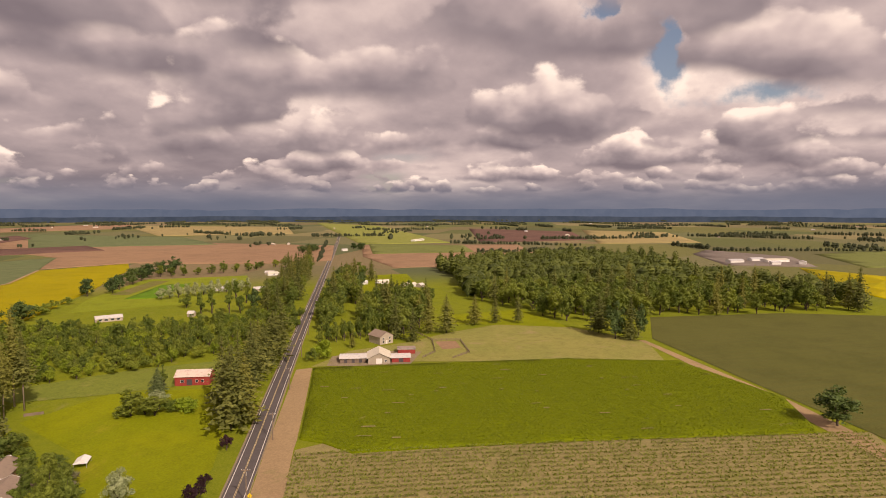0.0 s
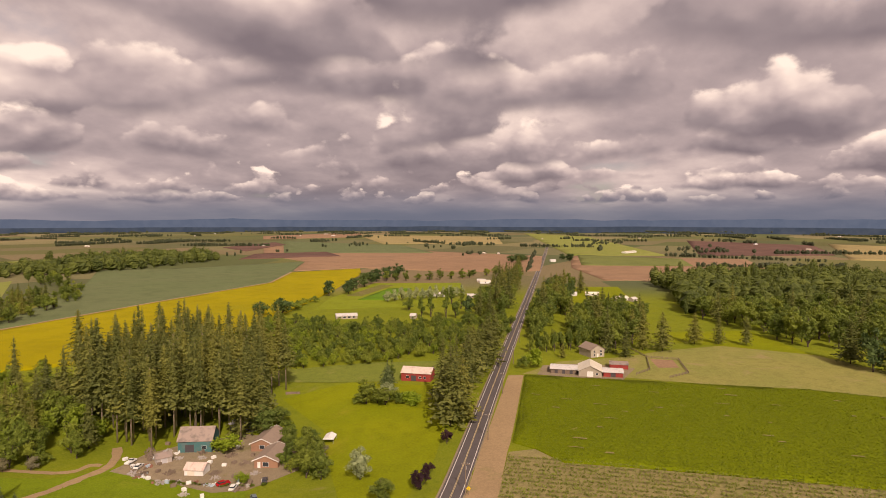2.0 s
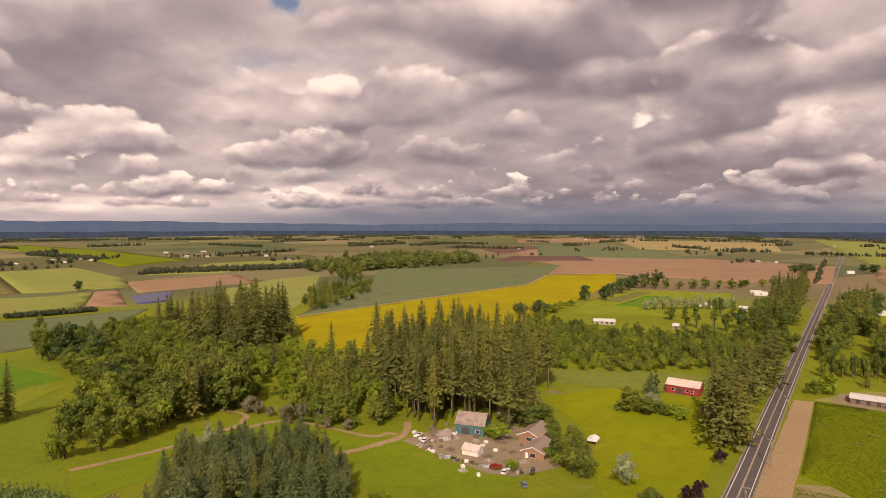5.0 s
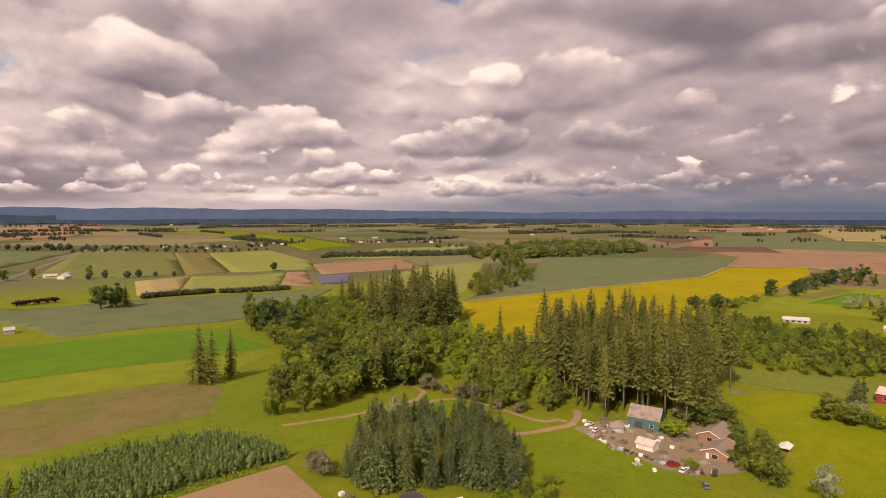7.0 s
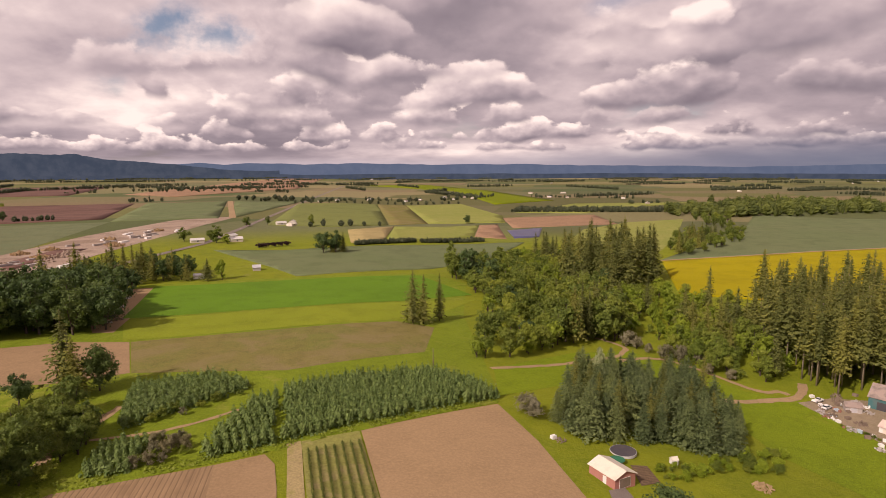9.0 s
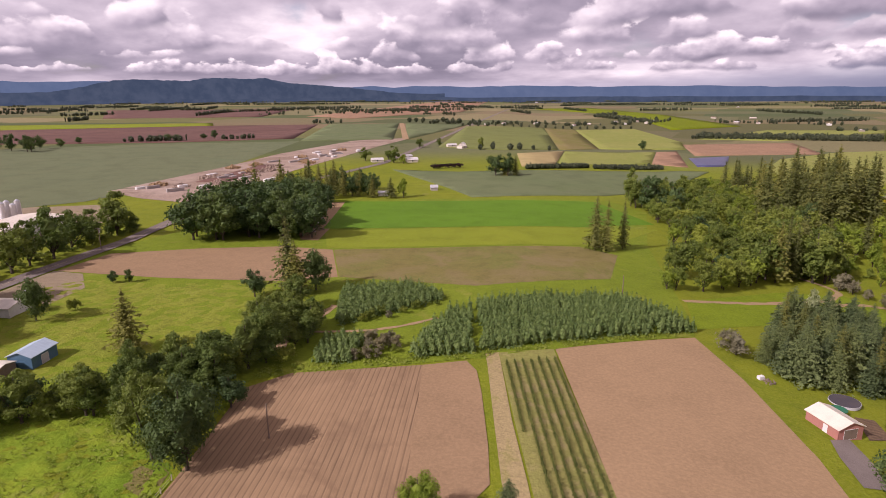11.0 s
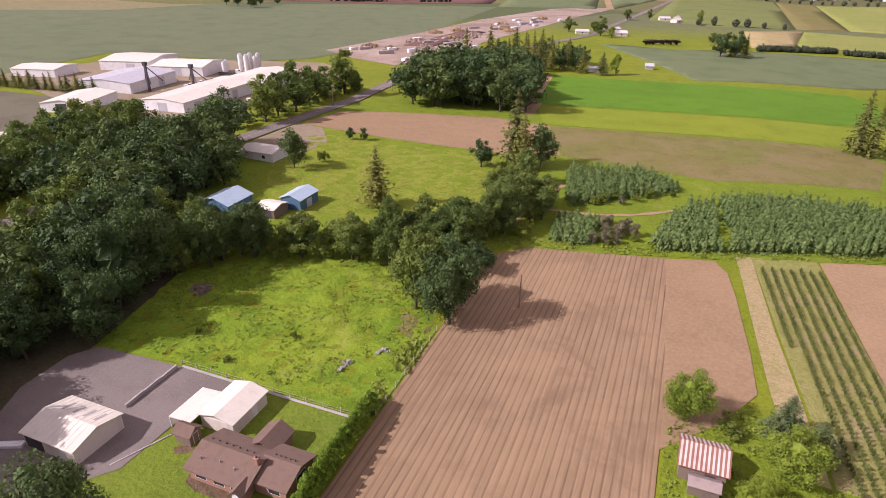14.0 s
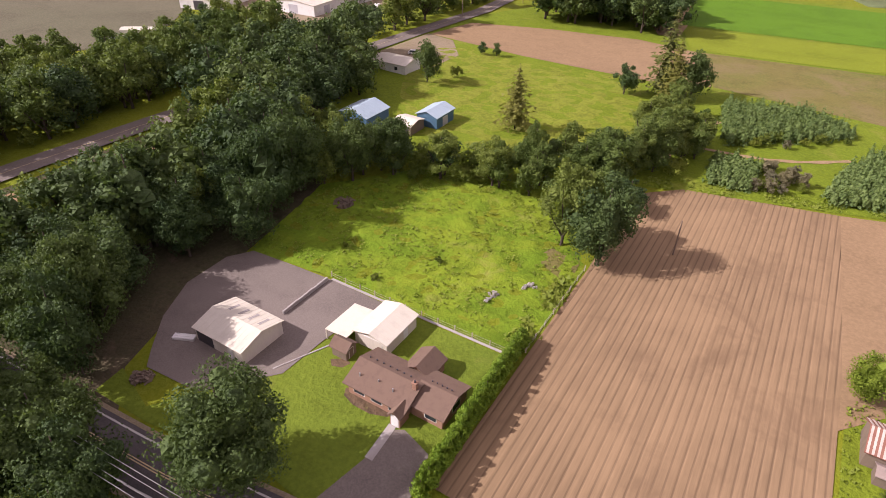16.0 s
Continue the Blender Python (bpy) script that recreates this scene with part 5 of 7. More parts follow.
wood([(-232, 240), (-224, 240), (-224, 300), (-236, 300)], 9, [("bigash", 3, 8, 14), ("shrub", 3, 4, 8)], 28, "hedge between road and works")
lane = Geo()
ribbon(lane, [(-209, 12), (-211, 50), (-208, 74), (-206, 92)], 0, 6.5, 0.2, 6.0)
tagged(new("dirt_lane", lane.mesh("dirt_lane", SOIL3)), "shaded brown dirt lane beside the side road", "lane", kind="structure")
# litter run out to the road, its dark tone standing for tree shade
drape("woodland_floor", [(-143, 27), (-150, 33), (-154.5, 46), (-157.5, 64), (-163, 92), (-184, 118), (-214, 148), (-218, 110), (-217, 60), (-219, 22)], LITTER, 0.1, "brown leaf litter under the oaks, darkened for tree shade")
wood([(-188, 270), (-150, 283), (-133, 283), (-140, 330), (-165, 370), (-205, 340)], 9.5, [("oak", 5, 19, 27), ("bigoak", 1, 18, 24)], 15, "dark oak clump")
wood([(-200, 345), (-165, 372), (-150, 420), (-128, 430), (-132, 470), (-170, 480), (-200, 420)], 12, [("fir", 3, 18, 26), ("oak", 3, 14, 20)], 16, "firs behind the oak clump")
wood([(-185, 118), (-172, 108), (-165, 116), (-168, 121), (-183, 119)], 7, [("bigash", 1, 7, 11), ("bigoak", 1, 7, 12)], 17, "trees round the blue sheds")
wood([(31, 163), (33, 152), (58, 146), (84, 149), (100, 176), (104, 208), (92, 210), (68, 205), (46, 192)], 6.4, [("spruce", 7, 10, 17), ("fir", 1, 14, 18)], 18, "dense spruce grove")
wood([(-92, 172), (-84, 178), (-72, 185), (-58, 195), (-66, 180), (-80, 172)], 5, [("shrub", 3, 2, 3.5), ("willow", 1, 2.5, 3.5)], 19, "overgrown young conifers")
wood([(-80, 146.5), (-68, 148.5), (-68, 158), (-72, 162), (-80, 161.5)], 3.3, [("willow", 5, 3.0, 4.6), ("shrub", 1, 2.5, 3.5)], 20, "overgrown young conifers")
wood([(-101, 142), (-92, 146), (-94, 168), (-108, 180), (-112, 160)], 6.0, [("bigash", 3, 8, 13), ("shrub", 1, 4, 6)], 21, "shrubs along the shaded track")
wood([(48, 137.6), (55, 137.4), (63.8, 134.6), (62, 131), (54.5, 129.4), (47.4, 130.4)], 2.7, [("brightshrub", 3, 1.2, 2.4), ("shrub", 2, 1.0, 2.0)], 41, "garden shrubs")
wood([(58, 132), (84, 136), (98, 148), (92, 153), (66, 143)], 4.2, [("brightshrub", 2, 2.2, 3.6), ("shrub", 2, 2.2, 3.6)], 22, "garden shrubs")


# ---- rows of small plants that nobody could count ----
def rows_of_plants(name, label, spots, leaf, tall, wide, clumps, size, seed):
    rng = np.random.default_rng(seed)
    geo = Geo()
    for x, y in spots:
        h, w, z = tall * rng.uniform(0.7, 1.25), wide * rng.uniform(0.75, 1.2), land(x, y) + 0.1
        lump(geo, rng, (x, y, z + h * 0.5), w * 0.62, h * 0.5 / (w * 0.62), 5)
        d = rng.normal(0, 1, (clumps, 3))
        d /= np.linalg.norm(d, axis=1)[:, None]
        leaves(geo, rng, np.array([x, y, z + h * 0.52]) + d * [w, w, h * 0.5], d, size)
    return tagged(new(name, geo.mesh(name, leaf)), label, name.replace("_", " "), kind="stuff")


def little_firs(name, label, spots, leaf, lo, hi, seed, slim=(0.24, 0.31), blades=64):
    """Young conifers: a cone of small needle sprays round a shaded core."""
    rng = np.random.default_rng(seed)
    geo = Geo()
    for x, y in spots:
        h, z, a = rng.uniform(lo, hi), land(x, y), rng.uniform(0, 6.28, blades)
        w = h * rng.uniform(*slim)
        lump(geo, rng, (x, y, z + h * 0.36), w * 0.62, h * 0.34 / (w * 0.62), 6)
        u = 0.97 * rng.random(blades) ** 1.25
        r = w * (1 - u) ** 0.8 * rng.uniform(0.72, 1.12, blades)
        out = np.stack([np.cos(a), np.sin(a), np.full(blades, 0.55)], 1)
        leaves(geo, rng, np.stack([x + r * np.cos(a), y + r * np.sin(a), z + h * (0.05 + 0.95 * u)], 1), out, 0.20 + 0.26 * (1 - u))
    return tagged(new(name, geo.mesh(name, leaf)), label, name.replace("_", " "), kind="stuff")


def lattice(outline, along, gap_a, gap_b, seed, miss=0.05):
    """Points in straight rows (direction along, degrees) within an outline."""
    rng = random.Random(seed)
    a = radians(along)
    ca, sa = math.cos(a), math.sin(a)
    cx, cy = sum(p[0] for p in outline) / len(outline), sum(p[1] for p in outline) / len(outline)
    reach = max(math.hypot(p[0] - cx, p[1] - cy) for p in outline)
    out = []
    for j in range(-int(reach / gap_b), int(reach / gap_b) + 1):
        for i in range(-int(reach / gap_a), int(reach / gap_a) + 1):
            u, v = i * gap_a + rng.uniform(-0.15, 0.15) * gap_a, j * gap_b + rng.uniform(-0.06, 0.06) * gap_b
            x, y = cx + u * ca - v * sa, cy + u * sa + v * ca
            if inside(x, y, outline) and rng.random() > miss:
                out.append((x, y))
    return out


little_firs("fir_plantation", "dense rows of young blue-green plantation firs", lattice([(-45.3, 155), (-26, 161), (20, 181.5), (16.5, 190), (10, 198), (-1, 204.5), (-23, 200), (-47.5, 190)], 22, 2.2, 2.5, 3, 0.05), PLANTED, 4.2, 5.8, 4)
little_firs("fir_plantation", "smaller block of young plantation firs", lattice([(-64, 149), (-48, 153.5), (-50, 187), (-56, 182), (-63, 162)], 16, 2.2, 2.4, 23, 0.05), PLANTED, 4.2, 5.6, 24)
little_firs("overgrown_conifers", "overgrown block of young conifers", lattice([(-90, 171), (-95.6, 203), (-73, 209), (-58, 197), (-72, 184), (-82, 176)], 30, 1.8, 2.1, 13, 0.08), PLANTED, 3.2, 5.6, 14, (0.28, 0.38))
little_firs("overgrown_conifers", "small block of young conifers beside the track", lattice([(-89, 143.5), (-79, 146), (-79, 162), (-90, 159.5)], 20, 1.6, 1.9, 15, 0.06), PLANTED, 2.8, 4.2, 16, (0.34, 0.44))
# seven rows of bushes that lean with the strip between straw and bare soil
rows_of_plants("vine_rows", "rows of low leafy bushes with weedy grass between", [(a + (b - a) * k / 72, c + (d - c) * k / 72) for a, c, b, d in ((-39.0 + 2.1 * i, 147.6 + 0.6 * i, -33.0 + 2.0 * i, 80.0) for i in range(7)) for k in range(73) if not (a < -38 and k > 34)], ROWLEAF, 1.15, 0.42, 24, 0.13, 5)


def canopy(name, label, spots, leaf, low, high, spreadout, blades, size, seed):
    """Low vine foliage: leaf pieces facing the sky, loosely heaped along the rows."""
    rng = np.random.default_rng(seed)
    geo = Geo()
    for x, y in spots:
        at = np.array([x, y, land(x, y)]) + np.stack([rng.normal(0, spreadout, blades), rng.normal(0, spreadout, blades), rng.uniform(low, high, blades)], 1)
        leaves(geo, rng, at, rng.normal(0, 0.25, (blades, 3)) + [0, 0, 1], size)
    return tagged(new(name, geo.mesh(name, leaf)), label, name.replace("_", " "), kind="stuff")


canopy("young_vines", "thin rows of young vines", lattice([(112, 46), (199, 63), (212, -35), (226, -128), (227, -146), (122, -122)], -82, 1.0, 3.1, 6, 0.10), STRAWLEAF, 0.25, 1.1, 0.30, 8, 0.33, 7)
canopy("vine_canopy", "dense green vine canopy", lattice([(212.5, 64.5), (209, 55), (200.5, 43), (213.5, -35), (226.5, -127), (268, -135), (330, -111), (332, -50), (317, 28), (305.5, 85), (250, 72.5)], -82, 1.3, 2.6, 8, 0.03), VINELEAF, 0.62, 0.95, 0.5, 8, 0.30, 9)


gaps, holes_at = Geo(), random.Random(17)
while len(gaps.f) < 34:
    gx0, gy0 = holes_at.uniform(206, 325), holes_at.uniform(-125, 80)
    if inside(gx0, gy0, [(214, 60), (204, 55), (216, -35), (229, -124), (268, -132), (327, -108), (329, -50), (314, 26), (304, 82)]):
        run, wide = holes_at.uniform(0.8, 3.5), holes_at.uniform(0.25, 0.6)
        gaps.add([(gx0 + 0.99 * a * wide - 0.14 * b * run, gy0 + 0.14 * a * wide + 0.99 * b * run, land(gx0, gy0) + 1.0) for a, b in ((-1, -1), (1, -0.8), (1.1, 0.7), (-0.8, 1))], [(0, 1, 2, 3)])
tagged(new("bare_gaps", gaps.mesh("bare_gaps", SPARSE)), "bare straw-coloured gaps in the vine canopy", "bare ground", kind="stuff")


def tufts(name, label, outline, gap, leaf, tall, seed, blades=5):
    """Uneven tussocks of grass standing up from a meadow."""
    rng, pr = np.random.default_rng(seed), random.Random(seed)
    geo = Geo()
    for x, y in scatter(outline, gap, pr, 0.9):
        if noise.noise(Vector((x / 7.0, y / 7.0, seed))) < -0.12:
            continue
        h = tall * rng.uniform(0.4, 1.5)
        at = np.array([x, y, land(x, y) + 0.2]) + rng.normal(0, 1, (blades, 3)) * [h * 0.6, h * 0.6, 0] + [0, 0, h * 0.3]
        leaves(geo, rng, at, rng.normal(0, 0.35, (blades, 3)) + [0, 0, 1], h * 0.45)
    return tagged(new(name, geo.mesh(name, leaf)), label, "grass", kind="stuff")


tufts("verge_grass", "rank grass round the old barn and field edge", [(-57, 42), (-57, 90), (-46, 94), (-31, 80), (-31, 42)], 1.1, TUFT, 0.5, 33, 5)
tufts("pasture_grass", "uneven tussocks of lush pasture grass", [(-140, 68.5), (-156, 67), (-162, 92), (-149, 110), (-125, 118), (-102.5, 96), (-102.5, 70)], 1.05, TUFT, 0.38, 35, 5)
tufts("rank_grass", "tall grass beside the field fence", [(-104.5, 69.5), (-101, 69.5), (-101, 94), (-103.5, 92)], 0.6, TUFT, 0.8, 36, 6)
tufts("margin_grass", "rank grass along the field margin", [(-102, 135), (-47, 151), (-25, 159), (18, 177.5), (19, 181), (-27, 163), (-64, 151), (-102, 141)], 1.1, TUFT, 0.6, 34, 5)


# ---- distant woods ----
def far_trees(name, label, spots, lo, hi, seed, leaf=FARLEAF, clumps=10):
    rng = np.random.default_rng(seed)
    geo = Geo()
    for x, y in spots:
        h, z = rng.uniform(lo, hi), land(x, y)
        fir = rng.random() < (0.24 if clumps > 20 else 0.10)
        w = h * (rng.uniform(0.16, 0.24) if fir else rng.uniform(0.38, 0.6))
        h *= 1.2 if fir else 1.0
        lump(geo, rng, (x, y, z + h * 0.46), w * 0.85, h * 0.5 / (w * 0.85), 6 if clumps > 5 else 4)
        for k in range(3 if clumps > 20 else 0):
            a = rng.uniform(0, 6.28)
            lump(geo, rng, (x + w * 0.55 * math.cos(a), y + w * 0.55 * math.sin(a), z + h * rng.uniform(0.4, 0.8)), w * rng.uniform(0.35, 0.5), 1.0, 5)
        d = rng.normal(0, 1, (clumps, 3))
        d[:, 2] = d[:, 2] * 0.8 + 0.25
        d /= np.linalg.norm(d, axis=1)[:, None]
        leaves(geo, rng, np.array([x, y, z + h * 0.52]) + d * [w, w, h * 0.5], d, h * (0.040 if clumps > 20 else 0.09))
    return tagged(new(name, geo.mesh(name, leaf)), label, "woods", kind="stuff")


far = random.Random(11)
spots = [p for o, g in (([(560, 10), (610, -60), (600, -235), (525, -328), (565, -335), (600, -312), (715, -275), (955, -262), (985, -150), (845, 60), (700, 20)], 14.5),
                        ([(540, 905), (600, 872), (760, 880), (900, 905), (990, 935), (1060, 1050), (900, 1150), (700, 1080), (560, 1010)], 21)) for p in scatter(o, g, far)]
far_trees("distant_wood", "broad mixed wood far off", spots, 11, 25, 1, MIXEDLEAF, 110)
spots = []
for x0, y0, x1, y1 in ((-10, 603, 54, 637), (62, 634, 135, 653), (-8, 606, 55, 640), (62, 637, 135, 656)):
    n = int(math.hypot(x1 - x0, y1 - y0) / 1.5)
    spots += [(x0 + (x1 - x0) * i / n + far.uniform(-1.5, 1.5), y0 + (y1 - y0) * i / n + far.uniform(-1.5, 1.5)) for i in range(n + 1)]
far_trees("low_hedge", "low unclipped hedges between far plots", spots, 3.4, 6.0, 5, FARLEAF, 12)
spots = []
for x0, y0, x1, y1, gap in ((298, 1078, 565, 1018, 6), (312, 1098, 580, 1036, 6), (328, 1120, 600, 1056, 6), (-110, 1330, 250, 1340, 30), (-60, 795, 30, 812, 30), (1480, 60, 1390, -240, 12),
                            (1148, -6, 1172, -99, 8), (1172, -99, 1236, -242, 8), (1224, -480, 1240, -830, 12), (930, 250, 1500, 380, 60), (-600, 880, -520, 905, 9), (-470, 930, -430, 950, 9)):
    n = int(1.7 * math.hypot(x1 - x0, y1 - y0) / gap)
    spots += [(x0 + (x1 - x0) * i / n + far.uniform(-3, 3), y0 + (y1 - y0) * i / n + far.uniform(-3, 3)) for i in range(n + 1)]
for hx, hy in ((58, 1490), (150, 1465), (190, 1510), (275, 1530), (330, 1600), (370, 1630), (560, 1575), (600, 1550), (725, 1475), (675, 1262), (-60, 1395), (-10, 1430), (1400, 500), (1730, -40), (-440, 1420), (-770, 1950), (-330, 2130), (-470, 2150)):
    spots += [(hx + far.gauss(0, 26), hy + far.gauss(0, 16)) for i in range(11)]
far_trees("field_hedge", "hedges and lines of trees between far fields", spots, 5, 11, 2, FARLEAF, 12)
spots = []


def open_to_trees(x, y):
    return not (x > 850 and -120 < y < 1000 and x < 1600) and not (x < -250 and y < 1500) and not (-350 < x < 500 and y < 1350)


while len(spots) < 8200:
    # shelter belts and small woodlots, more of them further out
    a, d = far.uniform(-0.8, 2.3), 950 + 3650 * far.random() ** 0.6
    x, y, t = d * math.cos(a), d * math.sin(a), far.choice((0.2, 0.2, 1.77, 1.77, 0.9)) + far.uniform(-0.1, 0.1)
    if far.random() < 0.6:
        n = far.randint(14, 60)
        run = [(x + 7 * i * math.cos(t) + far.uniform(-3, 3), y + 7 * i * math.sin(t) + far.uniform(-3, 3)) for i in range(n)]
    else:
        n, r = far.randint(8, 45), far.uniform(25, 110)
        run = [(x + far.gauss(0, r), y + far.gauss(0, r * 0.45)) for i in range(n)]
    spots += [p for p in run if open_to_trees(*p) and math.hypot(*p) < 4560]
far_trees("far_woods", "scattered woods and shelter belts on the plain", spots, 7, 14, 3, FARLEAF, 5)


# ---- hills on the horizon ----
def hills(name, radius, a0, a1, height, seed, mat, label):
    geo, n = Geo(), 260
    verts = []
    for i in range(n + 1):
        a = a0 + (a1 - a0) * i / n
        h = height(a) * (1 + 0.22 * noise.noise(Vector((a * 6, seed, 0))) + 0.10 * noise.noise(Vector((a * 25, seed, 5))) + 0.05 * noise.noise(Vector((a * 110, seed, 9))))
        verts += [(radius * math.cos(a), radius * math.sin(a), -30), ((radius + 40) * math.cos(a), (radius + 40) * math.sin(a), -12 + max(4, h))]
    geo.add(verts, [(2 * i + 2, 2 * i, 2 * i + 1, 2 * i + 3) for i in range(n)])
    return tagged(new(name, geo.mesh(name, mat)), label, "hills", kind="structure")


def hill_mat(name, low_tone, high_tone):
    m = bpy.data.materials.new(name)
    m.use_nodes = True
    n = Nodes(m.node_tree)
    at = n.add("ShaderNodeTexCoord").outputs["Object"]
    # distance haze is put into the hill tones, which glow without sunlight
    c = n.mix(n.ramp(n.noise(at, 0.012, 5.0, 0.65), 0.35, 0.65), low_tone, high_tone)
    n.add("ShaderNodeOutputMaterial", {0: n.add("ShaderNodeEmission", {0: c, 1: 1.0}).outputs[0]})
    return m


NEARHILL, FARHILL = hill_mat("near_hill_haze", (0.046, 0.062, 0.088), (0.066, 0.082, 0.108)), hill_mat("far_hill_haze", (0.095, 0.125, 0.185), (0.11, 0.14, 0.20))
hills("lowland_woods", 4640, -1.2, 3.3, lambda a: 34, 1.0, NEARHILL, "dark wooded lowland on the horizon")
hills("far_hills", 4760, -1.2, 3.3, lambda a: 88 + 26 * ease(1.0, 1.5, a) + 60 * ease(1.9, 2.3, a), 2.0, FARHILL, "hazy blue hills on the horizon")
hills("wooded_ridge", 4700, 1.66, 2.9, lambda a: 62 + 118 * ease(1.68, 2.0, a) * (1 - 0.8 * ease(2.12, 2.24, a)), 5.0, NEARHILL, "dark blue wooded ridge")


# ---- buildings ----
def gable(name, label, category, x0, x1, y0, y1, eave, ridge, along, wall, roof, turn=0.0, over=0.4, openings=(), ribs=0.0, rib_mat=None, z=None, group="", barge=False):
    """A gabled building over a rectangle. along: the axis of its ridge. openings: (side, centre, width, height, sill, what)."""
    cx, cy = (x0 + x1) / 2, (y0 + y1) / 2
    ob = base(name, cx, cy, label, category, turn, group, z)
    a, b = ((x1 - x0) / 2, (y1 - y0) / 2) if along == "x" else ((y1 - y0) / 2, (x1 - x0) / 2)
    swap = (lambda p: p) if along == "x" else (lambda p: (-p[1], p[0], p[2]))
    walls = Geo()
    v = [(-a, -b, -1.5), (a, -b, -1.5), (a, b, -1.5), (-a, b, -1.5), (-a, -b, eave), (a, -b, eave), (a, b, eave), (-a, b, eave), (-a, 0, ridge), (a, 0, ridge)]
    walls.add([swap(p) for p in v], [(0, 1, 5, 4), (2, 3, 7, 6), (1, 2, 6, 9, 5), (3, 0, 4, 8, 7), (4, 5, 9, 8), (6, 7, 8, 9)])
    part("wall", walls, wall, ob)
    slope = (ridge - eave) / b
    for s in (1, -1):
        slab = Geo()
        y_out, z_out, L = s * (b + over), eave - over * slope, a + over
        top = [(-L, y_out, z_out + 0.16), (L, y_out, z_out + 0.16), (L, 0, ridge + 0.16), (-L, 0, ridge + 0.16)]
        low = [(p[0], p[1], p[2] - 0.14) for p in top]
        fs = [(0, 1, 2, 3), (7, 6, 5, 4), (0, 4, 5, 1), (1, 5, 6, 2), (2, 6, 7, 3), (3, 7, 4, 0)]
        slab.add([swap(p) for p in top + low], fs if s < 0 else [f[::-1] for f in fs])
        slab = part("roof", slab, roof, ob)
        if ribs:
            geo, at, k = Geo(), -L + ribs / 2, 0
            while at < L:
                if at < L:
                    w = ribs * (0.24 if rib_mat is not None else 0.035)
                    hgt = 0.035 if rib_mat is not None else 0.025
                    q = [(at - w, y_out, z_out + 0.16), (at + w, y_out, z_out + 0.16), (at + w, s * 0.05, ridge + 0.155), (at - w, s * 0.05, ridge + 0.155)]
                    q += [(p[0], p[1], p[2] + hgt) for p in q]
                    if rib_mat is not None:
                        geo = Geo()
                    geo.add([swap(p) for p in q], [(4, 5, 6, 7), (0, 1, 5, 4), (1, 2, 6, 5), (2, 3, 7, 6), (3, 0, 4, 7)])
                    if rib_mat is not None:
                        part("roof_sheet", geo, rib_mat, slab)
                at += ribs
                k += 1
            if rib_mat is None:
                part("roof_rib", geo, roof, slab)
    for end in ((-1, 1) if barge else ()):
        for s in (1, -1):
            lo_x, hi_x = end * (a + over), end * (a + over + 0.07)
            v = [(x, y, z) for x in (lo_x, hi_x) for y, z in ((s * (b + over), eave - over * slope - 0.12), (0, ridge - 0.12), (0, ridge + 0.24), (s * (b + over), eave - over * slope + 0.24))]
            part("bargeboard", Geo().add([swap(p) for p in v], [(0, 1, 2, 3), (7, 6, 5, 4), (0, 4, 5, 1), (1, 5, 6, 2), (2, 6, 7, 3), (3, 7, 4, 0)]), WHITE, ob)
    hx, hy = (x1 - x0) / 2, (y1 - y0) / 2
    for side, at, w, h, sill, what in openings:
        # "dark": a dark panel on the solid wall, painted as the unlit inside
        mat = {"door": WHITE, "window": GLASSPANE, "dark": DARKSTEEL, "wood": TIMBER, "garage": CREAM, "light": GREYROOF}[what]
        geo, trim = Geo(), Geo()
        for g, grow, d in ((geo, 0.0, 0.05), (trim, 0.09, 0.03)):
            lo, hi = at - w / 2 - grow, at + w / 2 + grow
            if side in ("y-", "y+"):
                e = -hy if side == "y-" else hy
                g.box(lo, hi, e - d, e + d, max(0.02, sill - grow), sill + h + grow)
            else:
                e = -hx if side == "x-" else hx
                g.box(e - d, e + d, lo, hi, max(0.02, sill - grow), sill + h + grow)
        leafed = part("window" if what == "window" else "door", geo, mat, ob, "dark panel painted as an unlit opening" if what == "dark" else "")
        part("trim", trim, WHITE if what != "dark" else wall, leafed)
    return ob


def chimney(x, y, w, lo, hi, parent, mat):
    geo = Geo()
    geo.box(x - w, x + w, y - w, y + w, lo, hi)
    geo.box(x - w - 0.08, x + w + 0.08, y - w - 0.08, y + w + 0.08, hi, hi + 0.15)
    ob = part("chimney", geo, mat, parent)
    part("flue", Geo().tube([(x, y, hi + 0.15), (x, y, hi + 0.5)], [0.14, 0.14], 8), DARKSTEEL, ob)


# brick house with its sheds
house = gable("house_wing", "long brick house wing under brown shingles", "house", -119, -109.3, 47.6, 55, 2.4, 3.8, "x", BRICK, BROWNROOF, over=0.6,
              openings=(("y-", -2.9, 1.8, 1.1, 0.9, "window"), ("y-", 0.2, 1.8, 1.1, 0.9, "window"), ("y-", 3.0, 1.4, 1.1, 0.9, "window"), ("x-", 0.5, 1.4, 1.1, 0.9, "window"), ("y+", -2, 1.6, 1.1, 0.9, "window")))
chimney(4.7, -0.6, 0.32, 3.0, 4.7, house, BRICK)
for i in range(7):
    part("roof_vent", Geo().tube([(-4.2 + 1.2 * i, 0.9, 3.4), (-4.2 + 1.2 * i, 0.9, 3.85)], [0.13, 0.11], 6), DARKSTEEL, house)
for vx, vy in ((-3.6, -2.4), (-0.6, -2.0), (2.1, -2.3)):
    part("roof_vent", Geo().tube([(vx, vy, 3.0), (vx, vy, 3.6)], [0.12, 0.10], 6), STEEL, house)
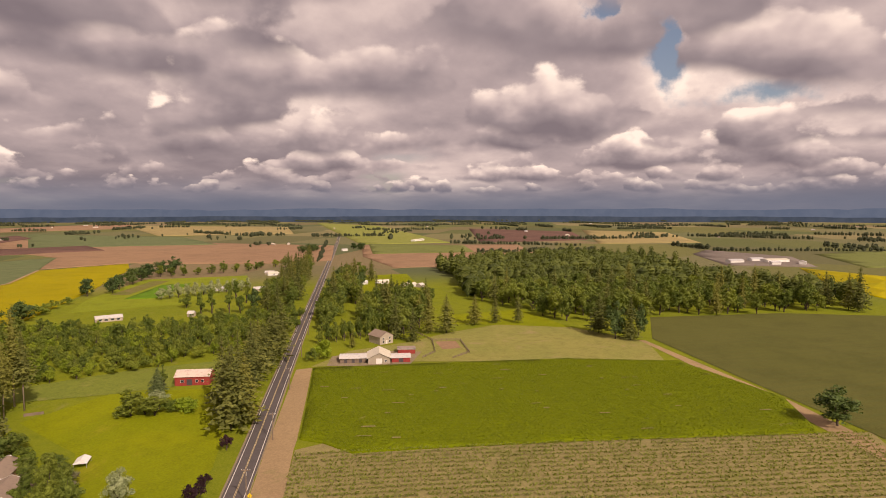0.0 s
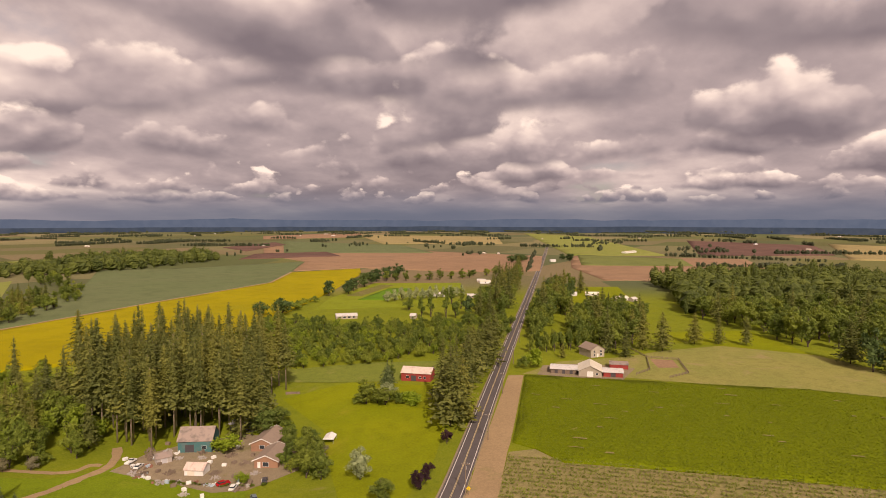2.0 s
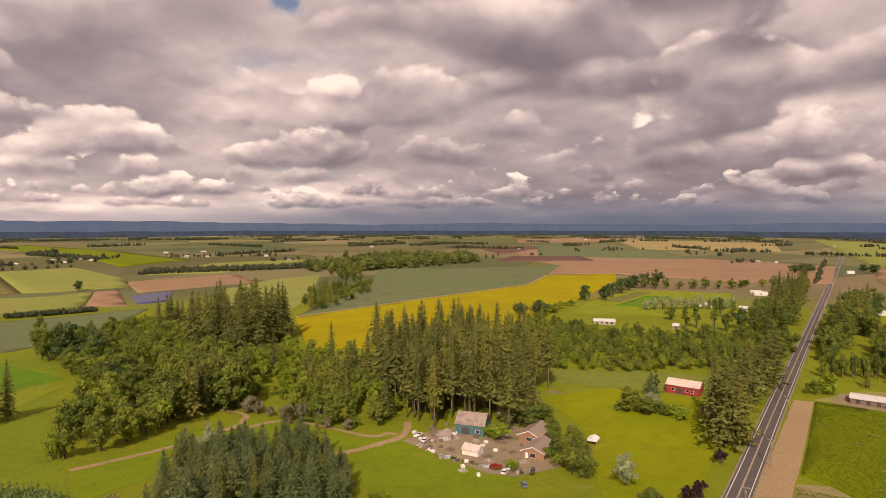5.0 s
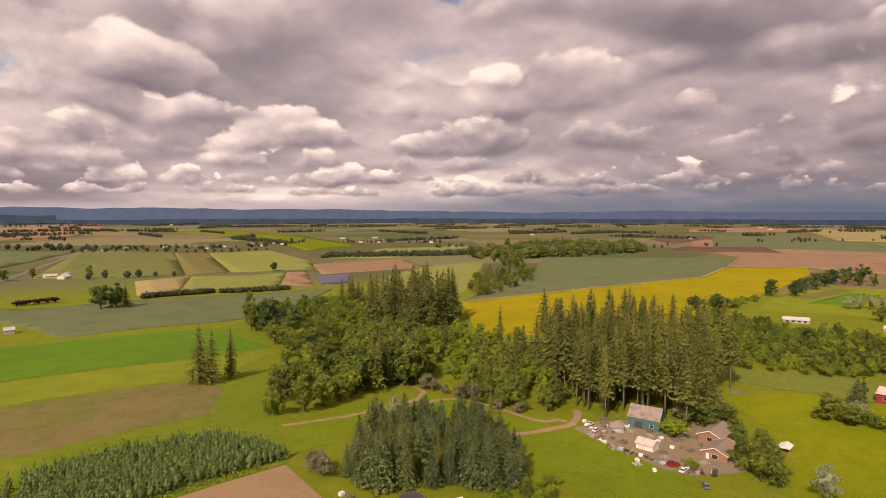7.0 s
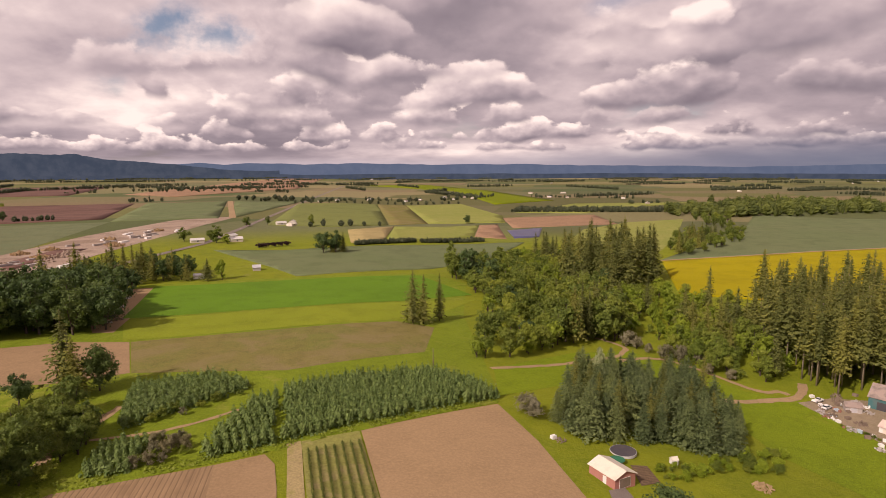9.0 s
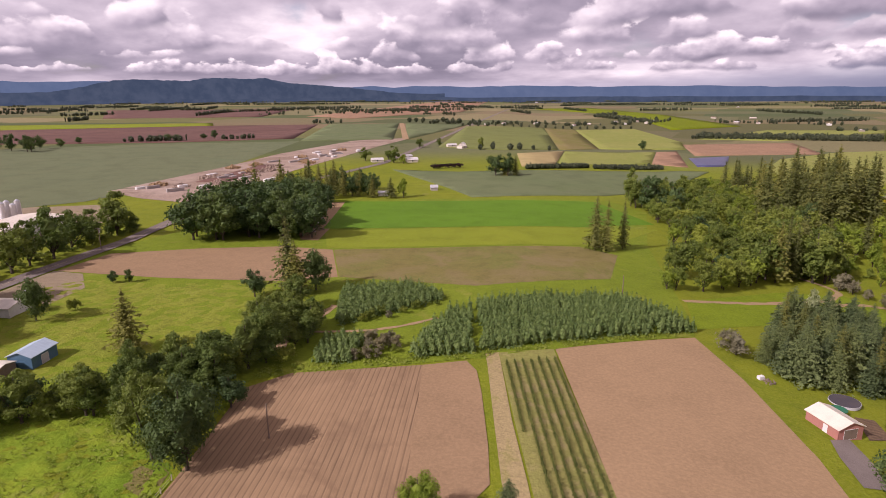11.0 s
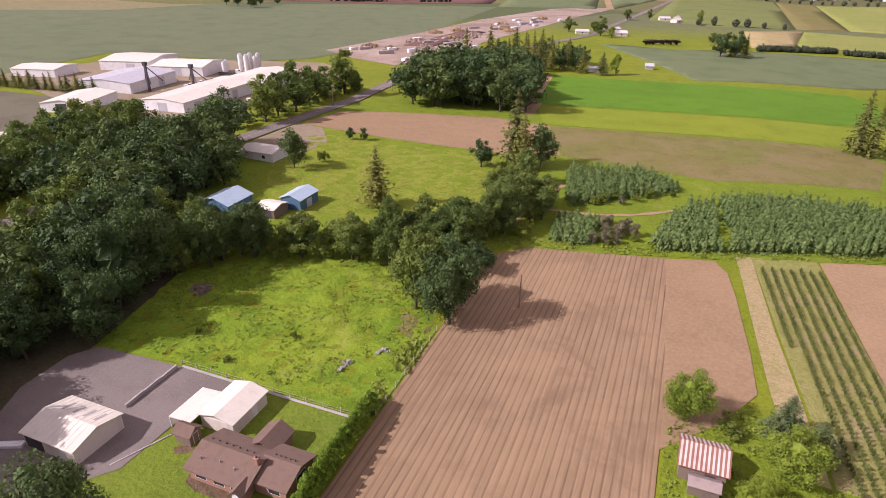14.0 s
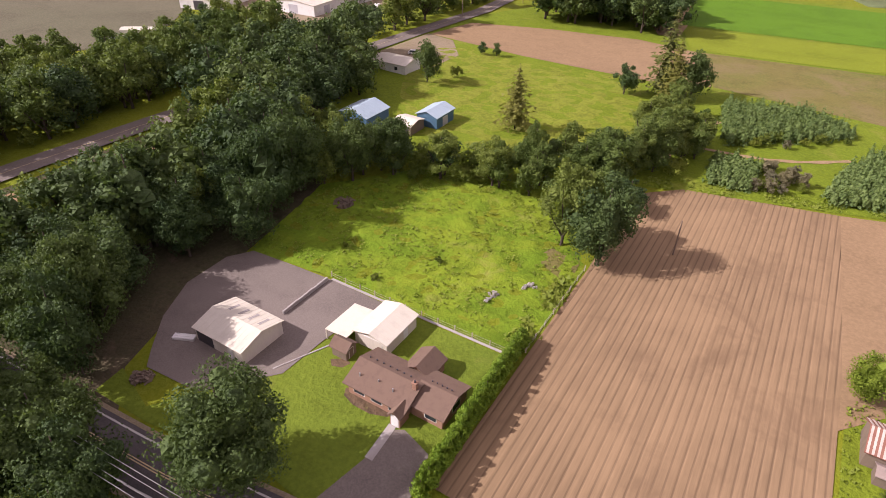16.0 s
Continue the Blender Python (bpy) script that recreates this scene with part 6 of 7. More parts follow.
wing = gable("house_wing", "brick house wing with white trim and brown shingles", "house", -109.1, -104, 49.2, 55.8, 2.4, 3.6, "x", BRICK, BROWNROOF, over=0.5, openings=(("x+", 0.3, 2.0, 1.2, 0.9, "window"), ("y-", 0.6, 1.8, 1.1, 0.9, "window"), ("y+", 0.5, 1.8, 2.0, 0.1, "window")))
for i in range(5):
    part("roof_vent", Geo().tube([(-1.6 + 0.8 * i, 0.7, 3.2), (-1.6 + 0.8 * i, 0.7, 3.75)], [0.12, 0.10], 6), DARKSTEEL, wing)
gable("house_wing", "rear gable of the brick house", "house", -113.6, -109.6, 54.5, 58.8, 2.45, 3.65, "y", BRICK, BROWNROOF, over=0.4, openings=(("y+", 0, 1.4, 1.2, 0.9, "window"),))
gable("porch", "small entry porch of the brick house", "porch", -110.6, -109.0, 46.2, 48.4, 2.3, 3.0, "y", BRICK, BROWNROOF, over=0.3, openings=(("y-", 0, 1.1, 2.05, 0.1, "door"),))
gable("white_garage", "white metal garage with a pale roof", "garage", -124.8, -118.6, 56.4, 64.6, 2.6, 3.4, "y", CREAM, WHITEROOF, over=0.35, ribs=0.9,
      openings=(("y-", 0.0, 4.4, 2.3, 0.1, "garage"), ("x+", 1.0, 1.0, 2.05, 0.1, "door")))
car_port = base("carport", -126.9, 58.0, "white flat-roofed carport beside the garage", "carport")
part("roof", Geo().add([(-2.3, -3.6, 2.2), (2.1, -3.6, 2.5), (2.1, 3.9, 2.5), (-2.3, 3.9, 2.2), (-2.3, -3.6, 2.05), (2.1, -3.6, 2.35), (2.1, 3.9, 2.35), (-2.3, 3.9, 2.05)],
                       [(0, 1, 2, 3), (7, 6, 5, 4), (0, 4, 5, 1), (1, 5, 6, 2), (2, 6, 7, 3), (3, 7, 4, 0)]), WHITEROOF, car_port)
for px, py in ((-2.1, -3.6), (-2.1, 0), (-2.1, 3.6)):
    part("post", Geo().box(px - 0.07, px + 0.07, py - 0.07, py + 0.07, 0, 2.1), CREAM, car_port)
gable("garden_shed", "little shed with a brown hipped roof", "shed", -126, -123.2, 52.2, 54.6, 2.1, 3.0, "x", TIMBER, BROWNROOF, over=0.35, openings=(("x+", 0, 0.9, 1.8, 0.1, "wood"),))
pole_barn = gable("metal_shed", "cream metal shed with skylight strips in the roof", "shed", -146, -135.6, 43, 51.4, 2.7, 3.8, "x", CREAM, WHITEROOF, over=0.3, ribs=1.0,
                  openings=(("y-", -3.0, 3.6, 2.4, 0.05, "dark"), ("y-", 2.6, 1.0, 2.05, 0.1, "door")))
for i in range(4):
    at = -2.9 + 2.2 * i
    s = (3.8 - 2.7) / 4.2
    q = [(at - 0.25, 1.0, 3.8 - s * 1.0 + 0.20), (at + 0.25, 1.0, 3.8 - s * 1.0 + 0.20), (at + 0.25, 3.1, 3.8 - s * 3.1 + 0.20), (at - 0.25, 3.1, 3.8 - s * 3.1 + 0.20)]
    q = [(x, y, z) for x, y, z in q] + [(x, y, z - 0.06) for x, y, z in q]
    part("skylight", Geo().add(q, [(0, 1, 2, 3), (0, 4, 5, 1), (1, 5, 6, 2), (2, 6, 7, 3), (3, 7, 4, 0)]), CONCRETE, pole_barn)
path_slab = drape("front_walk", [(-110.2, 40), (-110.7, 46.1), (-109.5, 46.1), (-109.0, 40)], CONCRETE, 0.22, "pale concrete front walk", 2)

# old barn beside the ploughed field
old = gable("old_barn", "grey timber barn under rust-striped roof sheets", "barn", -55, -48.8, 74, 80, 2.8, 4.5, "x", TIMBER, RUST, over=0.35, ribs=0.62, rib_mat=PINKMETAL, openings=(("y-", 1.0, 1.4, 2.0, 0.1, "dark"),))
gable("lean_to", "low grey-roofed shed beside the old barn", "shed", -53.6, -49.6, 71.4, 73.6, 1.8, 2.4, "x", TIMBER, MOSSROOF, over=0.2)

# blue sheds and the long shed in the west
gable("blue_shed", "blue metal shed with a pale blue roof", "shed", -182, -172.5, 121, 131, 4.0, 5.6, "y", BLUEPAINT, BLUEROOF, ribs=1.2, openings=(("y-", 0, 3.0, 2.8, 0.1, "dark"),))
gable("blue_shed", "small blue shed with a pale roof", "shed", -165, -158.5, 134, 143, 3.4, 4.6, "y", BLUEPAINT, BLUEROOF, ribs=1.2, openings=(("x+", 0, 2.4, 2.4, 0.1, "light"),))
gable("open_shed", "open shed with a bleached tin roof", "shed", -168, -162, 126.5, 133, 2.6, 3.4, "x", TIMBER, WHITEROOF, over=0.3, openings=(("y-", 0, 4.2, 2.2, 0.05, "dark"),))
gable("goat_hutch", "tiny hutch with a pale roof", "hutch", -169.5, -166.5, 118, 121, 1.4, 2.2, "x", TIMBER, WHITEROOF, over=0.2)
gable("long_shed", "low white shed beside the gravel lot", "shed", -204, -190.5, 165, 174, 3.0, 4.0, "x", WHITE, WHITEROOF, over=0.4, ribs=1.5, openings=(("y-", -3, 3, 2.4, 0.1, "garage"), ("y-", 3, 1.2, 1.1, 1.0, "window")))
gable("trailer_home", "white trailer home near the side road", "trailer", -303, -291, 139, 144, 2.9, 3.4, "x", WHITE, WHITEROOF, turn=35, over=0.2, openings=(("y-", 0, 1.2, 1.0, 1.0, "window"),))

gable("trailer_home", "grey trailer home with a long flat roof", "trailer", -294, -284, 128, 133, 2.6, 3.0, "x", CONCRETE, GREYROOF, turn=35, over=0.2, openings=(("y-", 0, 1.2, 1.0, 1.0, "window"),))
# pink shed by the spruce grove, pool and hut
gable("rose_shed", "rose-painted shed with a white roof and trim", "shed", 29.8, 36.4, 125.8, 134.4, 2.8, 4.1, "y", ROSE, WHITEROOF, turn=18, over=0.35, ribs=0.9, openings=(("y-", 0, 3.4, 2.3, 0.1, "wood"), ("x-", -1, 1.0, 2.05, 0.1, "door")))
gable("garden_hut", "small white garden hut", "hut", 54.5, 56.1, 138.5, 140.1, 1.4, 2.0, "x", WHITE, WHITEROOF, over=0.15)
gable("garden_house", "house roof of brown shingles among the shrubs", "house", 57, 65, 109, 116, 2.6, 4.0, "x", BRICK, BROWNROOF, over=0.6, openings=(("y-", 0, 1.6, 1.1, 0.9, "window"),))
pool = base("pool", 43.5, 144.5, "round above-ground pool with a dark cover", "pool")
part("rim", Geo().tube([(0, 0, 0), (0, 0, 0.7)], [3.5, 3.5], 28), GREYROOF, pool)
part("cover", Geo().tube([(0, 0, 0.68), (0, 0, 0.74)], [3.4, 3.4], 28), DARKSTEEL, pool, "dark pool cover")

# the farmyard below the firs
gable("teal_barn", "tall teal barn under a weathered roof", "barn", 168, 181, 180, 190, 4.6, 8.6, "x", TEAL, MOSSROOF, turn=-62, over=0.4, openings=(("y-", -2, 3.4, 3.0, 0.1, "dark"), ("y-", 3.5, 1.6, 1.2, 1.2, "window")))
gable("white_shed", "white shed with a pale pitched roof", "shed", 153, 160, 165, 170.4, 2.4, 4.0, "x", WHITE, PINKMETAL, turn=-72, over=0.4, ribs=0.8, openings=(("y-", -1.0, 2.6, 1.9, 0.1, "garage"),))
gable("tan_house", "tan-roofed house with rust-coloured walls", "house", 168, 181, 144, 153, 2.9, 4.8, "x", RUSTWALL, TANROOF, turn=18, over=0.6, barge=True, openings=(("x-", 0, 2.2, 1.6, 0.6, "window"), ("x-", 2.6, 1.0, 2.05, 0.1, "door")))
gable("tan_house", "second tan-roofed wing with a white bargeboard", "house", 180, 195, 156, 165, 2.9, 4.9, "x", RUSTWALL, TANROOF, turn=18, over=0.6, barge=True, openings=(("x-", 0, 2.0, 1.4, 0.8, "window"),))
gable("grey_shed", "grey shed at the edge of the firs", "shed", 156, 161.5, 185, 189, 2.2, 3.6, "x", CONCRETE, MOSSROOF, turn=-30, over=0.3, openings=(("y-", 0, 2.0, 1.9, 0.1, "light"),))
gable("dark_shed", "dark shed with a white bargeboard", "shed", 190, 199, 176, 184, 3.0, 5.0, "y", DARKSTEEL, GREYROOF, turn=-30, over=0.5, barge=True)
tent = base("canopy", 196, 137, "white canopy standing on the grass", "canopy", 20)
part("cover", Geo().add([(-3, -2.2, 2.0), (3, -2.2, 2.0), (3, 2.2, 2.0), (-3, 2.2, 2.0), (-3, 0, 3.0), (3, 0, 3.0), (-3, -2.2, 1.85), (3, -2.2, 1.85), (3, 2.2, 1.85), (-3, 2.2, 1.85)],
                        [(0, 1, 5, 4), (2, 3, 4, 5), (1, 2, 5), (3, 0, 4), (6, 7, 1, 0), (8, 9, 3, 2), (7, 8, 2, 1), (9, 6, 0, 3)]), WHITE, tent)
for px, py in ((-2.8, -2), (2.8, -2), (2.8, 2), (-2.8, 2)):
    part("post", Geo().box(px - 0.05, px + 0.05, py - 0.05, py + 0.05, -0.3, 1.9), STEEL, tent)

# red barn, greenhouse, barns by the paddock
gable("red_barn", "red board barn with a pale metal roof", "barn", 272, 288, 132, 142, 4.2, 6.4, "x", REDWOOD, PINKMETAL, turn=-80, over=0.4, ribs=1.2, openings=(("y-", -4.5, 1.6, 1.2, 1.4, "window"), ("y-", -1.2, 2.6, 2.8, 0.1, "dark"), ("y-", 2.2, 1.2, 1.1, 1.4, "window"), ("y-", 4.8, 1.2, 1.1, 1.4, "window")))
gable("greenhouse", "long pale greenhouse with a grey roof", "greenhouse", 422, 440, 272.5, 280, 2.6, 4.4, "x", DUNWALL, DUNROOF, turn=-52, over=0.3, ribs=2.0, openings=(("y-", -6, 2.2, 1.4, 0.8, "window"), ("y-", -2, 2.2, 1.4, 0.8, "window"), ("y-", 2, 2.2, 1.4, 0.8, "window"), ("y-", 6, 2.2, 1.4, 0.8, "window")))
gable("horse_barn", "cream barn with a pale grey roof", "barn", 317, 333, 48, 60, 3.2, 6.0, "x", DUNWALL, WHITEROOF, turn=10, over=0.6, ribs=1.5, openings=(("x-", 0, 3.0, 2.8, 0.1, "door"), ("x-", -3.6, 1.2, 1.0, 1.2, "window")))
gable("stable", "low stable wing with a pale metal roof", "stable", 318, 329, 61, 75, 2.6, 3.6, "y", TIMBER, DUNROOF, turn=10, over=0.5, ribs=1.5, openings=(("x-", -4, 1.6, 2.0, 0.1, "dark"), ("x-", 0, 1.6, 2.0, 0.1, "dark"), ("x-", 4, 1.6, 2.0, 0.1, "dark")))
gable("stable", "low stable wing with a pale metal roof", "stable", 321, 331, 37, 47, 2.6, 3.6, "y", REDWOOD, DUNROOF, turn=10, over=0.5, ribs=1.5, openings=(("x-", 0, 2.6, 2.2, 0.1, "dark"),))
gable("open_shed", "open red shed behind the barns", "shed", 340, 349, 36, 46, 2.6, 3.4, "y", REDWOOD, MOSSROOF, turn=10, over=0.3)
gable("farmhouse", "two-storey cream farmhouse with a grey roof", "house", 364, 376, 55, 65, 4.8, 7.6, "x", DUNWALL, TANROOF, turn=45, over=0.5, openings=(("x-", -2.4, 1.2, 1.4, 0.9, "window"), ("x-", 2.4, 1.2, 1.4, 0.9, "window"), ("x-", -2.4, 1.2, 1.2, 3.0, "window"), ("x-", 2.4, 1.2, 1.2, 3.0, "window"), ("x-", 0, 1.0, 2.05, 0.1, "door"), ("y-", 0, 1.4, 1.2, 3.0, "window")))
for x, y, w, d, t in ((666, 144, 12, 9, 15), (660, 128, 16, 9, 15), (668, 106, 18, 8, 15), (643, 73, 20, 10, 40), (748, 259, 18, 10, 30), (590, 209, 12, 9, 20), (760, 268, 14, 10, 10), (599, 261, 16, 10, 0), (453, 223, 6, 5, 0), (601, 223, 14, 8, 20), (640, 60, 9, 8, 60)):
    gable("roadside_house", "small pale house among the trees", "house", x - w * 0.4, x + w * 0.4, y - d * 0.4, y + d * 0.4, 2.6, 4.4, "x", WHITE if w > 15 else DUNWALL, WHITEROOF if w > 17 else DUNROOF, turn=t + 90, over=0.4, openings=(("y-", 0, 1.2, 1.2, 0.9, "window"), ("y+", 0, 1.2, 1.2, 0.9, "window")), group="roadside houses")

# the works
gable("works_hall", "long white hall of the works", "factory", -291, -268, 204, 262, 5.2, 6.4, "y", WHITE, WHITEROOF, turn=4, over=0.3, ribs=4, openings=(("x+", -20, 4, 4, 0.1, "light"), ("x+", 8, 4, 4, 0.1, "light"), ("y-", 0, 5, 4.5, 0.1, "light")))
gable("works_hall", "taller white end hall of the works", "factory", -294, -269.5, 264, 298, 5.8, 7.0, "y", WHITE, WHITEROOF, turn=4, over=0.3, ribs=4, openings=(("x+", 0, 4.5, 5, 0.1, "light"),))
gable("works_store", "grey-roofed store of the works", "warehouse", -356, -324, 224, 262, 5.5, 7.0, "y", WHITE, GREYROOF, turn=10, over=0.3, ribs=4, openings=(("x+", 6, 5, 4.5, 0.1, "light"),))
gable("works_store", "white warehouse of the works", "warehouse", -362, -330, 280, 308, 5.8, 7.6, "x", WHITE, WHITEROOF, turn=15, over=0.3, ribs=4, openings=(("y-", 0, 6, 5, 0.1, "light"),))
gable("works_store", "white warehouse of the works", "warehouse", -404, -372, 280, 314, 6.2, 8.0, "x", WHITE, WHITEROOF, turn=15, over=0.3, ribs=4, openings=(("y-", 4, 6, 5, 0.1, "light"),))
gable("works_store", "white shed standing by the trees", "warehouse", -328, -309, 183, 210, 4.2, 5.6, "y", WHITE, WHITEROOF, turn=18, over=0.3, ribs=4, openings=(("y-", 0, 5, 4, 0.1, "dark"), ("y-", 7, 2, 2, 0.1, "dark")))
gable("works_store", "low white store of the works", "warehouse", -425, -398, 240, 260, 4.5, 5.6, "x", WHITE, WHITEROOF, turn=15, over=0.3)
for i, (x, y, h) in enumerate(((-300, 306, 11), (-296, 309, 10), (-306, 308, 11), (-303, 313, 11), (-299, 316, 11), (-312, 300, 7), (-315, 305, 7))):
    silo = base("silo", x - 12, y, "white steel silo with a conical top", "silo", group="silos of the works")
    part("tank", Geo().tube([(0, 0, 1.5), (0, 0, h)], [1.5, 1.5], 16), WHITE, silo, smooth=False)
    part("cone", Geo().tube([(0, 0, h), (0, 0, h + 1.0)], [1.55, 0.3], 16), STEEL, silo)
    for a in range(4):
        part("leg", Geo().box(1.1 * math.cos(a * 1.57) - 0.1, 1.1 * math.cos(a * 1.57) + 0.1, 1.1 * math.sin(a * 1.57) - 0.1, 1.1 * math.sin(a * 1.57) + 0.1, -0.3, 1.6), STEEL, silo)
for x, y, h in ((-318, 236, 13), (-298, 246, 12)):
    leg = base("grain_elevator", x, y, "dark steel bucket elevator with sloping spouts", "elevator")
    part("shaft", Geo().box(-0.5, 0.5, -0.5, 0.5, 0, h), DARKSTEEL, leg)
    part("head", Geo().box(-1.0, 1.0, -0.8, 0.8, h, h + 1.8), DARKSTEEL, leg)
    for dx, dy in ((6, -4), (5, 5), (-6, 4)):
        part("spout", Geo().tube([(0, 0, h), (dx, dy, 5)], [0.25, 0.25], 6), DARKSTEEL, leg)
for x, y, w, d, t in ((-101, 839, 18, 12, 20), (-87, 859, 14, 10, 80), (-169, 647, 18, 10, 20), (-142, 688, 18, 10, 60)):
    gable("far_house", "pale farmhouse among distant trees", "house", x - w * 0.36, x + w * 0.36, y - d * 0.36, y + d * 0.36, 2.8, 4.6, "x", CREAM, WHITEROOF if t == 40 else DUNROOF, turn=t, openings=(("y-", 0, 1.4, 1.4, 1.0, "window"),), group="far houses")
gable("farm_shed", "low shed with a pale roof by the bare earth", "shed", -144, -138, 316, 322, 2.4, 3.2, "x", TIMBER, WHITEROOF, turn=20, over=0.3, openings=(("y-", 0, 3.0, 2.0, 0.05, "dark"),))
gable("far_house", "pale farmhouse with a grey roof among far trees", "house", -138, -126, 651, 660, 3.0, 5.2, "x", CREAM, DUNROOF, turn=20, openings=(("y-", 0, 1.4, 1.4, 1.0, "window"),), group="far houses")
gable("far_house", "pale farm shed with a white roof among far trees", "house", -92, -80, 816, 825, 3.0, 5.0, "x", CREAM, WHITEROOF, turn=60, openings=(("y-", 0, 1.4, 1.4, 1.0, "window"),), group="far houses")
gable("field_cabin", "small grey cabin in the field corner", "cabin", -92, -86.5, 465, 470, 2.6, 4.2, "x", CONCRETE, GREYROOF, turn=10)
gable("garden_shed", "pale shed under the field trees", "shed", -128, -118, 437, 443, 2.6, 3.6, "x", WHITE, GREYROOF)
rng = random.Random(21)
FARMS = [(58, 1477), (145, 1454), (186, 1499), (269, 1598), (275, 1515), (328, 1621), (337, 1562), (368, 1616), (554, 1560), (596, 1538), (721, 1463), (671, 1249), (-60, 1385), (-20, 1420), (1397, 482), (1406, 448), (1196, 266), (1727, -56), (1925, -294)]
for i in range(42):
    a, d = rng.uniform(-0.6, 1.75), rng.uniform(1900, 4300)
    x, y = FARMS[i] if i < len(FARMS) else (d * math.cos(a), d * math.sin(a))
    w, dd = rng.uniform(8, 12 + 10 * (i >= len(FARMS))), rng.uniform(6, 9)
    gable("far_house", "pale farm building far out on the plain", "house", x - w / 2, x + w / 2, y - dd / 2, y + dd / 2, 3.0, 4.8, "x", (CREAM, WHITE, DUNWALL)[i % 3], (DUNROOF, TANROOF, WHITEROOF, GREYROOF)[i % 4], turn=rng.uniform(0, 180), group="far farm buildings")
for x, y, w, dd, t in ((963, -409, 26, 12, 20), (978, -478, 40, 16, 15), (938, -500, 16, 10, 60), (997, -457, 22, 12, 10), (1590, 155, 60, 12, 70), (930, -455, 14, 9, 0)):
    gable("yard_shed", "long pale shed of the far works yard", "shed", x - w / 2, x + w / 2, y - dd / 2, y + dd / 2, 4.0, 5.6, "x", WHITE, GREYROOF if w < 30 else WHITEROOF, turn=t + 90, group="sheds of the far yard")


# ---- poles and wires ----
def utility_pole(x, y, h=10.5, turn=0.0, arm=True):
    ob = base("utility_pole", x, y, "weathered wooden utility pole with a crossarm", "utility pole", turn, "poles along the road")
    part("pole", Geo().tube([(0, 0, -0.5), (0, 0, h)], [0.19, 0.12], 8), TIMBER, ob)
    if arm:
        part("crossarm", Geo().box(-0.08, 0.08, -1.3, 1.3, h - 0.7, h - 0.52), TIMBER, ob)
        for k in (-1.15, -0.5, 0.5, 1.15):
            part("insulator", Geo().tube([(0, k, h - 0.52), (0, k, h - 0.25)], [0.06, 0.04], 6), WHITE, ob)
        part("transformer", Geo().tube([(0.32, 0, h - 2.4), (0.32, 0, h - 1.4)], [0.24, 0.24], 10), STEEL, ob)
    return ob


def wire(a, b, sag, name="power_line"):
    geo = Geo()
    a, b = Vector(a), Vector(b)
    path = [a.lerp(b, i / 14) - Vector((0, 0, 4 * sag * (i / 14) * (1 - i / 14))) for i in range(15)]
    geo.tube(path, [0.036] * 15, 5)
    return tagged(new(name, geo.mesh(name, WIREMAT)), "thin slack wire strung between poles", "wire", "wires along the road")


line = [(-200, 10.5), (-144, 17.3), (-90, 21.8), (-38, 29), (20, 38), (74, 47), (122, 57), (166, 67), (212, 75), (270, 87), (330, 99), (390, 112)]
for x, y in line:
    utility_pole(x, y, 10.5, 10, True)
for (x0, y0), (x1, y1) in zip(line, line[1:6]):
    for k in (-1.15, -0.5, 0.5, 1.15):
        wire((x0, y0 + k, land(x0, y0) + 10.3), (x1, y1 + k, land(x1, y1) + 10.3), 0.9)
for x, y, h in ((-88, 109.5, 8), (2, 205, 9), (-218, 250, 10), (-211, 300, 10), (-229, 169, 10), (-206, 420, 10)):
    utility_pole(x, y, h, 80, h > 9)
sign = base("road_sign", 166, 66, "yellow diamond road sign on a post", "road sign", 10)
part("post", Geo().box(-0.05, 0.05, -0.05, 0.05, 0, 2.4), TIMBER, sign)
part("plate", Geo().add([(-0.03, 0, 1.5), (-0.03, 0.75, 2.25), (-0.03, 0, 3.0), (-0.03, -0.75, 2.25), (0.03, 0, 1.5), (0.03, 0.75, 2.25), (0.03, 0, 3.0), (0.03, -0.75, 2.25)],
                        [(3, 2, 1, 0), (4, 5, 6, 7), (0, 1, 5, 4), (1, 2, 6, 5), (2, 3, 7, 6), (3, 0, 4, 7)]), YELLOWSIGN, sign)


# ---- fences ----
def fence(points, name="wire_fence", label="low wooden post fence with wire rails", gap=3.2, h=1.25, rails=(0.5, 1.0), mat=DUNWALL, thick=0.022, post=0.07):
    for (x0, y0), (x1, y1) in zip(points, points[1:]):
        n = max(1, round(math.hypot(x1 - x0, y1 - y0) / gap))
        ob = base(name, x0, y0, label, "fence")
        z0 = land(x0, y0)
        for i in range(n + 1):
            x, y = (x1 - x0) * i / n, (y1 - y0) * i / n
            z = land(x0 + x, y0 + y) - z0
            part("post", Geo().box(x - post, x + post, y - post, y + post, z - 0.2, z + h), mat, ob)
        for r in rails:
            geo = Geo()
            geo.tube([((x1 - x0) * k / n, (y1 - y0) * k / n, land(x0 + (x1 - x0) * k / n, y0 + (y1 - y0) * k / n) - z0 + r) for k in range(n + 1)], [thick] * (n + 1), 4)
            part("rail", geo, mat, ob)


fence([(-139, 67.3), (-103, 67.3)])
edging = Geo()
ribbon(edging, [(-138.5, 66.75), (-120, 66.95), (-103.5, 66.95)], 0, 0.55, 0.2, 2.0)
tagged(new("garden_edging", edging.mesh("garden_edging", CONCRETE)), "pale worn edging between lawn and pasture", "edging", kind="structure")
fence([(-100.8, 69), (-100.8, 95)], gap=3.5)
fence([(331, 13), (345, 4), (377, 10), (376, 28), (345, 24), (331, 30)], "board_fence", "brown board corral fence", 3, 1.5, (0.45, 0.85, 1.3), TIMBER, 0.09, 0.12)
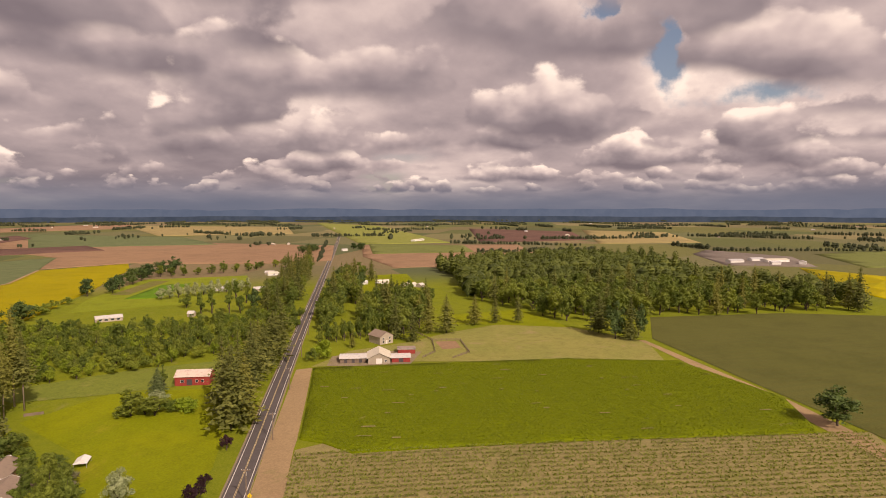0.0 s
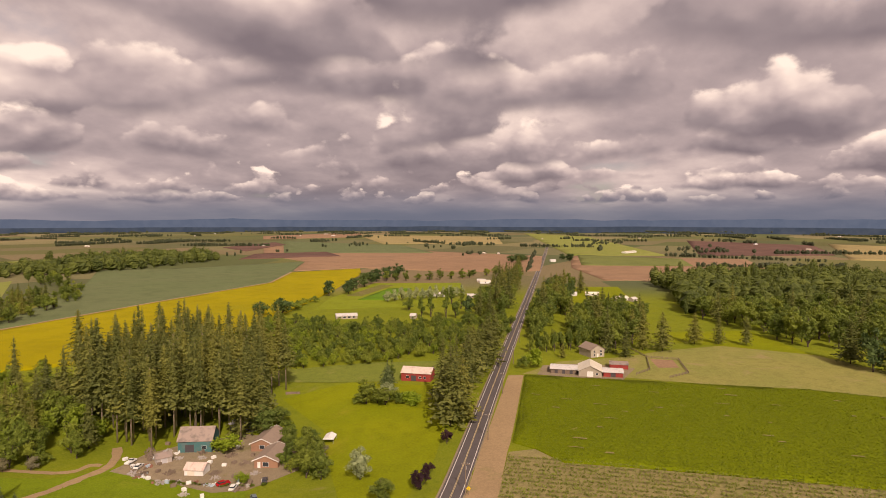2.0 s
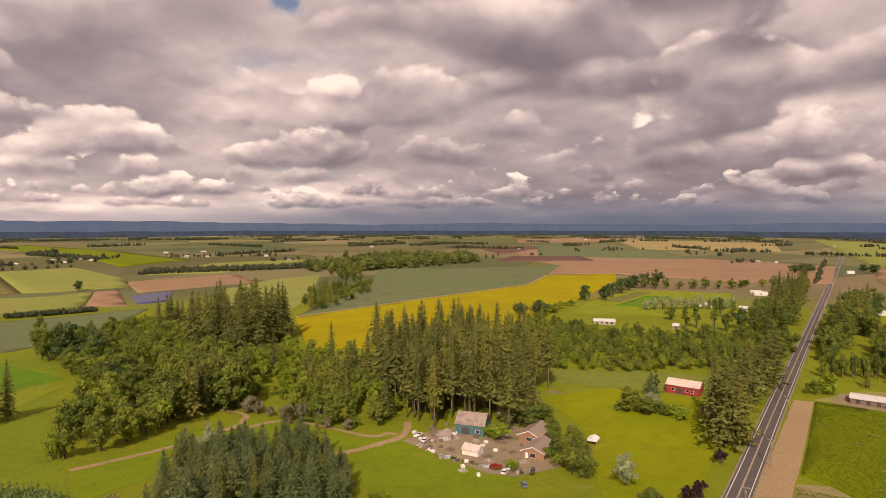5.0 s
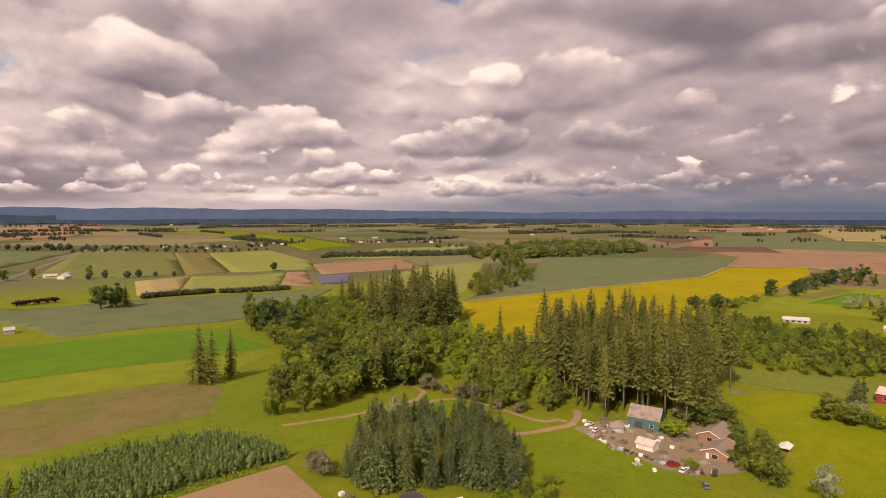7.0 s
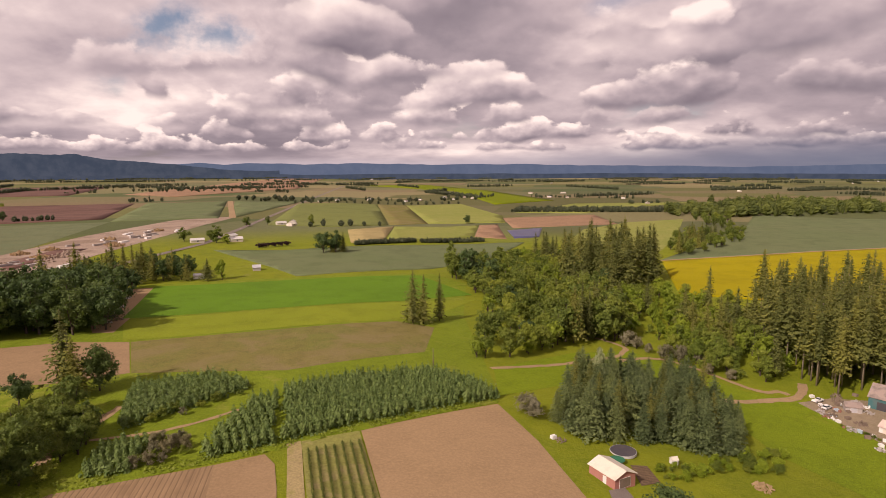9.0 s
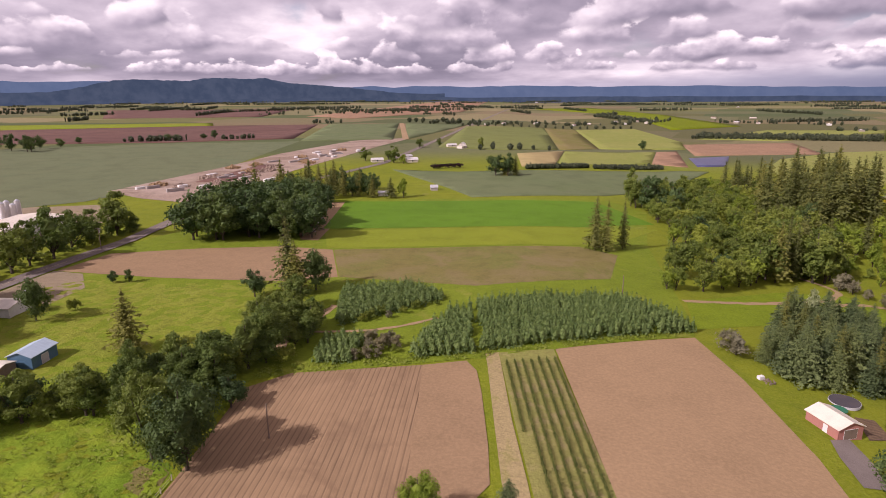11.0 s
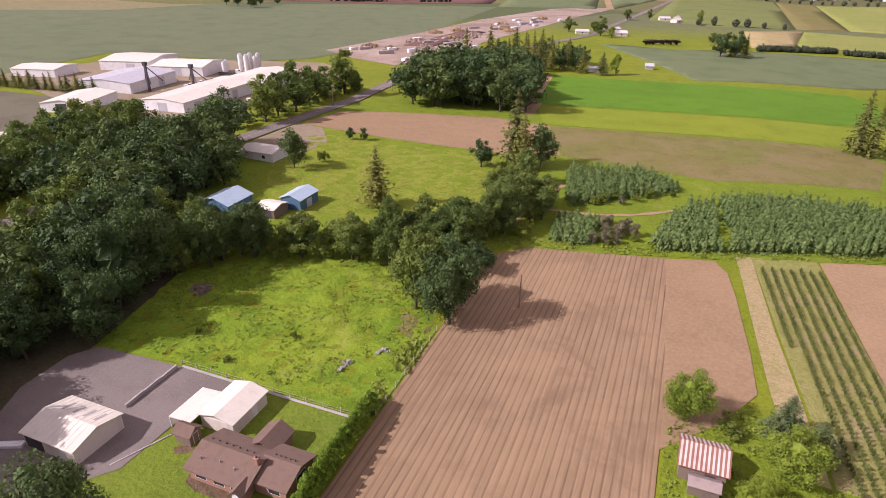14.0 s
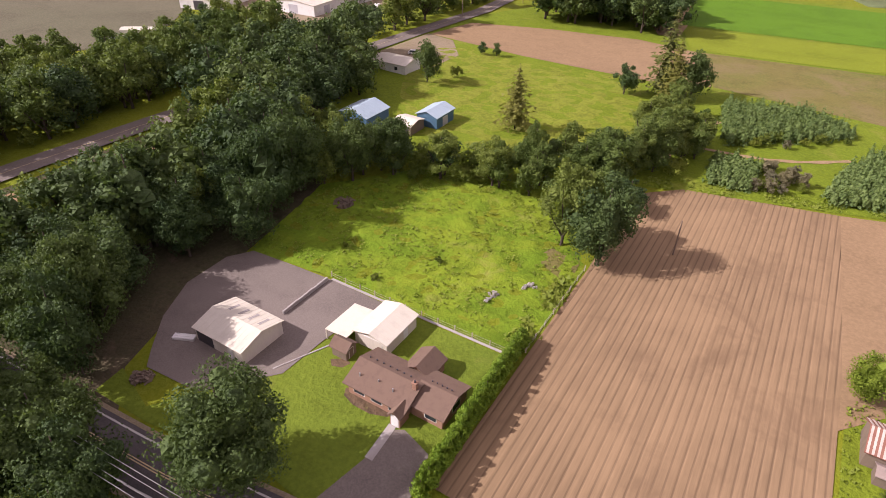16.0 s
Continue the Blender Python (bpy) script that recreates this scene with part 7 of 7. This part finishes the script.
fence([(376, 28), (398, 40)], "board_fence", "brown board corral fence", 3, 1.5, (0.45, 0.85, 1.3), TIMBER, 0.09, 0.12)
kerb = base("low_wall", -139, 60, "low pale block wall dividing the asphalt yard", "wall")
for i in range(9):
    part("block", Geo().box(-0.14 - 0.03 * (i % 2), 0.14, -5.2 + 1.25 * i, -4.0 + 1.25 * i, -0.1, 0.75 + 0.05 * (i % 3)), CONCRETE, kerb)
edge = base("lawn_edging", -129.2, 50, "pale stone edging of the lawn", "edging", -24)
for i in range(12):
    part("stone", Geo().box(-0.11, 0.11, -5.6 + 0.95 * i, -4.72 + 0.95 * i, -0.1, 0.22), CONCRETE, edge)


# ---- vehicles ----
def wheels(ob, spots, r=0.34, w=0.22):
    for x, y in spots:
        tyre = part("wheel", Geo().tube([(x, y - w / 2, r), (x, y + w / 2, r)], [r, r], 14), RUBBER, ob)
        part("rim", Geo().tube([(x, y - w / 2 - 0.01, r), (x, y + w / 2 + 0.01, r)], [r * 0.55, r * 0.55], 10), STEEL, tyre)


def auto(x, y, turn, paint, label, pickup=False, long=4.6):
    ob = base("pickup_truck" if pickup else "car", x, y, label, "car", turn, z=land(x, y) + 0.22)
    h = long / 2
    prof = [(-h, 0.45), (-h, 0.85), (-h * 0.9, 0.95), (-h * 0.05, 0.98), (h * 0.5, 0.95), (h * 0.98, 0.8), (h, 0.45), (h * 0.9, 0.3), (-h * 0.9, 0.3)]
    body = Geo()
    v = [(px, s * 0.88, pz) for s in (-1, 1) for px, pz in prof]
    n = len(prof)
    body.add(v, [tuple(range(n)), tuple(range(2 * n - 1, n - 1, -1))] + [((k + 1) % n, k, k + n, (k + 1) % n + n) for k in range(n)])
    part("body", body, paint, ob)
    c0, c1 = (-h * 0.05, h * 0.5) if pickup else (-h * 0.75, h * 0.42)
    glass, roof = Geo(), Geo()
    low = [(c0, -0.8, 0.94), (c1, -0.8, 0.94), (c1, 0.8, 0.94), (c0, 0.8, 0.94)]
    top = [(c0 + 0.25, -0.66, 1.46), (c1 - 0.55, -0.66, 1.46), (c1 - 0.55, 0.66, 1.46), (c0 + 0.25, 0.66, 1.46)]
    glass.add(low + top, [(0, 1, 5, 4), (1, 2, 6, 5), (2, 3, 7, 6), (3, 0, 4, 7)])
    part("window", glass, GLASSPANE, ob)
    roof.box(c0 + 0.22, c1 - 0.5, -0.69, 0.69, 1.45, 1.52)
    part("roof", roof, paint, ob)
    wheels(ob, ((-h * 0.62, -0.82), (-h * 0.62, 0.82), (h * 0.62, -0.82), (h * 0.62, 0.82)))
    for s in (-1, 1):
        part("headlight", Geo().box(h - 0.08, h + 0.01, s * 0.62 - 0.15, s * 0.62 + 0.15, 0.58, 0.74), WHITE, ob)
    return ob


auto(151.5, 151, -30, CARRED, "red car parked on the gravel farmyard", long=4.7)
auto(150.5, 190, 20, WHITE, "white car parked by the farmyard junk")
auto(152, 196, 15, WHITE, "white pickup truck beside the firs", True, 5.2)
auto(150, 145, 20, WHITE, "white car parked beside a shrub")
auto(158, 138.5, 35, DARKSTEEL, "dark car parked at the yard's edge")
auto(145, 132, 50, CARGREY, "grey-blue car standing on the grass")
auto(-311, 256, 20, WHITE, "white pickup truck at the works", True, 5.4)
auto(-313, 268, 100, WHITE, "white van-like car at the works")
auto(-312, 277, 20, CARGREY, "grey car at the works")
auto(-299, 236, 60, CARGREY, "grey car beside the works hall")
auto(-201, 186, 20, WHITE, "white car on the gravel lot")


def lorry(x, y, turn, tank, label):
    ob = base("tanker_truck" if tank else "flatbed_truck", x, y, label, "truck", turn, z=land(x, y) + 0.22)
    if tank:
        part("tank", Geo().tube([(-9, 0, 2.3), (-8.7, 0, 2.3), (1.0, 0, 2.3), (1.3, 0, 2.3)], [0.9, 1.25, 1.25, 0.9], 16), STEEL, ob)
    else:
        part("trailer", Geo().box(-9, 1.2, -1.25, 1.25, 1.1, 1.4), DARKSTEEL, ob)
    part("chassis", Geo().box(-9, 4.4, -0.5, 0.5, 0.7, 1.05), DARKSTEEL, ob)
    cab = Geo()
    cab.add([(1.9, -1.2, 0.7), (4.9, -1.2, 0.7), (4.9, 1.2, 0.7), (1.9, 1.2, 0.7), (1.9, -1.2, 3.1), (3.6, -1.2, 3.1), (3.6, 1.2, 3.1), (1.9, 1.2, 3.1), (4.0, -1.2, 2.0), (4.9, -1.2, 1.8), (4.9, 1.2, 1.8), (4.0, 1.2, 2.0)],
            [(0, 1, 9, 8, 5, 4), (3, 7, 6, 11, 10, 2), (4, 5, 6, 7), (5, 8, 11, 6), (8, 9, 10, 11), (1, 2, 10, 9), (0, 4, 7, 3), (0, 3, 2, 1)])
    part("cab", cab, WHITE, ob)
    part("windscreen", Geo().add([(3.66, -1.0, 2.95), (4.0, -1.0, 2.08), (4.0, 1.0, 2.08), (3.66, 1.0, 2.95)], [(0, 1, 2, 3)]), GLASSPANE, ob)
    wheels(ob, [(px, s * 1.05) for px in (-8, -6.8, 1.6, 2.7, 4.1) for s in (-1, 1)], 0.5, 0.3)


lorry(-257, 217, 80, True, "tanker truck parked beside the works hall")
lorry(-252.5, 229, 80, False, "flatbed truck parked beside the works hall")
lorry(-318, 300, 20, False, "flatbed truck in the works yard")


# ---- odds and ends ----
def crate(x, y, w, d, h, turn, mat, name="crate", label="weathered wooden crate on the ground"):
    ob = base(name, x, y, label, name.replace("_", " "), turn)
    part("side", Geo().box(-w / 2, w / 2, -d / 2, d / 2, -0.2, h), mat, ob)
    for k in (-0.42, 0, 0.42):
        part("slat", Geo().box(-w / 2 - 0.03, w / 2 + 0.03, d * k - 0.06, d * k + 0.06, h, h + 0.05), mat, ob)
    return ob


def heap(x, y, r, h, mat, name, label, seed, n=40, s=0.35):
    """A loose pile of angular pieces."""
    rg = random.Random(seed)
    geo = Geo()
    for i in range(n):
        a, d = rg.uniform(0, 6.28), r * rg.random() ** 0.6
        q = s * rg.uniform(0.4, 1.3)
        m = pose(d * math.cos(a), d * math.sin(a), h * max(0.05, 1 - d / r) * rg.uniform(0.3, 1.0), rg.uniform(0, 90), rg.uniform(0, 90), rg.uniform(0, 360))
        geo.box(-q * 1.6, q * 1.6, -q * 0.5, q * 0.5, -q * 0.4, q * 0.4, turn=m)
    ob = new(name, geo.mesh(name, mat))
    ob.matrix_basis = pose(x, y, land(x, y) + 0.15)
    return tagged(ob, label, name.replace("_", " "), kind="stuff")


crate(-147.8, 42.0, 3.6, 1.2, 0.5, 25, WHITE, "loading_ramp", "low white loading ramp before the metal shed")
junk = ((153, 200), (163, 199), (171, 198), (166, 193), (168, 188), (160, 195), (161, 175), (167, 176), (165, 163), (158, 161), (168, 161), (144, 172), (145, 179), (169, 157), (176, 159), (140, 157), (141, 150), (150, 143), (158, 190), (176, 176), (180, 170), (147, 184), (156, 186), (163, 184), (169, 172), (173, 167), (158, 152), (163, 147), (148, 163), (152, 176), (144, 166), (155, 158), (165, 170), (171, 180), (151, 181), (146, 188), (143, 160))
for i, (x, y) in enumerate(junk):
    kind = i % 4
    if kind == 0:
        crate(x, y, 1.6, 1.2, 1.0, 37 * i, WHITE, "white_crate", "white-painted crate in the cluttered farmyard")
    elif kind == 1:
        heap(x, y, 2.2, 1.2, TIMBER, "scrap_heap", "heap of old boards in the farmyard", i, 36, 0.35)
    elif kind == 2:
        crate(x, y, 1.8, 1.2, 1.0, 53 * i, TIMBER, "crate", "weathered wooden crate in the farmyard")
    else:
        heap(x, y, 1.8, 0.9, CONCRETE, "scrap_heap", "heap of pale scrap in the farmyard", i, 30, 0.3)
yard = random.Random(61)
for i in range(46):
    # odds and ends lie thickest along the firs and along the yard's south-west edge
    u = yard.random()
    x, y = ((144 + 26 * u + yard.uniform(-2, 2), 186 + 11 * u - 9 * u * u + yard.uniform(-5, 5)) if i < 24 else (144 + 12 * u + yard.uniform(-1.5, 2.5), 176 - 40 * u + yard.uniform(-3, 3)))
    mat, what = ((WHITE, "white"), (RUST, "rusty"), (CONCRETE, "pale"), (TIMBER, "weathered"), (BLUEROOF, "faded blue"))[i % 5]
    if i % 3:
        heap(x, y, yard.uniform(0.7, 1.5), yard.uniform(0.4, 0.9), mat, "scrap_heap", "small " + what + " scrap heap at the farmyard's edge", 500 + i, 14, yard.uniform(0.18, 0.34))
    else:
        crate(x, y, yard.uniform(0.7, 1.8), yard.uniform(0.6, 1.2), yard.uniform(0.5, 1.3), yard.uniform(0, 180), mat, "crate", what + " crate standing among farmyard junk")
for i in range(20):
    plant("shrub", 143.5 + 0.62 * i + yard.uniform(-0.8, 0.8), 176 - 2.05 * i + yard.uniform(-1, 1), yard.uniform(0.7, 1.5), yard.uniform(0.8, 1.4), "weeds along the farmyard edge")
site = random.Random(5)
for i in range(46):
    u = site.random()
    x, y = -262 + 40 * u ** 1.2 + site.uniform(-16, 16) - 40 * (u < 0.15), 392 + 380 * u
    x = -305 + 95 * ((y - 390) / 480) + site.uniform(-32, 26)
    if i % 3 == 0:
        heap(x, y, 7, 2.2, ROCK if i % 2 else DIRT, "gravel_heap", "heap of pale rubble on the building site", 100 + i, 60, 1.1)
    else:
        crate(x, y, site.uniform(5, 14), site.uniform(2.5, 4), site.uniform(1.2, 2.8), 62 + site.uniform(-15, 15), WHITE if i % 2 else CONCRETE, "block_stack", "long stack of white blocks on the building site")
for x, y in ((-252, 410), (-246, 428), (-240, 448), (-235, 470), (-231, 492)):
    crate(x, y, 12, 3.2, 2.4, 70, WHITE, "block_stack", "long row of white wrapped stacks")
for x, y, r in ((-112, 79, 0.8), (-112, 77, 0.6), (-107, 85, 0.9), (-108, 84, 0.6)):
    heap(x, y, r, 0.5, CONCRETE, "stone_heap", "pale stones lying in the pasture", int(100 + r * 10), 12, 0.3)
plant("shrub", -125, 82, 1.7, 1.3)
plant("shrub", -132, 71, 1.2, 1.1)
plant("shrub", -143, 76, 1.4, 0.9)
heap(-154, 89, 2.4, 1.0, TIMBER, "brush_pile", "pile of cut brush at the pasture edge", 77, 60, 0.4)
heap(73, 128, 2.6, 0.8, DIRT, "earth_heap", "small heap of brown earth", 78, 60, 0.4)
heap(-146, 33, 1.5, 0.5, TIMBER, "brush_pile", "pile of brown brush under the oaks", 79, 70, 0.4)
crate(26.6, 152, 1.5, 1.1, 0.9, 20, WHITE, "white_crate", "white-painted crate by the spruce grove")
heap(28, 150.5, 1.6, 0.5, TIMBER, "scrap_heap", "few old boards by the spruce grove", 401, 20, 0.3)
crate(237, 186, 7, 1.0, 0.9, -62, TIMBER, "timber_rack", "long grey timber rack in the grass")
for i, (x, y) in enumerate(((-139, 306), (-141, 330), (-145, 345), (-136, 312), (-150, 372))):
    heap(x, y, 2.6, 1.2, TIMBER if i % 2 else CONCRETE, "scrap_heap", "heap of scrap on the bare earth", 300 + i, 40, 0.4)
trampoline = base("trampoline", 39, 139, "green garden trampoline beside the pool", "trampoline")
part("frame", Geo().tube([(0, 0, 0.75), (0, 0, 0.85)], [2.0, 2.0], 20), plain_mat("green_cover", (0.03, 0.16, 0.08), (0.04, 0.13, 0.07)), trampoline)
for a in range(5):
    c, s = 1.8 * math.cos(a * 1.2566), 1.8 * math.sin(a * 1.2566)
    part("leg", Geo().box(c - 0.04, c + 0.04, s - 0.04, s + 0.04, -0.1, 0.76), STEEL, trampoline)
